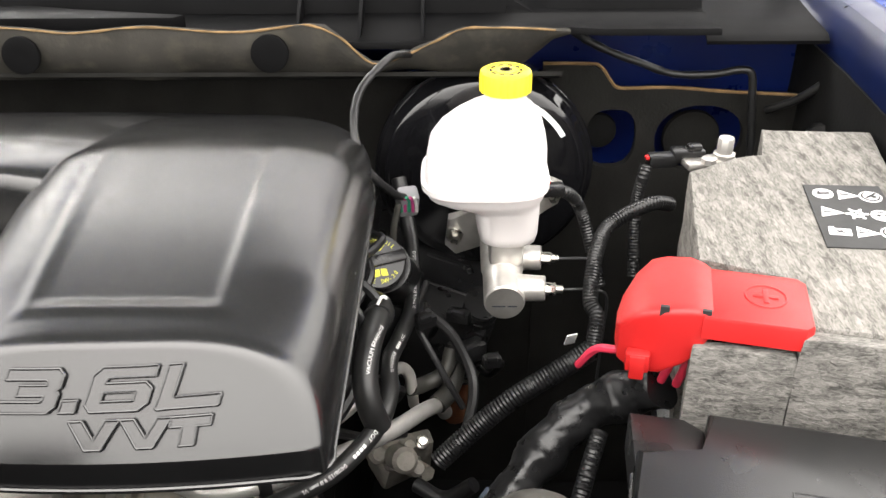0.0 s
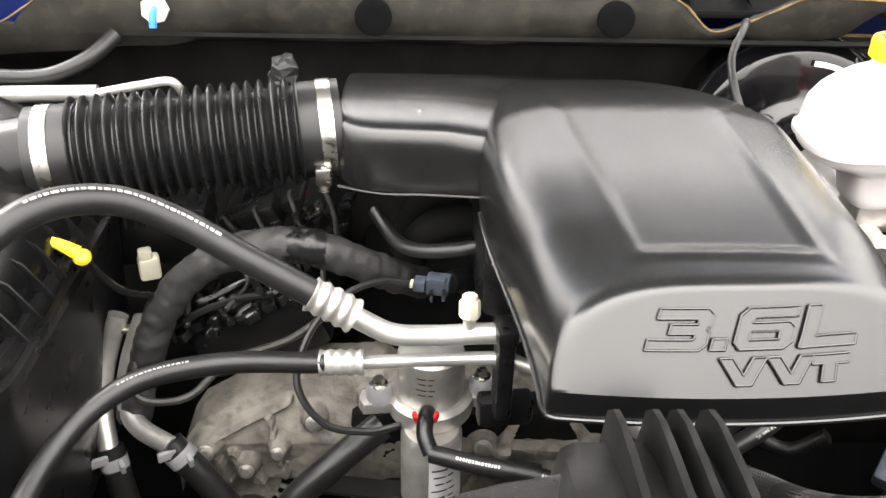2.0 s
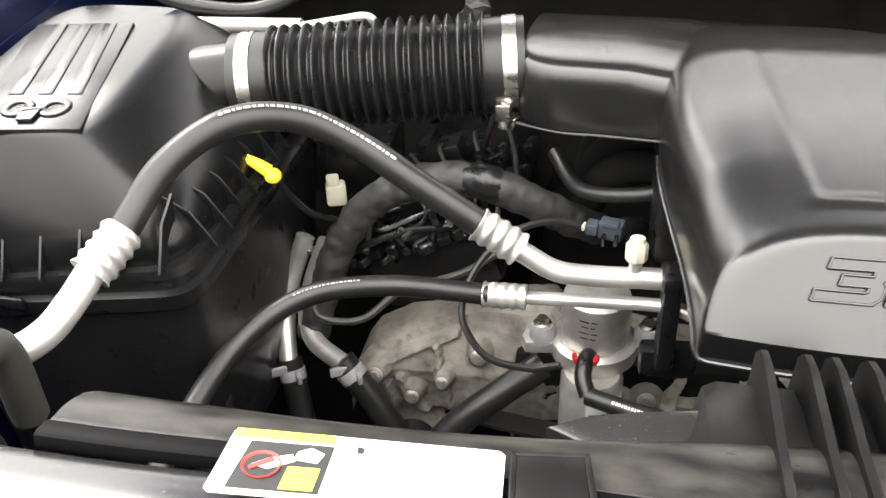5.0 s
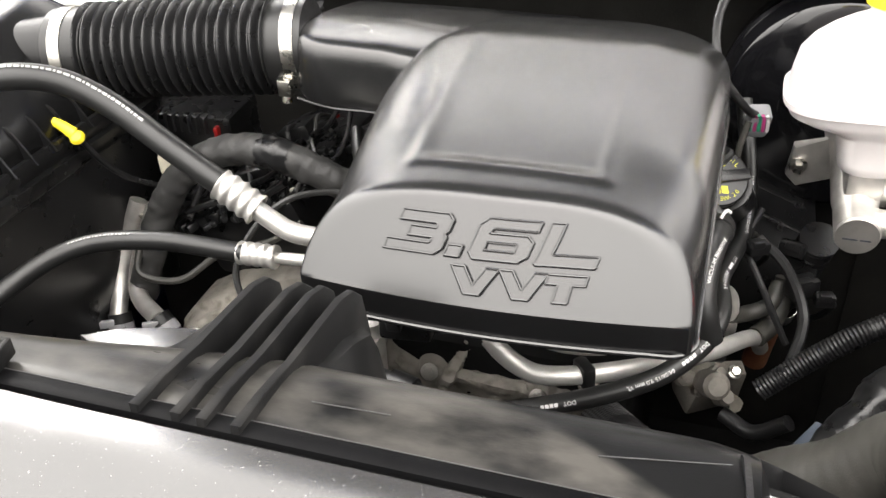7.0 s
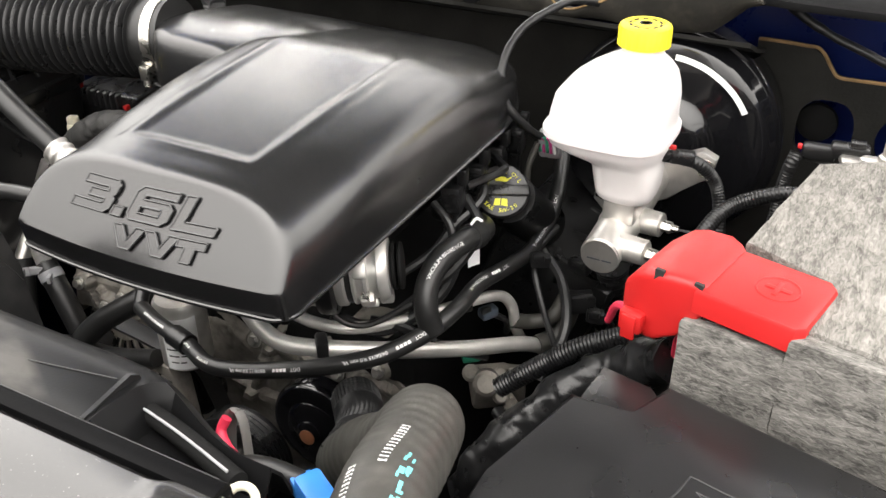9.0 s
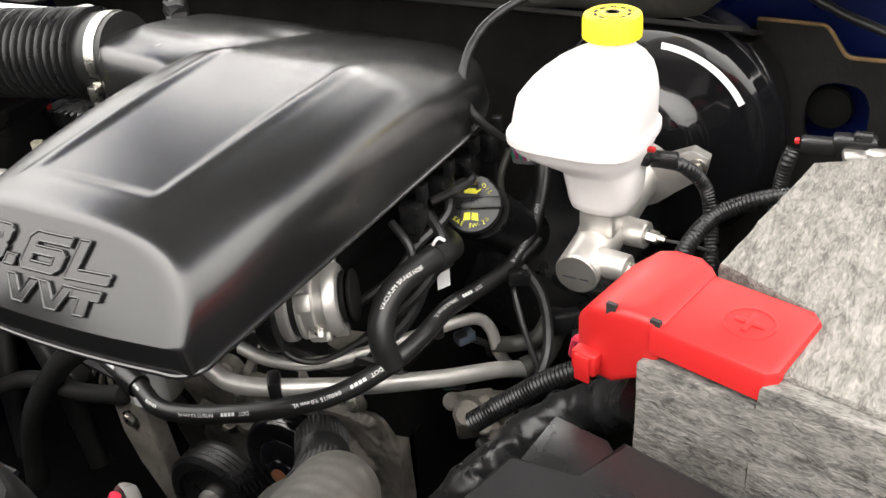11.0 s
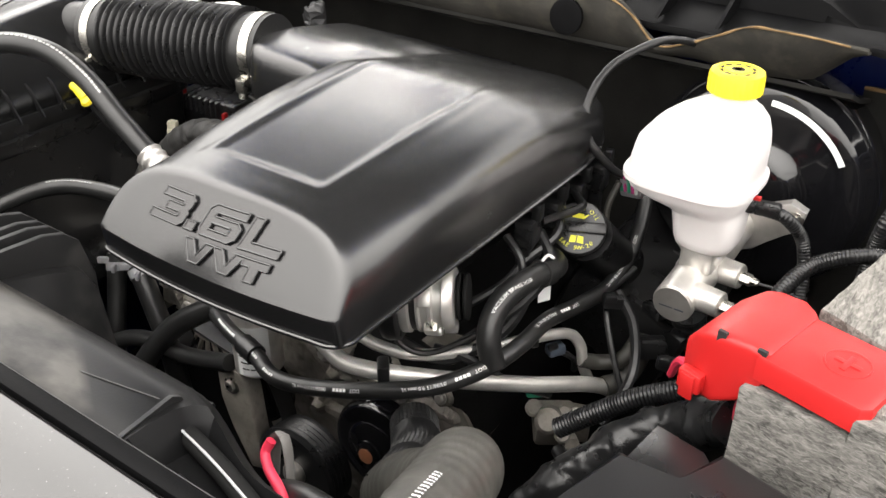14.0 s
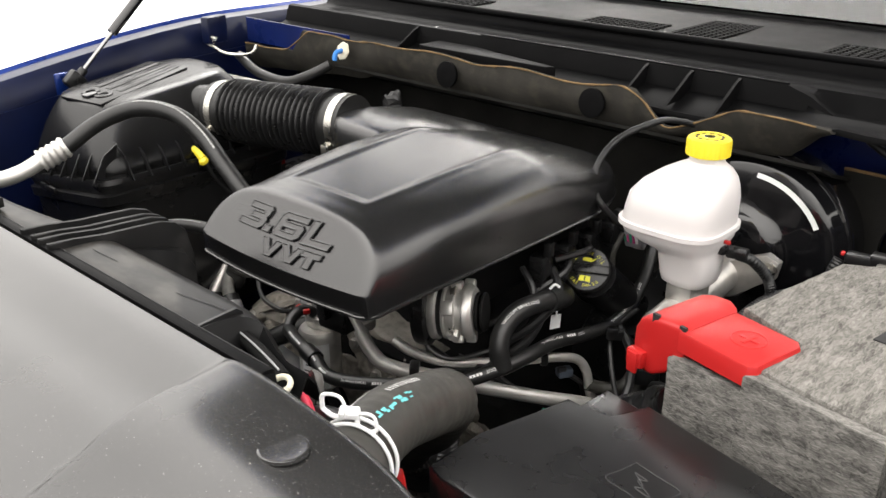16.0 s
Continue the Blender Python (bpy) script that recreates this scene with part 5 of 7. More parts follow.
sym = part("symbol", tube([fm @ Vector((x, y, 1.0712)) for x, y in SQ], 0.0006, n=80, seg=6), BRACKET, fb, "moulded outline square with a lightning bolt")
ZG = [(0.112, 0.05), (0.124, 0.048), (0.119, 0.0435), (0.136, 0.034), (0.122, 0.0355), (0.126, 0.040), (0.112, 0.05)]
part("symbol_mark", tube([fm @ Vector((x, y, 1.0712)) for x, y in ZG], 0.0006, n=80, seg=6), BRACKET, sym)
part("latch", box(fm @ Vector((-0.002, 0.03, 1.0)), (0.008, 0.03, 0.03), -5, 0.002), PLASTIC, fb)


# ---- front panel over the radiator ----
fp = thing("grille_top_panel", (-0.25, 0.1, 1.1), "dusty and glossy black plastic radiator sight panel", "radiator cover")
gl = []
xs_ = list(np.linspace(-1.0, -0.02, 40)) + list(np.linspace(-0.012, 0.06, 19)) + list(np.linspace(0.075, 0.42, 14))
FRONT_Y = (0.214, 0.2125, 0.209, 0.202, 0.196, 0.19, 0.184, 0.178, 0.172, 0.166, 0.16, 0.15, 0.14, 0.13, 0.12, 0.11, 0.09, 0.05, 0.0, -0.1, -0.2, -0.28, -0.32, -0.33)
FALL_Y, FALL_Z = (-0.33, -0.28, -0.2, -0.1, 0.0, 0.09, 0.12, 0.13, 0.14, 0.15, 0.16, 0.172, 0.184, 0.19, 0.196, 0.202, 0.209, 0.2125, 0.214), (0.9, 0.98, 1.055, 1.098, 1.127, 1.1492, 1.1570, 1.1586, 1.1594, 1.1602, 1.1622, 1.1658, 1.1694, 1.1712, 1.1726, 1.1735, 1.1742, 1.171, 1.166)
RISE_Y, RISE_Z = (-0.33, -0.32, -0.28, -0.2, -0.1, 0.0, 0.08, 0.13, 0.16, 0.170, 0.19, 0.209, 0.2125, 0.214), (0.9, 1.0, 1.04, 1.075, 1.105, 1.135, 1.158, 1.1715, 1.179, 1.1815, 1.1815, 1.1765, 1.172, 1.166)
for y in FRONT_Y:
    row = []
    fall, rise = float(np.interp(y, FALL_Y, FALL_Z)), float(np.interp(y, RISE_Y, RISE_Z))
    for x in xs_:
        # left of the moulded crest the sheet falls away to the front, right of it it lies flat
        flat = min(1.1765, 1.1765 - 0.6 * max(0, y - 0.209) - 0.25 * max(0, 0.06 - y))
        crest = smooth01((0.034 - x) / 0.012)
        high = smooth01((-0.33 - x) / 0.07)
        z = fall + (rise - fall) * high
        flat = flat + (fall - flat) * smooth01((0.16 - y) / 0.10)
        row.append((x, y - 0.012 * smooth01((-0.35 - x) / 0.25) - 0.05 * smooth01((x - 0.16) / 0.2) * (y > 0), flat + (z - flat) * crest + 0.004 * smooth01((-0.35 - x) / 0.2) - 0.02 * smooth01((x - 0.05) / 0.2)))
    gl.append(row)
part("front_sheet", sheet(gl, 0.003, (0, 0, -1)), GLOSS, fp, "glossy black front sheet reflecting the sky")
plug = lathe([(0.0155, -0.002), (0.0155, 0.0002), (0.0148, 0.0005), (0.0135, 0.0003), (0.004, 0.0003)], along((0.1295, 0.1755, 1.1703), (-0.03, 0.03, 1)), 36)
part("push_plug", plug, GLOSS, fp, "round flush plug")
# behind the sheet: a clean black lip, then the dusty floor of the trough that rolls over at its back
for name_, m_, line_, say in (("rear_lip", COWL, ((0.2145, 1.168), (0.2155, 1.1715), (0.218, 1.1722), (0.2245, 1.1716), (0.2262, 1.1705), (0.2265, 1.162)), "clean black lip behind the front sheet"), ("rear_strip", DUSTY, ((0.2266, 1.160), (0.2268, 1.1685), (0.229, 1.1692), (0.24, 1.1690), (0.255, 1.1680), (0.266, 1.1660), (0.275, 1.1620), (0.284, 1.155), (0.291, 1.145), (0.296, 1.127)), "dust-streaked matte black trough floor")):
    st = []
    for y, z in line_:
        row = []
        for x in np.linspace(-0.62, 0.055, 70):
            d = 0.011 * smooth01((-0.35 - x) / 0.2)
            yy = y - 0.034 * smooth01((-0.24 - x) / 0.30) * min(1.0, max(0.0, (y - 0.229) / 0.03)) - 0.03 * smooth01((x + 0.06) / 0.1) * (y > 0.24) - 0.012 * smooth01((-0.35 - x) / 0.25) * (y < 0.25)
            pit = 0.022 * smooth01((x + 0.03) / 0.006) * (0.228 < y < 0.284)
            row.append((x, yy, z + d * (z > 1.1) - pit))
        st.append(row)
    part(name_, sheet(st, 0.003, (0, 0, -1)), m_, fp, say)
part("worn_edge", tube([(x, 0.2256 - 0.012 * smooth01((-0.35 - x) / 0.25), 1.1713 + 0.011 * smooth01((-0.35 - x) / 0.2)) for x in np.linspace(-0.6, 0.05, 30)], 0.0003, n=90, seg=6), BRACKET, fp, "thin pale worn edge")
part("scored_line", tube([(-0.098, 0.248, 1.1690), (-0.07, 0.2535, 1.1686), (-0.045, 0.2585, 1.1682)], 0.0003, n=12, seg=6), BRACKET, fp, "thin pale scored line")
part("scored_line", tube([(-0.228, 0.246, 1.1690), (-0.19, 0.2475, 1.1690)], 0.0003, n=6, seg=6), BRACKET, fp, "thin pale scored line")
part("trough_wall", prism([(0.226, 1.12), (0.276, 1.12), (0.268, 1.166), (0.262, 1.1705), (0.227, 1.1705)], -0.0014, 0.0014, Matrix(((-0.1, 0, 1, -0.036 + 0.1 * 0.226), (1, 0, 0, 0), (0, 1, 0, 0), (0, 0, 0, 1)))), PLASTIC, fp)
hump = []
for x in np.linspace(-0.34, -0.228, 18):
    u = (x + 0.284) / 0.056
    h = 1 - smooth01((abs(u) - 0.72) / 0.28)
    hump.append([(x, y, z0 + (z1 - z0) * h) for y, z0, z1 in ((0.262, 1.155, 1.159), (0.29, 1.136, 1.150), (0.32, 1.10, 1.144), (0.343, 1.07, 1.135), (0.352, 1.04, 1.118), (0.354, 1.0, 1.04))])
part("rib_block", sheet(hump, 0.003, (0, 0, -1)), RIBBED, fp)
for x in (-0.300, -0.279, -0.266, -0.249):
    part("rib", prism([(0.2155, 1.168), (0.2155, 1.177), (0.240, 1.175), (0.268, 1.171), (0.30, 1.169), (0.325, 1.167), (0.340, 1.162), (0.350, 1.152), (0.357, 1.12), (0.355, 1.06), (0.30, 1.1)], -0.0021, 0.0021, Matrix(((0, 0, 1, x), (1, 0, 0, 0), (0, 1, 0, 0), (0, 0, 0, 1))), 0.0014), RIBBED, fp)
part("edge_lip", tube([(x, 0.291, 1.1395) for x in np.linspace(-0.20, -0.045, 8)], 0.002, n=30, seg=8), DUSTY, fp)
lbl = solo("warning_label", prism([(-0.056, -0.021), (0.056, -0.018), (0.0585, -0.0155), (0.059, 0.0175), (0.0565, 0.02), (-0.054, 0.018), (-0.056, 0.016), (-0.058, -0.019)], 0, 0.0008, pose(-0.472, 0.2055, 1.1865, -7, 4, 6)), WHITE, (-0.472, 0.2055, 1.1865), "white warning label with yellow and black symbols on the panel", "warning label", smooth=False)
lm = pose(-0.472, 0.2055, 1.1874, -7, 4, 6)
part("yellow_band", prism([(-0.055, 0.0125), (-0.012, 0.0135), (-0.0125, 0.0185), (-0.055, 0.0175)], 0, 0.0004, lm), YINK, lbl, smooth=False)
part("black_field", prism([(-0.05, -0.018), (-0.013, -0.017), (-0.012, 0.0115), (-0.047, 0.0105)], 0, 0.0004, lm), BINK, lbl, smooth=False)
part("yellow_field", prism([(-0.029, -0.0165), (-0.0155, -0.016), (-0.015, -0.003), (-0.028, -0.0035)], 0.0004, 0.0008, lm), YINK, lbl, smooth=False)
ringp = tube([lm @ Vector((-0.039 + 0.0075 * math.cos(a), -0.004 + 0.0075 * math.sin(a), 0.0006)) for a in np.linspace(0, 2 * math.pi, 20)], 0.0009, n=50, seg=6, flat=0.4)
part("symbol", ringp, RINK, lbl, "red prohibition ring")
part("symbol", prism([(-0.044, -0.0055), (-0.043, -0.0075), (-0.034, -0.001), (-0.0355, 0.001)], 0.0008, 0.0011, lm), RINK, lbl, smooth=False)
part("symbol", prism([(-0.043, -0.004), (-0.036, -0.006), (-0.026, 0.0), (-0.028, 0.004), (-0.037, 0.0005)], 0.0004, 0.0007, lm), INK, lbl, "white symbol", smooth=False)
part("symbol", prism([(-0.027, 0.001), (-0.017, 0.0), (-0.015, 0.006), (-0.021, 0.009), (-0.026, 0.006)], 0.0004, 0.0007, lm), INK, lbl, "white symbol", smooth=False)
part("symbol", prism([(-0.002, 0.009), (0.0005, 0.0095), (0.0005, 0.0125), (-0.0025, 0.013)], 0, 0.0004, lm), BINK, lbl, smooth=False)

part("shroud_ledge", prism([(-0.405, 0.299), (-0.385, 0.309), (-0.36, 0.317), (-0.325, 0.326), (-0.285, 0.328), (-0.285, 0.285), (-0.37, 0.283)], 1.122, 1.131, pose(0, 0, 0), 0.002), GLOSS, fp, "pale shining ledge of the fan shroud")
rest = None
for a, b in (((-0.409, 0.201), (-0.377, 0.209)), ((-0.377, 0.209), (-0.382, 0.234)), ((-0.382, 0.234), (-0.412, 0.230)), ((-0.412, 0.230), (-0.409, 0.201))):
    va = Vector((b[0] - a[0], b[1] - a[1], 0))
    wall = box(((a[0] + b[0]) / 2, (a[1] + b[1]) / 2, 1.1775), (va.length + 0.003, 0.003, 0.010), math.degrees(math.atan2(va.y, va.x)), 0.001)
    rest = join(rest, wall) if rest else wall
rest = join(rest, box((-0.395, 0.2185, 1.1768), (0.03, 0.028, 0.010), 8, 0.001))
part("rest_frame", rest, RIBBED, fp, "small raised square frame beside the label")

rod = thing("latch_rod", (-0.0, 0.25, 1.15), "black latch rod with a worn bright upper edge", "latch rod")
part("rod", tube([(-0.046, 0.264, 1.149), (0.0, 0.2545, 1.150), (0.045, 0.241, 1.152)], 0.0058, n=12), FLAT_BLACK, rod)
part("bright_strip", tube([(-0.045, 0.2605, 1.1550), (0.0, 0.2515, 1.1560), (0.040, 0.2405, 1.1580)], 0.0008, n=12, seg=8), GREY_PLUG, rod, "worn bright edge")
ringo = thing("plastic_ring", (0.06, 0.225, 1.16), "white plastic ring on the radiator panel edge", "ring clip")
part("ring", tube([(0.057 + 0.0075 * math.cos(a), 0.229 + 0.006 * math.sin(a), 1.158 + 0.003 * math.sin(a)) for a in np.linspace(0, 2 * math.pi, 18)], 0.0022, n=40, seg=10), CREAM, ringo)

# ---- radiator cap and filler at the far side ----
rc = thing("pressure_cap", (-0.74, 0.25, 1.08), "grey pressure cap with raised do not open lettering", "radiator cap")
rcm = pose(-0.745, 0.245, 1.112, 8, 0, 0)
part("cap", lathe([(0.036, 0), (0.044, 0.002), (0.0445, 0.012), (0.042, 0.016), (0.033, 0.019), (0.018, 0.0195), (0.012, 0.025), (0.004, 0.026)], rcm, 48), CAP_GREY, rc)
for word, a0, a1 in (("DO", 215, 190), ("NOT", 150, 115), ("OPEN", 95, 45)):
    for k, ch in enumerate(word):
        a = radians(a0 + (a1 - a0) * k / max(1, len(word) - 1))
        t_ = letters(ch, 0.0125)
        t_.transform(rcm @ pose(0.0365 * math.cos(a), 0.0365 * math.sin(a), 0.0192, 0, 0, math.degrees(a) - 90))
        part("letter", t_, GREY_PLUG, rc, "pale grey raised letter", smooth=False)
part("filler_neck", tube([(-0.745, 0.25, 1.10), (-0.745, 0.262, 1.08), (-0.75, 0.27, 1.0), (-0.76, 0.27, 0.9)], 0.03, n=14, seg=22), RUBBER, rc)
part("overflow_tube", tube([(-0.748, 0.285, 1.117), (-0.752, 0.315, 1.115), (-0.753, 0.335, 1.10), (-0.755, 0.34, 1.04)], 0.0125, n=24), RUBBER_GREY, rc, "grey rubber overflow tube")

# ---- air conditioning lines ----
wl_ = thing("ac_line", (-0.75, 0.40, 1.05), "pale aluminium air conditioning pipe joined to a black hose", "air conditioning line")
hosep = [(-0.737, 0.461, 1.108), (-0.719, 0.511, 1.14), (-0.683, 0.554, 1.158), (-0.639, 0.585, 1.15), (-0.593, 0.597, 1.124), (-0.539, 0.594, 1.09), (-0.484, 0.592, 1.055)]
hs = part("hose", tube(hosep, 0.0118, n=80, seg=18), RUBBER, wl_, "black rubber hose")
wtx = bars([(0.003, 0.0045, 0.002, 0.0036, 0.0052)[k % 5] for k in range(30)], 0.0026, 0.0013)
part("printing", wrap(wtx, hosep, 0.0118, 0.19, (0.1, -0.35, 0.9)), INK_DIM, hs, "pale unreadable printing", smooth=False)
part("pipe", tube([(-0.745, 0.44, 1.1), (-0.752, 0.41, 1.085), (-0.757, 0.38, 1.078), (-0.772, 0.358, 1.076), (-0.80, 0.36, 1.078), (-0.835, 0.378, 1.08), (-0.875, 0.392, 1.075), (-0.93, 0.40, 1.05), (-0.98, 0.41, 0.98)], 0.0112, n=70, seg=18), BRIGHT, wl_, "bare aluminium pipe")
part("crimp", tube([(-0.748, 0.43, 1.094), (-0.742, 0.445, 1.101), (-0.735, 0.464, 1.111)], 0.0155, n=40, seg=20, wave=ridged(0.009, 0.07)), BRIGHT, wl_, "ribbed aluminium crimp")
fat = [(-0.484, 0.592, 1.055), (-0.452, 0.590, 1.035), (-0.427, 0.590, 1.021), (-0.399, 0.590, 1.019), (-0.364, 0.590, 1.021), (-0.30, 0.60, 1.023), (-0.22, 0.68, 1.02)]
part("pipe", tube(fat, 0.0092, n=50, seg=18), BRIGHT, wl_, "bare aluminium pipe")
part("crimp", tube([(-0.493, 0.592, 1.060), (-0.477, 0.591, 1.051), (-0.458, 0.590, 1.039)], 0.0145, n=44, seg=20, wave=ridged(0.010, 0.07)), BRIGHT, wl_, "ribbed aluminium crimp")
vv = part("service_valve", tube([(-0.362, 0.59, 1.026), (-0.362, 0.591, 1.040)], 0.0055, n=4), BRIGHT, wl_)
part("valve_cap", join(lathe([(0.0085, 0), (0.0092, 0.002), (0.0092, 0.014), (0.008, 0.016)], pose(-0.362, 0.591, 1.038, -12), 8), lathe([(0.0065, 0.016), (0.0065, 0.02), (0.005, 0.021)], pose(-0.362, 0.591, 1.038, -12), 8)), CREAM, vv, "cream plastic valve cap")
lowp = [(-0.715, 0.33, 0.90), (-0.712, 0.39, 0.935), (-0.693, 0.5, 0.966), (-0.648, 0.56, 0.986), (-0.577, 0.588, 0.989), (-0.484, 0.598, 0.983)]
l2 = thing("ac_line", (-0.60, 0.55, 0.95), "thin black air conditioning hose crimped to an aluminium pipe", "air conditioning line")
hs2 = part("hose", tube(lowp, 0.0096, n=70, seg=16), RUBBER, l2, "black rubber hose")
part("printing", wrap(bars([(0.0022, 0.0034, 0.0016, 0.0028)[k % 4] for k in range(16)], 0.0016, 0.0013), lowp, 0.0096, 0.29, (0.1, -0.3, 0.9)), INK_DIM, hs2, "pale unreadable printing", smooth=False)
part("pipe", tube([(-0.484, 0.598, 0.983), (-0.45, 0.599, 0.983), (-0.40, 0.596, 0.988), (-0.335, 0.59, 0.995), (-0.312, 0.584, 0.992), (-0.288, 0.576, 0.988), (-0.262, 0.568, 0.979), (-0.242, 0.562, 0.968), (-0.226, 0.558, 0.955)], 0.006, n=60, seg=14), BRIGHT, l2, "bare aluminium pipe")
part("crimp", tube([(-0.49, 0.599, 0.982), (-0.472, 0.5985, 0.983), (-0.452, 0.599, 0.983)], 0.0112, n=40, seg=18, wave=ridged(0.009, 0.06)), BRIGHT, l2, "ribbed aluminium crimp")
part("crimp", tube([(-0.716, 0.33, 0.9), (-0.714, 0.36, 0.917), (-0.713, 0.388, 0.933)], 0.0105, n=20, seg=18, wave=ridged(0.009, 0.06)), BRIGHT, l2, "ribbed aluminium crimp")

part("strap", join(box((-0.331, 0.588, 0.985), (0.015, 0.024, 0.10), 6, 0.003), box((-0.331, 0.588, 1.026), (0.019, 0.03, 0.016), 6, 0.004), box((-0.326, 0.60, 0.93), (0.05, 0.02, 0.03), 6, 0.004)), LOOM, l2, "black strap bracket round both pipes")

# ---- canister with label and flange, red-locked valve ----
can = thing("metal_canister", (-0.39, 0.64, 0.80), "satin metal canister with printed label and bolted flange", "canister")
part("body", lathe([(0.031, 0), (0.0325, 0.003), (0.0325, 0.045), (0.031, 0.05), (0.026, 0.053), (0.012, 0.054)], pose(-0.392, 0.652, 0.905), 40), MATTE_ALU, can)
part("flange", join(lathe([(0.036, -0.02), (0.041, -0.016), (0.041, 0.0), (0.036, 0.004)], pose(-0.392, 0.652, 0.903), 40), prism([(-0.066, -0.012), (0.066, -0.012), (0.07, 0.0), (0.066, 0.012), (-0.066, 0.012), (-0.07, 0.0)], -0.012, 0.0, pose(-0.392, 0.652, 0.903, 0, 0, 6), 0.003)), MATTE_ALU, can)
for dx in (-0.0495, 0.0495):
    part("bushing", lathe([(0.0125, -0.006), (0.0125, 0.008), (0.010, 0.012)], pose(-0.392 + dx, 0.652 + 0.006 * dx / 0.0495, 0.906), 18), GREY_PLUG, can, "grey rubber bushing")
    bolt((-0.392 + dx, 0.652 + 0.006 * dx / 0.0495, 0.918), (0, 0, 1), 0.006, ZINC, can, 0.008)
for k, (w, z) in enumerate(((0.018, 0.945), (0.014, 0.939), (0.02, 0.932), (0.016, 0.926))):
    tb = bars([w * 0.5, w * 0.3], 0.0014, 0.002)
    for v in tb.verts:
        a = radians(-100) + v.co.x / 0.0328
        v.co = Vector((-0.392 + 0.0329 * math.cos(a), 0.652 + 0.0329 * math.sin(a), z + v.co.y))
    part("printing", tb, BINK, can, "small unreadable printing", smooth=False)
part("lower_body", lathe([(0.012, 0), (0.022, 0.003), (0.0295, 0.010), (0.0295, 0.09), (0.026, 0.096)], pose(-0.391, 0.622, 0.79), 36), MATTE_ALU, can)
lt = []
for k in range(10):
    a = radians(-95 + 9 * k)
    lt.append([Vector((-0.391 + 0.0298 * math.cos(a), 0.622 + 0.0298 * math.sin(a), z)) for z in (0.802, 0.872)])
lw = part("label", sheet(lt, 0.0003, (0, -1, 0)), WHITE, can, "white printed label")
for k in range(6):
    tb = bars([0.008 + 0.003 * (k % 3), 0.006], 0.002, 0.002)
    for v in tb.verts:
        a = radians(-66) + v.co.x / 0.027
        v.co = Vector((-0.391 + 0.0304 * math.cos(a), 0.622 + 0.0304 * math.sin(a), 0.812 + 0.009 * k + v.co.y))
    part("printing", tb, BINK, lw, smooth=False)
vl = thing("quick_connector", (-0.398, 0.6, 0.905), "black elbow hose connector with red locking clip", "hose connector")
part("elbow", tube([(-0.395, 0.622, 0.905), (-0.397, 0.60, 0.918), (-0.398, 0.583, 0.912), (-0.392, 0.570, 0.902)], 0.0078, n=16), PLASTIC, vl)
part("lock_clip", join(box((-0.4065, 0.600, 0.9185), (0.0045, 0.010, 0.007), 20, 0.0015), box((-0.388, 0.600, 0.9185), (0.0045, 0.010, 0.007), -20, 0.0015)), RED, vl, "red locking clip")

# ---- vacuum and brake hoses ----
DOT = [(-0.392, 0.570, 0.902), (-0.35, 0.553, 0.905), (-0.30, 0.54, 0.905), (-0.265, 0.528, 0.902), (-0.225, 0.528, 0.908), (-0.165, 0.538, 0.924), (-0.12, 0.552, 0.937), (-0.085, 0.574, 0.946), (-0.057, 0.61, 0.958), (-0.048, 0.65, 0.962), (-0.052, 0.706, 0.955), (-0.045, 0.753, 0.948), (-0.036, 0.802, 0.946), (-0.034, 0.844, 0.958), (-0.037, 0.879, 0.984), (-0.044, 0.905, 1.01), (-0.052, 0.93, 1.04)]
vh = thing("vacuum_hose", (-0.2, 0.54, 0.89), "black printed vacuum hose running along the engine front", "vacuum hose")
vhh = part("hose", tube(DOT, 0.0085, n=130, seg=16), RUBBER, vh)
part("sleeve", tube([(-0.322, 0.545, 0.906), (-0.31, 0.5425, 0.9055), (-0.298, 0.5395, 0.905)], 0.0115, n=12), PLASTIC, vh, "black joint sleeve")
for u, count in ((0.045, 14), (0.10, 8), (0.135, 6)):
    part("printing", wrap(bars([(0.0016, 0.0024, 0.0012, 0.002)[k % 4] for k in range(count)], 0.0026, 0.001), DOT, 0.0085, u, (0.1, -0.6, 0.8), -1), INK, vhh, "white unreadable printing", smooth=False)
dl, ds = curve_points(DOT, 200)
for start in (0.20, 0.32, 0.47, 0.60):
    if start + 0.05 < ds[-1]:
        part("printing", wrap(letters("DOT", 0.0050), DOT, 0.0085, start + 0.045, (0.25, -0.75, 0.6), -1), INK, vhh, "white printed DOT", smooth=False)
        part("printing", wrap(bars([0.003, 0.003, 0.0032, 0.0028], 0.0030, 0.0008), DOT, 0.0085, start + 0.028, (0.25, -0.75, 0.6), -1), INK, vhh, smooth=False)
        part("printing", wrap(letters("04/06/15 9.0 mm VL", 0.0050), DOT, 0.0085, start - 0.008, (0.25, -0.75, 0.6), -1), INK, vhh, "white printed size 9.0 mm VL", smooth=False)
VAC = [(-0.055, 0.612, 0.957), (-0.062, 0.613, 0.980), (-0.066, 0.625, 1.0), (-0.065, 0.65, 1.013), (-0.061, 0.69, 1.012), (-0.059, 0.712, 1.007), (-0.061, 0.735, 1.001), (-0.075, 0.752, 0.996), (-0.10, 0.765, 0.992), (-0.135, 0.775, 0.985)]
vb = thing("brake_vacuum_hose", (-0.09, 0.70, 0.93), "thick black vacuum brake hose with white printing", "vacuum hose")
vbh = part("hose", tube(VAC, 0.0115, n=70, seg=16), RUBBER, vb)
part("printing", wrap(letters("VACUUM BRAKE HOSE", 0.0050), VAC, 0.0115, 0.075, (0.3, -0.85, 0.35), 1), INK, vbh, "white printed VACUUM BRAKE HOSE", smooth=False)
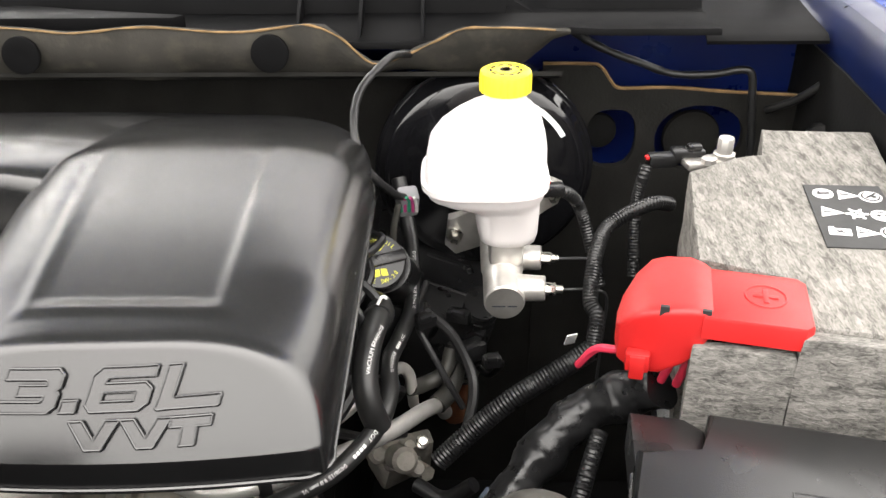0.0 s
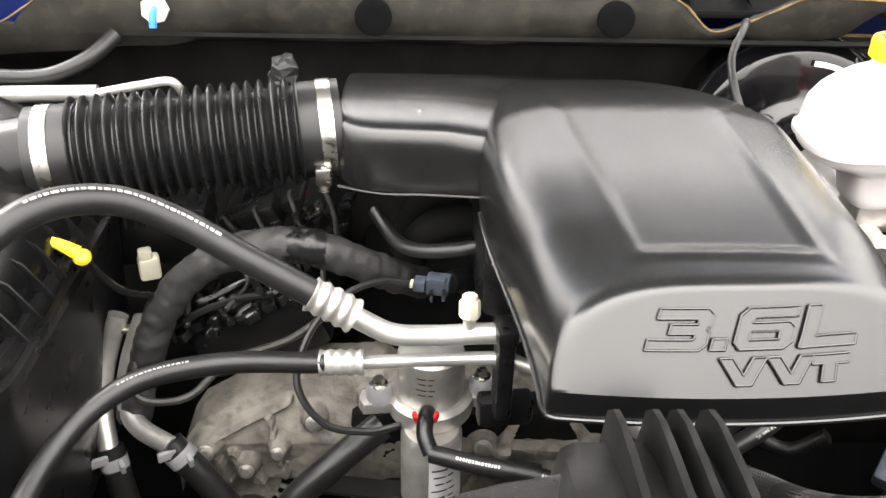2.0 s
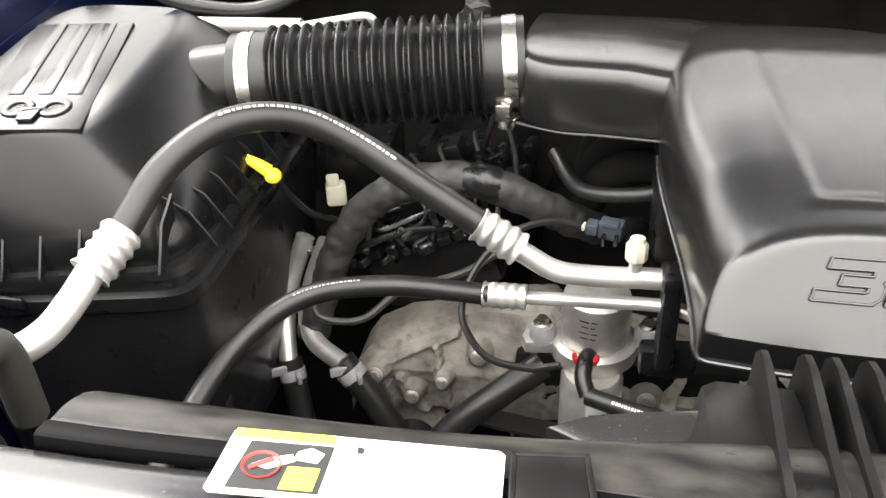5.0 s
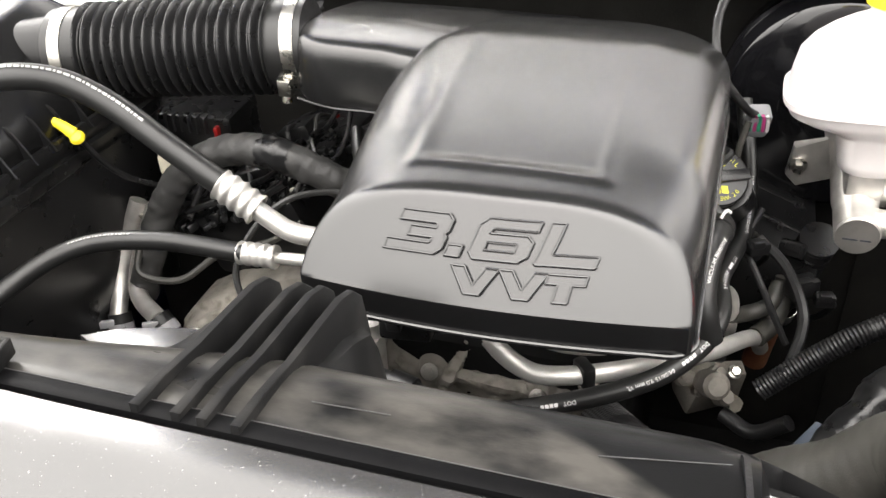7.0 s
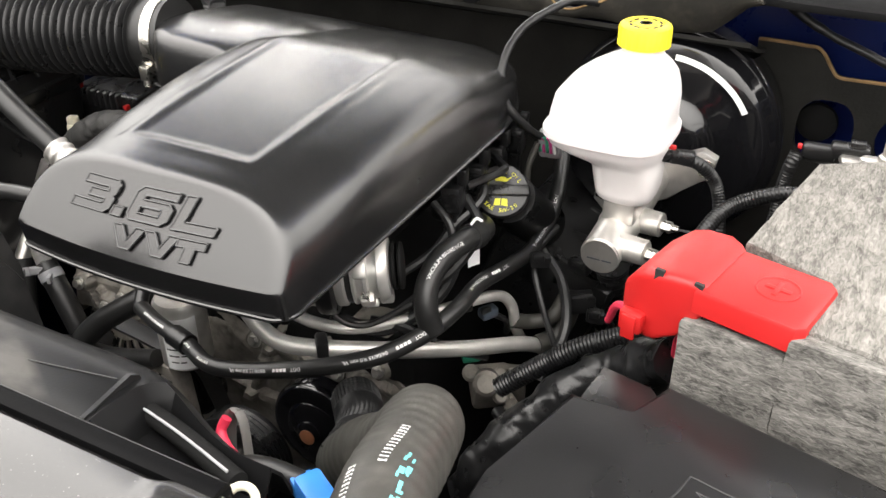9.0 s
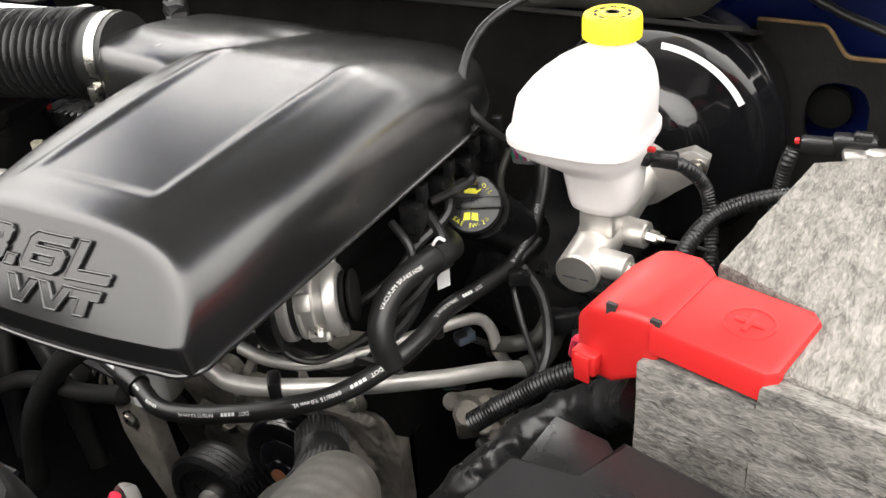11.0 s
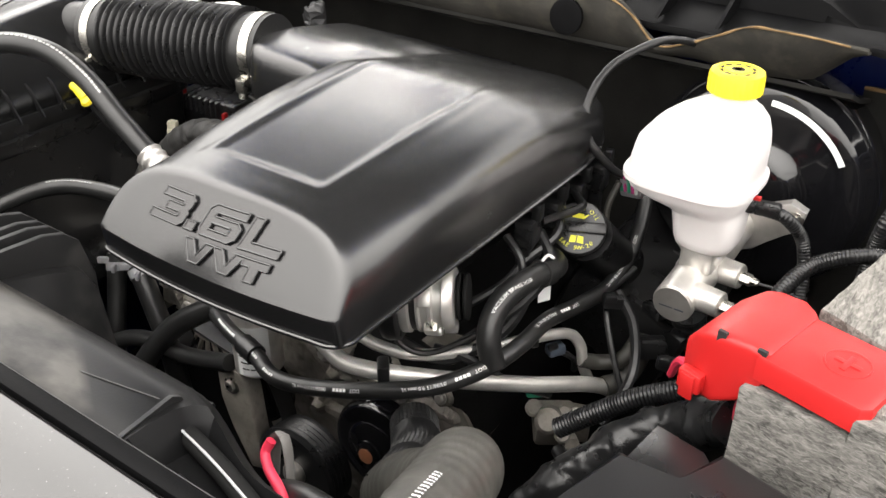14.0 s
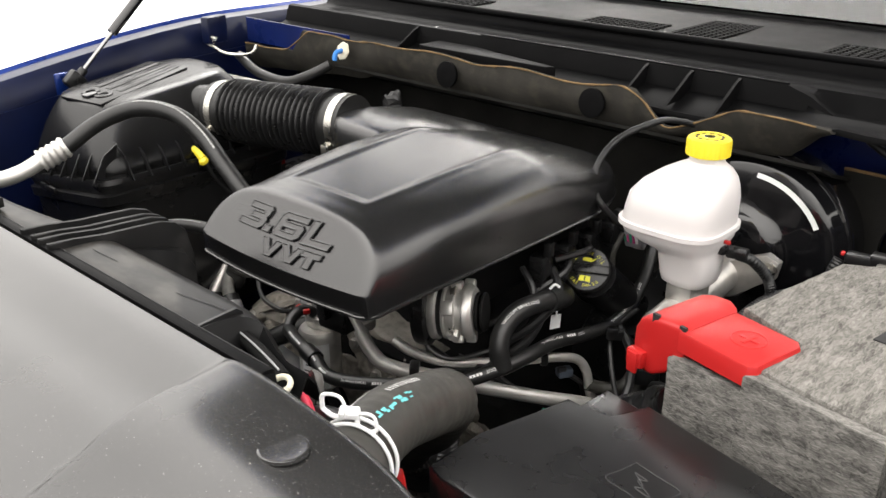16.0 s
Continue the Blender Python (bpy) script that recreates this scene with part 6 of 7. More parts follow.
part("collar", tube([(-0.060, 0.70, 1.010), (-0.059, 0.716, 1.006)], 0.0138, n=6, seg=18), RUBBER, vb)
part("tie", tube([(-0.06, 0.702, 1.024), (-0.056, 0.706, 1.03), (-0.052, 0.71, 1.026)], 0.0016, n=8, seg=6), INK, vb, "white cable tie end")

# ---- coolant pipes ----
cpn = thing("coolant_pipe", (-0.1, 0.62, 0.87), "bare aluminium coolant pipes with black clip", "coolant pipe")
part("large_pipe", tube([(-0.234, 0.560, 0.962), (-0.222, 0.557, 0.951), (-0.208, 0.556, 0.941), (-0.192, 0.556, 0.935), (-0.172, 0.560, 0.934), (-0.145, 0.575, 0.930), (-0.10, 0.617, 0.915), (-0.053, 0.68, 0.890), (-0.02, 0.74, 0.866), (-0.006, 0.775, 0.842), (0.0, 0.79, 0.82)], 0.0085, n=90, seg=18), BRIGHT, cpn)
part("small_pipe", tube([(-0.20, 0.585, 0.95), (-0.17, 0.585, 0.946), (-0.135, 0.602, 0.940), (-0.10, 0.645, 0.934), (-0.075, 0.685, 0.931), (-0.056, 0.720, 0.927), (-0.044, 0.745, 0.918), (-0.036, 0.755, 0.90), (-0.034, 0.762, 0.87), (-0.034, 0.78, 0.84)], 0.006, n=70, seg=14), BRIGHT, cpn)
part("clip", box((-0.153, 0.570, 0.933), (0.012, 0.022, 0.022), 40, 0.003), PLASTIC, cpn, "black pipe clip")
part("clip", box((-0.065, 0.703, 0.929), (0.01, 0.016, 0.016), 50, 0.003), PLASTIC, cpn, "black pipe clip")
part("end_elbow", tube([(-0.008, 0.765, 0.852), (0.005, 0.785, 0.855), (0.012, 0.80, 0.875), (0.014, 0.81, 0.90)], 0.011, n=18), RUBBER_GREY, cpn, "grey rubber elbow")
part("end_elbow", tube([(-0.036, 0.758, 0.88), (-0.022, 0.775, 0.872), (0.0, 0.785, 0.88), (0.008, 0.80, 0.90)], 0.0085, n=18), RUBBER_GREY, cpn, "grey rubber elbow")

# ---- radiator hose with spring clamp and braided sleeve ----
RH = [(0.148, 0.19, 1.12), (0.112, 0.243, 1.116), (0.089, 0.297, 1.109), (0.075, 0.347, 1.092), (0.058, 0.394, 1.068), (0.030, 0.405, 1.028), (0.0, 0.415, 1.0), (-0.03, 0.43, 0.96)]
rh = thing("radiator_hose", (0.08, 0.3, 1.05), "thick grey-black radiator hose with spring clamp", "radiator hose")
rhh = part("hose", tube(RH, 0.0262, n=130, seg=30, wave=lambda s: 1 + 0.008 * math.cos(2 * math.pi * s / 0.004)), RUBBER_GREY, rh)
for j, (up, start, count) in enumerate(((0.85, 0.138, 12), (0.62, 0.106, 9))):
    for lift, wide, tall in ((0.0, 0.0009, 0.0046), (0.0019, 0.0015, 0.0009), (-0.0004, 0.0013, 0.0009), (-0.0019, 0.0015, 0.0009)):
        strokes = bars([wide * (0.6 + 0.5 * ((k * 7 + j) % 3) / 2) for k in range(count)], tall, 0.0034 - wide)
        bmesh.ops.translate(strokes, verts=strokes.verts, vec=(0.0006 * (lift != 0), lift, 0))
        part("printing", wrap(strokes, RH, 0.0263, start, (0.2 - 0.4 * j, -0.55, up), -1), INK, rhh, "white unreadable printing", smooth=False)
blot = random.Random(8)
for k in range(16):
    u = 0.088 + 0.045 * (k / 16) + blot.uniform(-0.003, 0.003)
    part("paint_mark", wrap(bars([blot.uniform(0.002, 0.006)], blot.uniform(0.0012, 0.0035), 0.001), RH, 0.0265, u, (0.55 + blot.uniform(-0.10, 0.10), -0.45, 0.85), -1), CYAN, rhh, "cyan paint smear", smooth=False)
c0, c1 = Vector((0.114, 0.240, 1.1165)), Vector((0.089, 0.297, 1.109))
td = (c1 - c0).normalized()
for off in (0.0, 0.010):
    o = c0 + td * off
    u_ = td.orthogonal().normalized()
    w_ = td.cross(u_)
    part("clamp_wire", tube([o + 0.0285 * (math.cos(a) * u_ + math.sin(a) * w_) for a in np.linspace(0, 2 * math.pi, 22)], 0.0014, n=60, seg=8), WHITE, rh, "white spring clamp wire")
e_ = Vector((0.099, 0.237, 1.155))
for k, (dx, w_, h_) in enumerate(((0.0, 0.009, 0.011), (0.021, 0.007, 0.009))):
    o = e_ + Vector((dx, 0.010 * k, -0.009 * k))
    loop = [o + Vector((-w_, 0, -h_ * 0.4)), o + Vector((-w_ * 0.8, 0, h_ * 0.6)), o + Vector((w_ * 0.6, 0.004, h_ * 0.7)), o + Vector((w_, 0.004, -h_ * 0.3)), o + Vector((0, 0.002, -h_ * 0.7)), o + Vector((-w_, 0, -h_ * 0.4))]
    part("clamp_ear", tube(loop, 0.0017, n=40, seg=8, flat=0.7), WHITE, rh, "white spring clamp ear")
part("clamp_grip", box(e_ + Vector((0.009, 0.008, -0.004)), (0.014, 0.008, 0.006), 35, 0.0015, 20), WHITE, rh, "pale clamp grip")
SL = [(-0.02, 0.428, 0.972), (-0.048, 0.455, 0.935), (-0.075, 0.50, 0.895), (-0.10, 0.55, 0.868), (-0.14, 0.60, 0.85)]
sl = thing("braided_sleeve", (-0.05, 0.47, 0.9), "black braided hose sleeve with frayed collar", "hose sleeve")
bm = tube(SL, 0.0245, n=260, seg=72)
bm.verts.ensure_lookup_table()
for i, v in enumerate(bm.verts):
    # woven strands: raised in a checker that runs round and along
    ring_, k_ = divmod(i, 72)
    near = min(range(len(SL)), key=lambda q: (Vector(SL[q]) - v.co).length)
    v.co += (v.co - Vector(SL[near])).normalized() * 0.0011 * math.cos(2 * math.pi * (k_ / 4 + ring_ / 6)) * math.cos(2 * math.pi * (k_ / 4 - ring_ / 6))
part("sleeve", bm, CLOTH, sl)
fr = bmesh.new()
frng = random.Random(3)
cq, tq = Vector(SL[0]), (Vector(SL[0]) - Vector(SL[1])).normalized()
uq = tq.orthogonal().normalized()
wq = tq.cross(uq)
for k in range(150):
    a = frng.uniform(0, 2 * math.pi)
    p = cq + (0.0235 + frng.uniform(0, 0.006)) * (math.cos(a) * uq + math.sin(a) * wq) + tq * frng.uniform(-0.004, 0.006)
    d = Vector((frng.uniform(-1, 1), frng.uniform(-1, 1), frng.uniform(-1, 1))).normalized() * 0.0018
    w = d.orthogonal().normalized() * 0.0004
    vs = [fr.verts.new(q) for q in (p - d - w, p + d - w, p + d + w, p - d + w)]
    fr.faces.new(vs)
part("fraying", fr, RUBBER_GREY, sl, "frayed pale threads", smooth=False, kind="stuff")

# ---- oil filler cap ----
oc = thing("oil_filler_cap", (-0.058, 0.795, 0.99), "black oil filler cap with yellow engine oil printing", "oil cap")
on = Vector((0.24, -0.66, 0.62)).normalized()
oz = on
ox = Vector((0, 0, 1)).cross(oz).normalized() * 1.0
ox = (ox + Vector((0, 0, -0.12))).normalized()
oy = oz.cross(ox).normalized()
ox = oy.cross(oz).normalized()
OM = Matrix.Translation(Vector((-0.064, 0.782, 1.024)) - oz * 0.012) @ Matrix((ox, oy, oz)).transposed().to_4x4() @ pose(0, 0, 0, 0, 0, 4)
part("neck", lathe([(0.026, -0.06), (0.024, -0.02), (0.024, 0.0)], OM, 28), PLASTIC, oc)
disc = part("disc", lathe([(0.026, -0.006), (0.0285, -0.004), (0.0285, 0.004), (0.027, 0.0055), (0.01, 0.006)], OM, 48), PLASTIC, oc)
grip = box((0, 0, 0.0065), (0.058, 0.0115, 0.009), 4, 0.002)
grip.transform(OM)
part("grip", grip, PLASTIC, disc, "raised grip bar")
for word, r, rot, up in (("ENGINE OIL", 0.0205, 90, 1), ("SAE 5W-20", 0.0215, -90, -1)):
    n = len(word)
    for k, ch in enumerate(word):
        if ch == " ":
            continue
        a = radians(rot + up * (((n - 1) / 2 - k) * (12.5 if up > 0 else 11.5)))
        t_ = letters(ch, 0.0062)
        t_.transform(OM @ pose(r * math.cos(a), r * math.sin(a), 0.0063, 0, 0, math.degrees(a) - 90 * up))
        part("letter", t_, YINK, disc, "yellow printed letter", smooth=False)
for poly in ([(-0.008, 0.010), (0.004, 0.0095), (0.009, 0.0145), (0.0078, 0.0152), (0.004, 0.0125), (0.003, 0.0148), (-0.006, 0.0148), (-0.008, 0.0135)], [(-0.0075, -0.0165), (-0.0006, -0.0158), (-0.0006, -0.0085), (-0.0065, -0.009)], [(0.0006, -0.0158), (0.0075, -0.0165), (0.0065, -0.009), (0.0006, -0.0085)]):
    part("symbol", prism(poly, 0.0058, 0.0064, OM), YINK, disc, "yellow printed symbol", smooth=False)

# ---- wiring ----
WIRE = [(-0.03, 0.985, 1.165), (-0.046, 0.95, 1.178), (-0.06, 0.915, 1.182), (-0.084, 0.868, 1.166), (-0.086, 0.825, 1.14), (-0.072, 0.805, 1.11), (-0.05, 0.82, 1.078), (-0.04, 0.838, 1.064)]
wr_ = thing("wiring_plug", (-0.04, 0.845, 1.03), "taped black wires ending in a grey connector", "wire connector")
part("harness", tube(WIRE, lambda u: 0.0042 + 0.0008 * noise.noise(Vector((u * 30, 0, 0))), n=70, seg=10), CLOTH, wr_)
part("connector", join(box((-0.038, 0.845, 1.056), (0.022, 0.02, 0.03), 15, 0.004, 25), box((-0.036, 0.857, 1.045), (0.016, 0.016, 0.02), 15, 0.003, 25)), GREY_PLUG, wr_, "grey plastic connector")
for k, m_ in enumerate((GREEN, MAGENTA, GREEN, MAGENTA, INK)):
    part("wire", tube([(-0.046 + 0.004 * k, 0.828, 1.069), (-0.043 + 0.0035 * k, 0.832, 1.064), (-0.044 + 0.004 * k, 0.8335, 1.056), (-0.044 + 0.004 * k, 0.836, 1.049)], 0.0017, n=10, seg=6), m_, wr_)
part("harness", tube([(-0.046, 0.832, 1.06), (-0.052, 0.822, 1.03), (-0.05, 0.83, 0.99), (-0.05, 0.87, 0.95)], 0.0035, n=30, seg=8), RUBBER_GREY, wr_)
part("label_tag", box((-0.108, 0.852, 1.112), (0.003, 0.012, 0.022), 20, 0.001), WHITE, wr_, "small white tag")

hr = [(0.13, 1.05, 1.185), (0.163, 1.07, 1.157), (0.2, 1.072, 1.138), (0.232, 1.07, 1.127), (0.275, 1.07, 1.112), (0.323, 1.07, 1.111), (0.355, 1.066, 1.118), (0.369, 1.064, 1.113), (0.374, 1.062, 1.08), (0.38, 1.06, 1.03), (0.384, 1.058, 0.99)]
hose("wiring_harness", hr, lambda u: 0.0048 + 0.0013 * noise.noise(Vector((u * 25, 3, 0))), CLOTH, "black cloth-taped wiring harness along the firewall", "wiring harness", n=90)
tp = [(-0.70, 0.69, 0.83), (-0.684, 0.71, 0.885), (-0.668, 0.723, 0.932), (-0.642, 0.732, 0.972), (-0.606, 0.735, 1.0), (-0.56, 0.733, 1.018), (-0.512, 0.73, 1.02), (-0.47, 0.737, 1.0), (-0.436, 0.75, 0.976), (-0.40, 0.78, 0.945)]
th = thing("taped_harness", (-0.58, 0.76, 0.93), "thick wiring harness wrapped in dull black tape", "wiring harness")
bm = tube(tp, lambda u: 0.0168 + 0.0016 * noise.noise(Vector((u * 14, 1, 0))), n=220, seg=28, wave=lambda s_: 1 + 0.035 * abs(math.sin(s_ * 150)))
for v in bm.verts:
    v.co += noise.noise_vector(v.co * 90) * 0.0022
part("wrapped_cable", bm, TAPE, th)
bm = tube(tp[5:8], 0.0182, n=60, seg=28)
for v in bm.verts:
    v.co += noise.noise_vector(v.co * 120) * 0.0022
bmesh.ops.delete(bm, geom=[v for v in bm.verts if not -0.532 < v.co.x < -0.492], context="VERTS")
part("tape_patch", bm, LOOM, th, "shiny wrinkled black tape patch")
part("branch", tube([(-0.69, 0.70, 0.90), (-0.685, 0.68, 0.87), (-0.64, 0.69, 0.862), (-0.60, 0.72, 0.885), (-0.54, 0.73, 0.905), (-0.50, 0.74, 0.93)], 0.0042, n=50, seg=8), RUBBER_GREY, th, "thin grey wire branch")
part("plug", join(box((-0.684, 0.775, 0.966), (0.022, 0.018, 0.026), 20, 0.004), box((-0.686, 0.773, 0.982), (0.014, 0.012, 0.014), 20, 0.003)), CREAM, th, "cream wiring plug")

cs = thing("sensor_plug", (-0.4, 0.66, 1.0), "slate grey sensor plug on a thin black wire", "wire connector")
part("plug", join(box((-0.385, 0.712, 0.989), (0.024, 0.018, 0.018), -12, 0.003), box((-0.386, 0.704, 0.999), (0.016, 0.008, 0.005), -12, 0.001), box((-0.403, 0.708, 0.992), (0.012, 0.014, 0.012), -12, 0.002)), SLATE, cs)
part("clip", join(box((-0.392, 0.699, 0.984), (0.004, 0.006, 0.012), -12, 0.001), box((-0.38, 0.70, 0.984), (0.004, 0.006, 0.012), -12, 0.001)), PLASTIC, cs, "black clip")
part("seal", box((-0.411, 0.705, 0.994), (0.003, 0.009, 0.006), -12, 0.001), CREAM, cs, "pale seal")
part("wire", tube([(-0.412, 0.706, 0.993), (-0.44, 0.70, 1.0), (-0.475, 0.675, 1.0), (-0.505, 0.65, 0.975), (-0.515, 0.62, 0.94), (-0.49, 0.60, 0.91), (-0.45, 0.60, 0.90), (-0.42, 0.60, 0.908)], 0.0035, n=70, seg=8), RUBBER, cs, "thin black wire")
part("socket", tube([(-0.375, 0.72, 0.985), (-0.36, 0.74, 0.975), (-0.35, 0.76, 0.95)], 0.011, n=12), PLASTIC, cs)
FL = [(-0.345, 0.76, 0.96), (-0.336, 0.722, 0.99), (-0.334, 0.705, 1.008), (-0.335, 0.68, 1.036), (-0.337, 0.65, 1.066), (-0.33, 0.64, 1.08)]
fl_ = thing("fuel_line", FL[0], "thin black fuel line with white printing beside the cover", "hose")
flh = part("hose", tube(FL, 0.0058, n=30, seg=12), RUBBER, fl_)
part("printing", wrap(bars([(0.0022, 0.003, 0.0018)[k % 3] for k in range(12)], 0.0042, 0.0009), FL, 0.0058, 0.05, (-0.3, -0.7, 0.6), 1), INK, flh, "white unreadable printing", smooth=False)

ds_ = thing("dipstick", (-0.71, 0.70, 0.95), "oil dipstick with yellow plastic pull", "dipstick")
part("tube", tube([(-0.702, 0.664, 1.048), (-0.692, 0.675, 1.018), (-0.683, 0.70, 0.985), (-0.66, 0.74, 0.95), (-0.63, 0.80, 0.88)], 0.0035, n=24, seg=8), PLASTIC, ds_)
part("pull", join(tube([(-0.725, 0.658, 1.068), (-0.716, 0.660, 1.062), (-0.705, 0.661, 1.054)], lambda u: 0.0045 + 0.0022 * u, n=10, flat=0.6), lathe([(0.003, -0.005), (0.006, -0.004), (0.0082, 0), (0.006, 0.004), (0.003, 0.005)], along((-0.702, 0.661, 1.050), (0.2, -0.6, 0.8)), 20)), YELLOW, ds_, "yellow pull handle")
# alternator-side module below the bellows
md = thing("control_module", (-0.73, 0.86, 0.95), "black control module with red lock lever", "control module")
part("case", box((-0.70, 0.88, 0.96), (0.12, 0.08, 0.07), 4, 0.005), PLASTIC, md)
for k in range(7):
    part("fin", box((-0.735 + 0.011 * k, 0.842, 0.985), (0.003, 0.014, 0.022), 4, 0.001), BRACKET, md)
part("lock_lever", box((-0.755, 0.84, 0.995), (0.034, 0.012, 0.018), 4, 0.003), RED, md, "red lock lever")
part("lock_lever", box((-0.655, 0.84, 0.975), (0.006, 0.01, 0.02), 4, 0.002), RED, md, "red lock lever")

LOOM1 = [(-0.005, 0.655, 0.875), (0.03, 0.668, 0.905), (0.065, 0.678, 0.933), (0.11, 0.692, 0.957), (0.14, 0.70, 0.975), (0.145, 0.72, 0.998), (0.14, 0.735, 1.008), (0.148, 0.770, 1.037), (0.165, 0.802, 1.052), (0.205, 0.815, 1.068), (0.23, 0.83, 1.06)]
hose("split_loom", LOOM1[:5], 0.0098, LOOM, "black corrugated split loom cable to the battery", "cable loom", wave=ridged(0.0036, 0.07), n=200, group="looms")
hose("split_loom", LOOM1[4:], 0.0072, LOOM, "thin black corrugated loom rising beside the battery", "cable loom", wave=ridged(0.0033, 0.065), n=200, group="looms")
hose("split_loom", [(0.108, 0.82, 1.08), (0.125, 0.825, 1.075), (0.14, 0.84, 1.05), (0.15, 0.83, 1.02), (0.16, 0.80, 0.98)], 0.0062, LOOM, "thin black corrugated loom from the level sensor", "cable loom", wave=ridged(0.0033, 0.065), n=130, group="looms")
hose("split_loom", [(0.13, 0.58, 0.98), (0.115, 0.545, 0.96), (0.105, 0.525, 0.93), (0.10, 0.52, 0.88)], 0.007, LOOM, "short black corrugated loom by the fuse box", "cable loom", wave=ridged(0.0033, 0.065), n=110, group="looms")
TB = [(0.175, 0.58, 1.03), (0.145, 0.60, 1.0), (0.11, 0.60, 0.975), (0.075, 0.575, 0.945), (0.045, 0.545, 0.91), (0.02, 0.53, 0.86)]
tc = thing("taped_cable", TB[0], "battery cable bundle wrapped in shiny black tape", "wiring harness")
bm = tube(TB, lambda u: 0.019 + 0.004 * noise.noise(Vector((u * 9, 2, 0))), n=150, seg=36)
for v in bm.verts:
    v.co += noise.noise_vector(v.co * 50) * 0.0036 + noise.noise_vector(v.co * 150) * 0.0011
part("tape", bm, LOOM, tc)
for lead in ([(0.182, 0.575, 1.07), (0.176, 0.572, 1.055), (0.174, 0.58, 1.035)], [(0.190, 0.568, 1.07), (0.186, 0.566, 1.055), (0.185, 0.575, 1.035)]):
    hose("battery_lead", lead, 0.0036, RED_WIRE, "red insulated battery lead below the terminal cover", "battery cable", n=20, group="battery leads", seg=10)
bp_ = thing("inline_plug", (0.04, 0.565, 0.87), "black inline wiring plug on the cable bundle", "wire connector")
part("body", box((0.035, 0.575, 0.885), (0.022, 0.05, 0.02), -40, 0.003, 25), SLATE, bp_)
part("lock", box((0.045, 0.585, 0.9), (0.006, 0.01, 0.004), -40, 0.001), RED, bp_, "red lock tab")

cg = thing("corrugated_hose", (0.03, 0.93, 0.76), "black corrugated hose with a steel clamp below the brake booster", "hose")
part("hose", tube([(0.042, 0.845, 0.93), (0.036, 0.872, 0.885), (0.029, 0.912, 0.82), (0.023, 0.946, 0.755)], 0.019, n=150, seg=22, wave=ridged(0.006, 0.07)), LOOM, cg)
part("clamp", tube([(0.0255, 0.932, 0.782), (0.0235, 0.943, 0.762)], 0.0205, n=4, seg=28), ZINC, cg, "steel hose clamp")
part("end_pipe", tube([(0.023, 0.946, 0.757), (0.016, 0.955, 0.72), (0.01, 0.97, 0.66)], 0.016, n=12), RUST, cg, "brown rusty pipe end")

# ---- heater hoses and thermostat side ----
for nm, pts, r in (("heater_hose", [(-0.653, 0.652, 0.835), (-0.615, 0.64, 0.79), (-0.58, 0.63, 0.73), (-0.55, 0.62, 0.62)], 0.0145), ("heater_hose", [(-0.72, 0.668, 0.815), (-0.705, 0.645, 0.76), (-0.69, 0.62, 0.70), (-0.68, 0.6, 0.6)], 0.0135), ("heater_hose", [(-0.44, 0.65, 0.862), (-0.48, 0.625, 0.84), (-0.53, 0.60, 0.80), (-0.58, 0.575, 0.72), (-0.6, 0.56, 0.62)], 0.0145)):
    h_ = thing(nm, pts[0], "black rubber heater hose with pale spring clamp", "hose", "heater hoses")
    part("hose", tube(pts, r, n=40, seg=18), RUBBER, h_)
    a, b = Vector(pts[0]), Vector(pts[1])
    d = (b - a).normalized()
    if pts[0][0] < -0.5:
        part("clamp", join(tube([a + d * 0.012, a + d * 0.024], r + 0.0012, n=4, seg=24), box(a + d * 0.018 + Vector((-0.01, -0.012, 0.012)), (0.018, 0.005, 0.01), 30, 0.001), box(a + d * 0.018 + Vector((0.012, -0.012, 0.006)), (0.005, 0.012, 0.01), 30, 0.001)), GREY_PLUG, h_, "pale coated spring clamp")
hp = thing("heater_pipe", (-0.7, 0.72, 0.82), "pair of pale metal heater pipes", "coolant pipe")
part("pipe", tube([(-0.685, 0.735, 0.93), (-0.70, 0.72, 0.89), (-0.705, 0.70, 0.855), (-0.69, 0.675, 0.838), (-0.65, 0.65, 0.832)], 0.0105, n=40, seg=16), MATTE_ALU, hp)
part("pipe", tube([(-0.712, 0.74, 0.93), (-0.728, 0.72, 0.88), (-0.73, 0.695, 0.84), (-0.72, 0.665, 0.812)], 0.0105, n=40, seg=16), MATTE_ALU, hp)
part("bracket", box((-0.70, 0.735, 0.915), (0.05, 0.012, 0.006), 0, 0.002), ZINC, hp)
hose("lower_hose", [(-0.42, 0.60, 0.80), (-0.5, 0.6, 0.775), (-0.6, 0.6, 0.76), (-0.68, 0.58, 0.72)], 0.011, RUBBER, "thin black rubber hose low on the engine", "hose", n=30)
hose("lower_hose", [(-0.77, 0.60, 0.98), (-0.75, 0.56, 0.90), (-0.74, 0.52, 0.80), (-0.73, 0.48, 0.66)], 0.018, RUBBER, "thick black hose beside the air filter box", "hose", n=30)

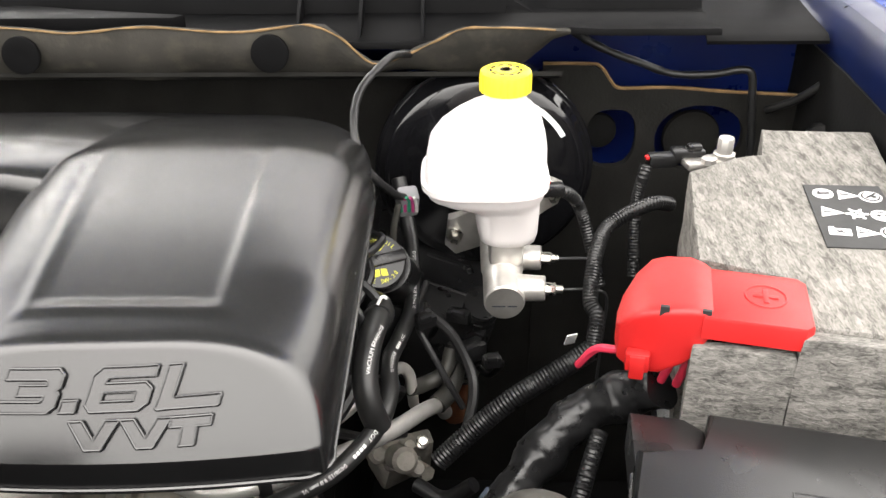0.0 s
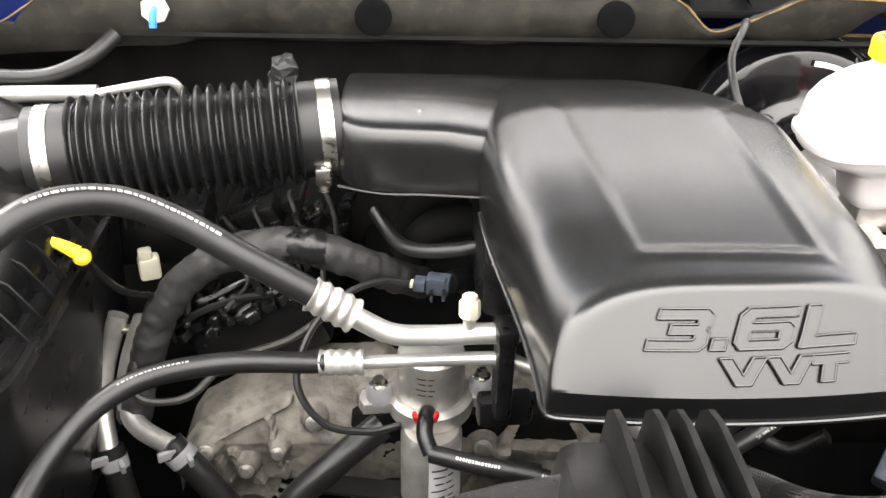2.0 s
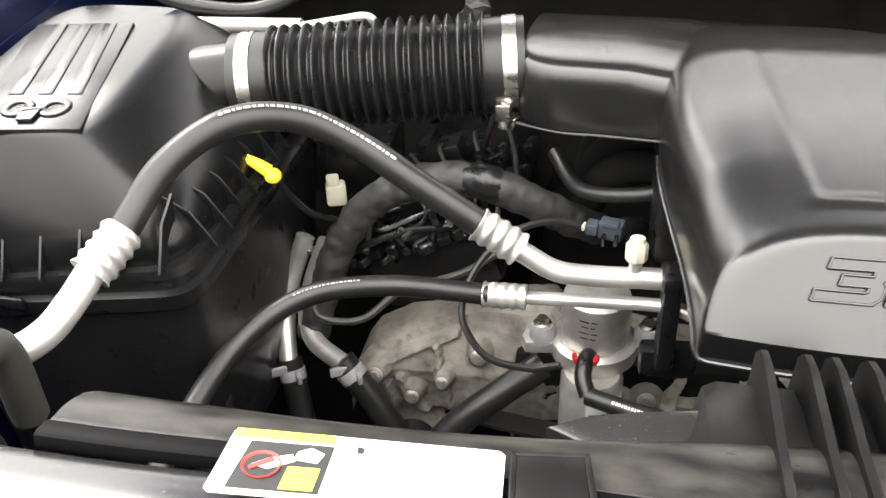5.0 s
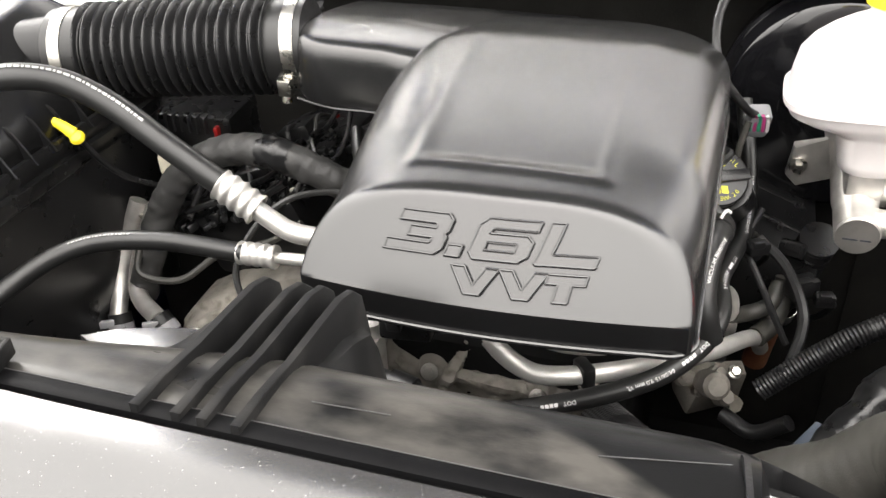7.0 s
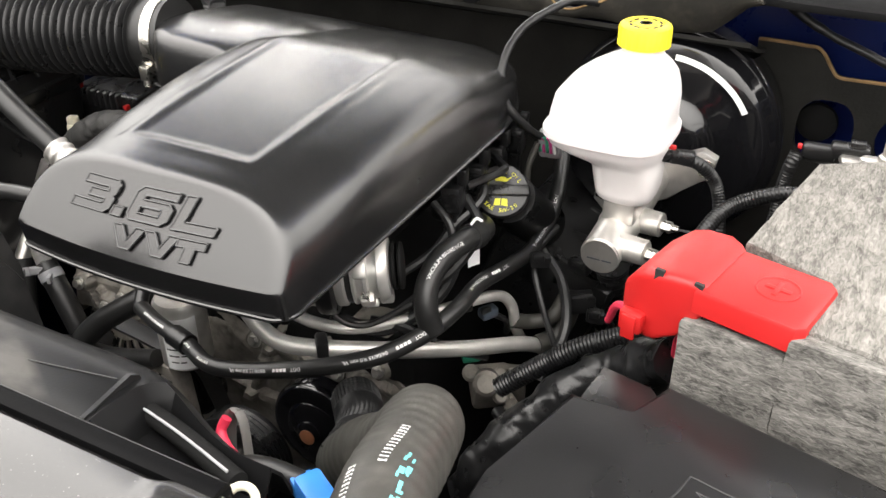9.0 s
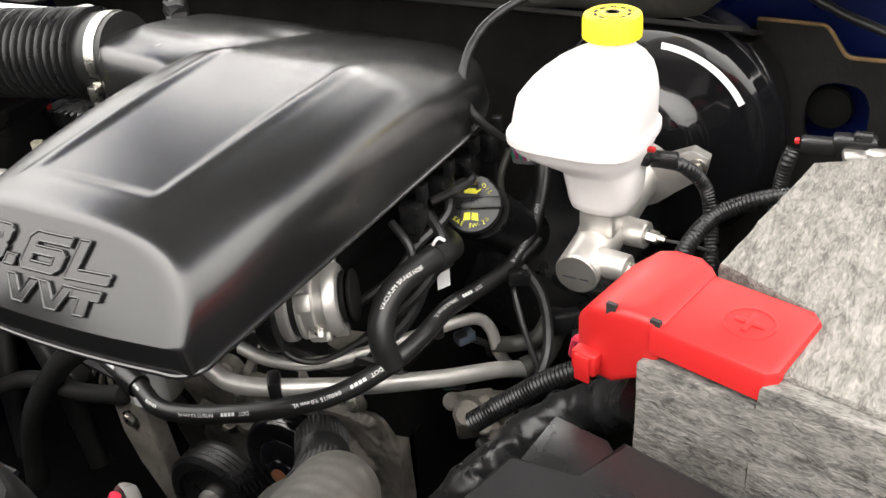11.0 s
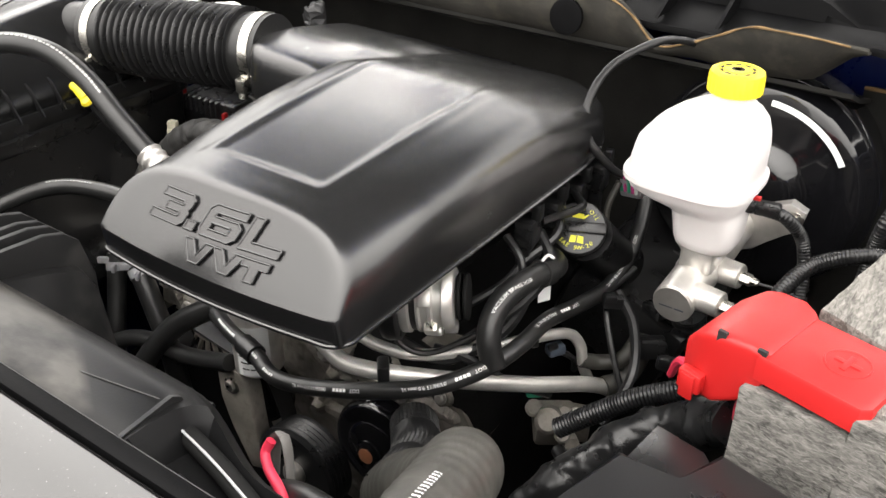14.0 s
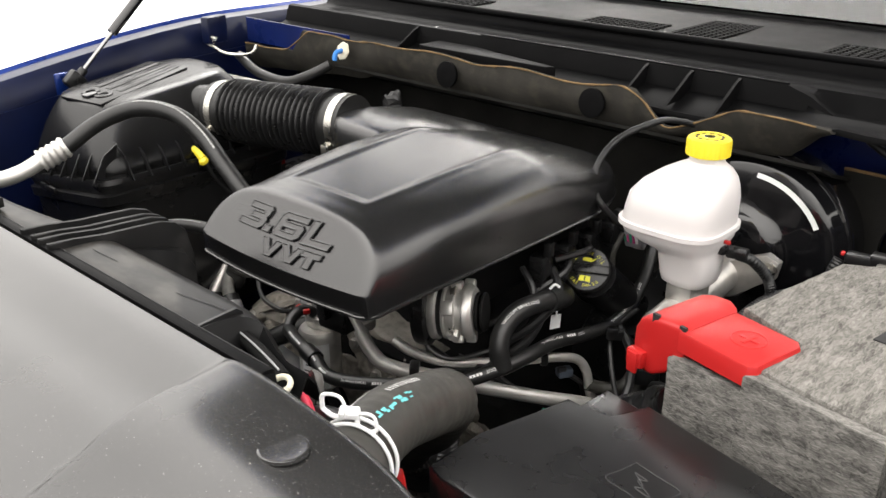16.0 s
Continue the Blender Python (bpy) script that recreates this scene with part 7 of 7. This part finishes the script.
# ---- accessory drive ----
def pulley(at, way, r, w, label, hub, grooves=0, material=None):
    ob = thing("pulley", at, label, "pulley", "belt pulleys")
    prof = [(0.01, 0)]
    if grooves:
        prof += [(r * 0.7, 0.0), (r * 0.74, 0.004), (r * 0.92, 0.004), (r, 0.0)]
        for k in range(grooves):
            h0 = 0.001 + w * k / grooves
            prof += [(r, -h0), (r * 0.955, -h0 - w / grooves * 0.5)]
        prof += [(r, -w), (r * 0.5, -w)]
    else:
        prof += [(r * 0.25, 0.004), (r * 0.55, 0.0), (r * 0.62, -0.004), (r * 0.86, -0.004), (r * 0.95, -0.007), (r, -0.012), (r, -w), (r * 0.5, -w)]
    part("wheel", lathe(prof, along(at, way), 56), material or ENAMEL, ob)
    if hub == "rust":
        part("hub_bolt", join(lathe([(0.017, -0.002), (0.017, 0.006), (0.013, 0.009)], along(at, way), 26)), ENAMEL, ob)
        part("bolt_end", lathe([(0.0095, 0.008), (0.0095, 0.0105), (0.008, 0.0112)], along(at, way), 20), RUST, ob, "rusty copper-brown bolt end")
    else:
        part("hub_bolt", lathe([(0.016, 0), (0.016, 0.006), (0.010, 0.012), (0.004, 0.013)], along(at, way), 24), ALU, ob, "bare metal hub")
    return ob


pulley((-0.212, 0.612, 0.762), (0.02, -1, 0.05), 0.058, 0.03, "glossy black water pump pulley with rusty bolt", "rust")
pulley((-0.325, 0.60, 0.675), (0.02, -1, 0.05), 0.062, 0.032, "black ribbed belt pulley on the engine front", "alu", grooves=5, material=PLASTIC)
pulley((-0.425, 0.63, 0.73), (0.02, -1, 0.05), 0.048, 0.03, "black idler pulley on the tensioner", "alu")
tn = thing("belt_tensioner", (-0.40, 0.6, 0.70), "bare cast aluminium belt tensioner arm", "belt tensioner")
part("arm", prism([(-0.03, 0.05), (-0.012, 0.066), (0.012, 0.064), (0.024, 0.045), (0.028, -0.02), (0.04, -0.08), (0.01, -0.09), (-0.014, -0.03), (-0.03, 0.01)], 0, 0.022, pose(-0.418, 0.622, 0.725, 90), 0.005), GRIMY, tn)
bolt((-0.422, 0.60, 0.765), (0, -1, 0.1), 0.008, ZINC, tn)
belt = thing("drive_belt", (-0.35, 0.62, 0.72), "black rubber drive belt around the pulleys", "drive belt")
lp = [(-0.52, 0.632, 0.80), (-0.45, 0.632, 0.79), (-0.39, 0.632, 0.782), (-0.37, 0.632, 0.75), (-0.36, 0.632, 0.70), (-0.375, 0.632, 0.62)]
brow = [[Vector((x, y + dy, z)) for dy in (-0.012, 0.012)] for x, y, z in np.array(curve_points(lp, 40)[0])]
part("band", sheet(brow, 0.004, (0, 0, 1)), RUBBER, belt)
al = thing("alternator", (-0.585, 0.72, 0.70), "slotted cast aluminium alternator behind the belt", "alternator")
# The black body paints in the shade between the fins.
part("body", lathe([(0.022, 0.004), (0.03, 0.002), (0.055, 0), (0.06, -0.006), (0.06, -0.07), (0.05, -0.09)], along((-0.585, 0.705, 0.735), (0.05, -1, 0.35)), 40), FLAT_BLACK, al)
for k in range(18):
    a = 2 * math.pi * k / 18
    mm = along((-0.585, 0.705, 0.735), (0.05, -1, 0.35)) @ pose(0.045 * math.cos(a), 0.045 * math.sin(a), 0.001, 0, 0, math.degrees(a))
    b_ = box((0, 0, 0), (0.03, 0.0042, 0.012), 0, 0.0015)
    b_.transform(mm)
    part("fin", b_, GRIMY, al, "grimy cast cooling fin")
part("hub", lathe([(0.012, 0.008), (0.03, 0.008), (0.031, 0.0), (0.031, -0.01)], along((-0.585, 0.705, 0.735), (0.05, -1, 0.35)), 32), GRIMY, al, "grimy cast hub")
part("outer_ring", lathe([(0.058, -0.01), (0.058, 0.004), (0.062, 0.006), (0.064, 0.002), (0.064, -0.03)], along((-0.585, 0.705, 0.735), (0.05, -1, 0.35)), 40), FLAT_BLACK, al, "dark outer ring")
part("pulley_wheel", lathe([(0.01, 0.03), (0.026, 0.03), (0.028, 0.026), (0.028, 0.004), (0.02, 0.0)], along((-0.58, 0.655, 0.73), (0.05, -1, 0.2)), 30), PLASTIC, al)

# ---- throttle body and sensors under the cover ----
tbd = thing("throttle_body", (-0.12, 0.63, 0.95), "bright cast aluminium throttle body with dark gasket ring", "throttle body")
ta = Vector((0.88, 0.46, 0.08)).normalized()
tm = along((-0.148, 0.598, 1.006), ta) @ Matrix.Diagonal((0.86, 0.86, 0.62, 1))
part("gasket_ring", lathe([(0.02, -0.03), (0.046, -0.028), (0.048, -0.02), (0.048, -0.004), (0.044, 0.0)], tm, 44), PLASTIC, tbd, "black inlet ring")
part("bore", lathe([(0.038, -0.001), (0.0395, 0.002), (0.0395, 0.013), (0.037, 0.016), (0.034, 0.017)], tm, 48), BRIGHT, tbd, "machined bright bore ring")
part("inner_ring", lathe([(0.036, 0.016), (0.037, 0.02), (0.037, 0.024), (0.034, 0.026)], tm, 44), RUBBER, tbd)
part("housing", lathe([(0.034, 0.024), (0.0385, 0.026), (0.0385, 0.03), (0.0345, 0.032), (0.034, 0.042), (0.038, 0.044), (0.038, 0.049), (0.034, 0.051), (0.0335, 0.063), (0.0375, 0.065), (0.037, 0.072), (0.032, 0.08), (0.02, 0.082)], tm, 40), BRIGHT, tbd, "bare cast housing")
for a, r, w, h, d in ((-70, 0.034, 0.018, 0.016, 0.036), (-20, 0.036, 0.014, 0.012, 0.045), (30, 0.036, 0.02, 0.014, 0.040), (85, 0.036, 0.016, 0.012, 0.048), (150, 0.036, 0.02, 0.014, 0.04), (215, 0.036, 0.016, 0.014, 0.046), (-45, 0.036, 0.012, 0.018, 0.062), (0, 0.037, 0.01, 0.014, 0.068), (-95, 0.036, 0.014, 0.016, 0.07), (55, 0.036, 0.011, 0.016, 0.066), (-120, 0.037, 0.012, 0.012, 0.05)):
    c_ = box((0, 0, 0), (h, w, 0.022), 0, 0.004)
    c_.transform(tm @ pose(r * math.cos(radians(a)), r * math.sin(radians(a)), d, 0, 0, a))
    part("lug", c_, BRIGHT, tbd, "cast lug")
for k in range(2):
    part("boot_ring", lathe([(0.016, 0.083 + 0.010 * k), (0.0255, 0.084 + 0.010 * k), (0.0265, 0.087 + 0.010 * k), (0.0255, 0.090 + 0.010 * k), (0.016, 0.091 + 0.010 * k)], tm, 32), FLAT_BLACK, tbd, "black ribbed rubber boot")
for a in (20, 110, 200, 290):
    p = tm @ Vector((0.036 * math.cos(radians(a)), 0.036 * math.sin(radians(a)), 0.05))
    bolt(p, -ta, 0.0042, ZINC, tbd, 0.006)
part("wire", tube([(-0.15, 0.585, 0.985), (-0.14, 0.58, 0.965), (-0.12, 0.6, 0.95), (-0.1, 0.65, 0.95)], 0.003, n=20, seg=8), RUBBER, tbd)
part("terminal", box((-0.152, 0.583, 0.99), (0.012, 0.006, 0.014), 20, 0.001), CREAM, tbd, "pale wire terminal")
for k in range(4):
    y = 0.72 + 0.05 * k
    c_ = thing("injector_plug", (-0.085, y, 1.0), "black injector plug and bracket under the cover", "wire connector", "injector plugs")
    part("plug", join(box((-0.088, y, 1.04), (0.02, 0.026, 0.03), 10, 0.003), box((-0.08, y + 0.004, 1.062), (0.01, 0.012, 0.018), 10, 0.002)), PLASTIC, c_)
    part("stem", box((-0.09, y, 1.0), (0.014, 0.016, 0.07), 10, 0.002), PLASTIC, c_)
for pts, r in (([(-0.10, 0.70, 1.04), (-0.075, 0.69, 1.02), (-0.078, 0.68, 0.985), (-0.10, 0.67, 0.96)], 0.004), ([(-0.09, 0.78, 1.05), (-0.07, 0.75, 1.03), (-0.085, 0.715, 1.01), (-0.10, 0.69, 0.985), (-0.14, 0.65, 0.955)], 0.0048), ([(-0.10, 0.82, 1.05), (-0.075, 0.80, 1.045), (-0.06, 0.775, 1.05), (-0.085, 0.745, 1.04)], 0.0042), ([(-0.13, 0.62, 0.94), (-0.10, 0.635, 0.93), (-0.07, 0.66, 0.90), (-0.04, 0.70, 0.87)], 0.005), ([(-0.02, 0.80, 0.95), (0.01, 0.78, 0.93), (0.03, 0.74, 0.90), (0.02, 0.70, 0.86)], 0.0055), ([(-0.085, 0.74, 1.03), (-0.06, 0.72, 1.01), (-0.07, 0.69, 0.98), (-0.10, 0.66, 0.95), (-0.13, 0.64, 0.92)], 0.0055), ([(-0.16, 0.60, 0.95), (-0.12, 0.62, 0.93), (-0.09, 0.66, 0.94), (-0.08, 0.70, 0.96), (-0.09, 0.75, 1.0)], 0.006), ([(-0.02, 0.84, 0.96), (-0.03, 0.80, 0.94), (-0.01, 0.77, 0.91), (0.02, 0.75, 0.86)], 0.0035)):
    hose("engine_wire", pts, r, CLOTH, "black taped engine wire", "wire", n=40, group="engine wires", seg=8)
sv = thing("solenoid_valve", (-0.06, 0.72, 0.78), "grimy aluminium solenoid valve with green plug", "solenoid valve")
part("body", join(box((-0.055, 0.745, 0.79), (0.045, 0.04, 0.04), 35, 0.006, 20), lathe([(0.014, 0), (0.014, 0.03), (0.01, 0.034)], along((-0.05, 0.725, 0.815), (0.3, -0.7, 0.5)), 20), lathe([(0.009, 0), (0.009, 0.02)], along((-0.03, 0.735, 0.79), (0.5, -0.6, 0.2)), 6)), GRIMY, sv)
part("plug", box((-0.078, 0.742, 0.826), (0.022, 0.010, 0.012), 40, 0.003), GREEN, sv, "green connector")
for dx, dy, dz, r, h in ((-0.02, -0.01, 0.018, 0.010, 0.014), (0.012, 0.0, 0.022, 0.008, 0.012), (0.02, -0.016, 0.004, 0.009, 0.018), (-0.004, -0.022, 0.012, 0.006, 0.012)):
    part("port", lathe([(r, 0), (r, h), (r * 0.7, h + 0.002), (r * 0.7, h + 0.006)], along((-0.055 + dx, 0.745 + dy, 0.79 + dz), (0.3, -0.6, 0.6)), 14), GRIMY, sv, "cast port")
part("bracket", box((-0.03, 0.75, 0.80), (0.03, 0.02, 0.05), 20, 0.004, 15), GRIMY, sv, "grimy cast bracket")
bolt((-0.05, 0.722, 0.812), (0.2, -0.7, 0.6), 0.005, ZINC, sv)
bolt((-0.024, 0.735, 0.826), (0.2, -0.5, 0.8), 0.005, ZINC, sv)
part("cable", tube([(-0.03, 0.71, 0.79), (0.0, 0.69, 0.79), (0.03, 0.68, 0.82)], 0.008, n=14), CLOTH, sv)
tg = thing("wire_pigtail", (-0.066, 0.345, 1.0), "grey looped sleeve with a red wire", "wire pigtail")
part("sleeve", tube([(-0.066, 0.345, 1.03), (-0.064, 0.348, 1.055), (-0.058, 0.350, 1.068), (-0.051, 0.348, 1.062), (-0.047, 0.344, 1.03)], 0.0052, n=24, seg=10, flat=0.35), CAP_GREY, tg, "grey flattened sleeve")
part("wire", tube([(-0.060, 0.343, 1.066), (-0.062, 0.338, 1.058), (-0.052, 0.331, 1.054), (-0.035, 0.323, 1.054), (-0.022, 0.318, 1.04)], 0.0036, n=20, seg=10), RED_WIRE, tg, "red wire")
part("stem", tube([(-0.052, 0.34, 1.02), (-0.05, 0.34, 0.95), (-0.03, 0.33, 0.9)], 0.006, n=10), PLASTIC, tg)
bc = thing("blue_plug", (0.03, 0.315, 1.03), "bright blue plastic plug beside the radiator hose", "wire connector")
part("plug", join(box((0.028, 0.318, 1.06), (0.031, 0.018, 0.018), -30, 0.003), box((0.013, 0.325, 1.056), (0.012, 0.015, 0.013), -30, 0.002)), BLUE_PLUG, bc)
part("cable", tube([(0.012, 0.326, 1.056), (-0.02, 0.33, 1.05), (-0.05, 0.335, 1.03), (-0.07, 0.34, 0.98)], 0.008, n=20), RUBBER, bc, "black cable")

rp = thing("red_plug", (0.095, 0.30, 1.04), "small red wiring plug with a blue tab under the radiator hose", "wire connector")
part("body", join(box((0.094, 0.30, 1.053), (0.028, 0.014, 0.012), -38, 0.002, 10), box((0.106, 0.291, 1.049), (0.012, 0.017, 0.015), -38, 0.002, 10)), RED, rp)
part("tab", box((0.084, 0.301, 1.066), (0.012, 0.008, 0.009), -38, 0.001), BLUE_PLUG, rp, "blue tab")
part("lead", tube([(0.11, 0.288, 1.048), (0.125, 0.278, 1.03), (0.12, 0.28, 0.96)], 0.004, n=12, seg=8), RUBBER, rp)

# ---- parts at the right wing: lamp bracket ----
br = thing("headlamp_bracket", (0.45, 0.53, 1.1), "grey-black ribbed plastic headlamp bracket on the fender", "headlamp bracket")
bmx = pose(0.409, 0.482, 1.128, 0, 0, -11)
for outline_ in ([(0, 0), (0.1, -0.026), (0.1, -0.0225), (0.003, 0.0035)], [(-0.001, 0.003), (0.0025, 0.003), (0.0025, 0.104), (-0.001, 0.104)], [(0.0025, 0.1005), (0.1, 0.096), (0.1, 0.0995), (0.0025, 0.104)]):
    part("frame_wall", prism(outline_, 0.004, 0.019, bmx, 0.0008), BRACKET, br)
part("floor", prism([(0.001, 0.002), (0.1, -0.022), (0.1, 0.098), (0.001, 0.102)], 0.003, 0.0065, bmx, 0.001), BRACKET, br)
RC = (0.021, 0.062)
for ex, ey in ((0.0025, 0.05), (0.004, 0.098), (0.034, 0.098), (0.07, 0.085), (0.07, 0.05), (0.045, -0.006), (0.008, 0.006)):
    dx, dy = ex - RC[0], ey - RC[1]
    ln = math.hypot(dx, dy)
    ux, uy = dx / ln, dy / ln
    q0, w_ = (RC[0] + ux * 0.0125, RC[1] + uy * 0.0125), 0.0009
    part("rib", prism([(q0[0] + uy * w_, q0[1] - ux * w_), (ex + uy * w_, ey - ux * w_), (ex - uy * w_, ey + ux * w_), (q0[0] - uy * w_, q0[1] + ux * w_)], 0.006, 0.0165, bmx), BRACKET, br, smooth=False)
part("boss", lathe([(0.0135, 0.006), (0.0135, 0.019), (0.0115, 0.019), (0.0115, 0.009), (0.005, 0.009)], bmx @ pose(RC[0], RC[1], 0), 32), BRACKET, br)
bolt(bmx @ Vector((RC[0], RC[1], 0.009)), (0, 0, 1), 0.0045, ZINC, br)
part("lug", prism([(-0.012, 0.012), (-0.001, 0.01), (-0.001, 0.03), (-0.010, 0.028)], -0.004, 0.009, bmx, 0.002), BRACKET, br, "small mounting lug")
hl = [[(0.412 + 0.07 * f - 0.012 * g2, 0.476 - 0.014 * f - 0.3 * g2, 1.122 - 0.012 * (1 - f) ** 2 - 0.05 * g2 * g2 + 0.006 * f) for f in np.linspace(0, 1, 10)] for g2 in np.linspace(0, 1, 12)]
solo("fender_nose", sheet(hl, 0.004, (0, 0, -1)), PAINT, (0.45, 0.4, 1.1), "bright blue painted fender nose ahead of the bracket", "car fender")
solo("apron_shelf", box((0.41, 0.64, 1.03), (0.05, 0.20, 0.006), -10, 0.002), FLAT_BLACK, (0.4, 0.64, 1.0), "dark sheet metal shelf beside the battery", "bracket", kind="structure")
hn = thing("horn_boot", (0.44, 1.0, 0.95), "black rubber boot beside the firewall", "rubber boot")
part("boot", lathe([(0.045, 0), (0.05, 0.02), (0.05, 0.05), (0.04, 0.07), (0.02, 0.075)], along((0.5, 1.02, 1.03), (-0.75, -0.5, 0.1)), 36), RUBBER, hn)
hose("ground_cable", [(0.46, 1.05, 1.2), (0.468, 1.04, 1.17), (0.455, 1.03, 1.13), (0.43, 1.05, 1.09), (0.4, 1.08, 1.06)], 0.005, RUBBER, "black cable curving down by the hood hinge", "cable", n=40, seg=10)
# far side: strip, connectors, bracket by the cowl
solo("fender_brace", tube([(-1.02, 0.9, 1.1), (-0.86, 0.9, 1.103), (-0.75, 0.9, 1.106)], 0.009, n=12), BRIGHT, (-0.9, 0.9, 1.09), "bright aluminium pipe along the firewall", "pipe")
hose("vapour_line", [(-0.75, 0.9, 1.106), (-0.70, 0.90, 1.116), (-0.67, 0.90, 1.12), (-0.66, 0.91, 1.10)], 0.005, BRIGHT, "thin bright metal vapour line", "pipe", n=24)
hose("breather_hose", [(-0.97, 0.93, 1.14), (-0.9, 0.92, 1.12), (-0.82, 0.92, 1.115), (-0.77, 0.93, 1.13), (-0.74, 0.96, 1.15)], 0.009, RUBBER, "black rubber breather hose by the firewall", "hose", n=40)
bw = thing("hinge_spring", (-0.98, 0.93, 1.14), "bent steel spring wire at the hood hinge", "hinge spring")
part("wire", tube([(-1.0, 0.88, 1.17), (-0.985, 0.90, 1.15), (-0.96, 0.915, 1.145), (-0.93, 0.93, 1.15), (-0.925, 0.94, 1.165)], 0.003, n=40, seg=8), ZINC, bw)
part("coil", tube([(-1.0, 0.885, 1.165), (-0.99, 0.89, 1.18)], 0.008, n=30, wave=ridged(0.0035, 0.15), seg=12), ZINC, bw)
part("bracket", box((-1.0, 0.9, 1.19), (0.02, 0.05, 0.05), 10, 0.004), PAINT_DARK, bw)
foil = thing("foil_tape", (-0.555, 0.935, 1.11), "crumpled dark grey foil tape behind the intake hose", "foil tape")
fb_ = box((-0.555, 0.935, 1.118), (0.03, 0.018, 0.028), 12, 0.004)
bmesh.ops.subdivide_edges(fb_, edges=fb_.edges[:], cuts=2, use_grid_fill=True)
for v in fb_.verts:
    v.co += noise.noise_vector(v.co * 70) * 0.009
part("foil", fb_, BRACKET, foil, smooth=False)

solo("paper_tag", box((0.13, 0.769, 0.936), (0.012, 0.002, 0.016), 20, 0.0006, 20), WHITE, (0.13, 0.769, 0.928), "small white paper tag on the cable loom", "tag")
wf = thing("paper_flag", (-0.07, 0.735, 0.95), "small white paper flag tied to the vacuum hose", "tag")
part("flag", prism([(-0.006, -0.011), (0.006, -0.006), (0.005, 0.011), (-0.007, 0.007)], 0, 0.0006, along((-0.072, 0.735, 0.964), (0.3, -0.75, 0.5))), WHITE, wf, smooth=False)
part("tie", tube([(-0.077, 0.745, 0.98), (-0.075, 0.74, 0.975), (-0.073, 0.737, 0.97)], 0.0012, n=6, seg=6), WHITE, wf)
for k, (p, sz, rz, m_) in enumerate((((-0.02, 0.79, 0.945), (0.022, 0.016, 0.014), 30, PLASTIC), ((0.015, 0.82, 0.93), (0.026, 0.014, 0.014), -20, PLASTIC), ((0.028, 0.79, 0.905), (0.03, 0.02, 0.02), 35, PLASTIC), ((-0.055, 0.735, 0.90), (0.02, 0.014, 0.012), 60, SLATE), ((0.05, 0.78, 0.90), (0.02, 0.014, 0.014), 10, PLASTIC))):
    c_ = thing("harness_plug", p, "small dark wiring plug among the hoses", "wire connector", "harness plugs")
    q = Vector(p)
    part("body", box(q, sz, rz, 0.003), m_, c_)
    part("cap", box(q + Vector((0, -0.006, 0.006)), (sz[0] * 0.6, sz[1] * 0.5, sz[2] * 0.6), rz, 0.002), PLASTIC, c_)
    part("lead", tube([q, q + Vector((0.012, 0.02, -0.02)), q + Vector((0.0, 0.05, -0.06)), q + Vector((-0.01, 0.09, -0.08))], 0.0035, n=16, seg=8), CLOTH, c_)
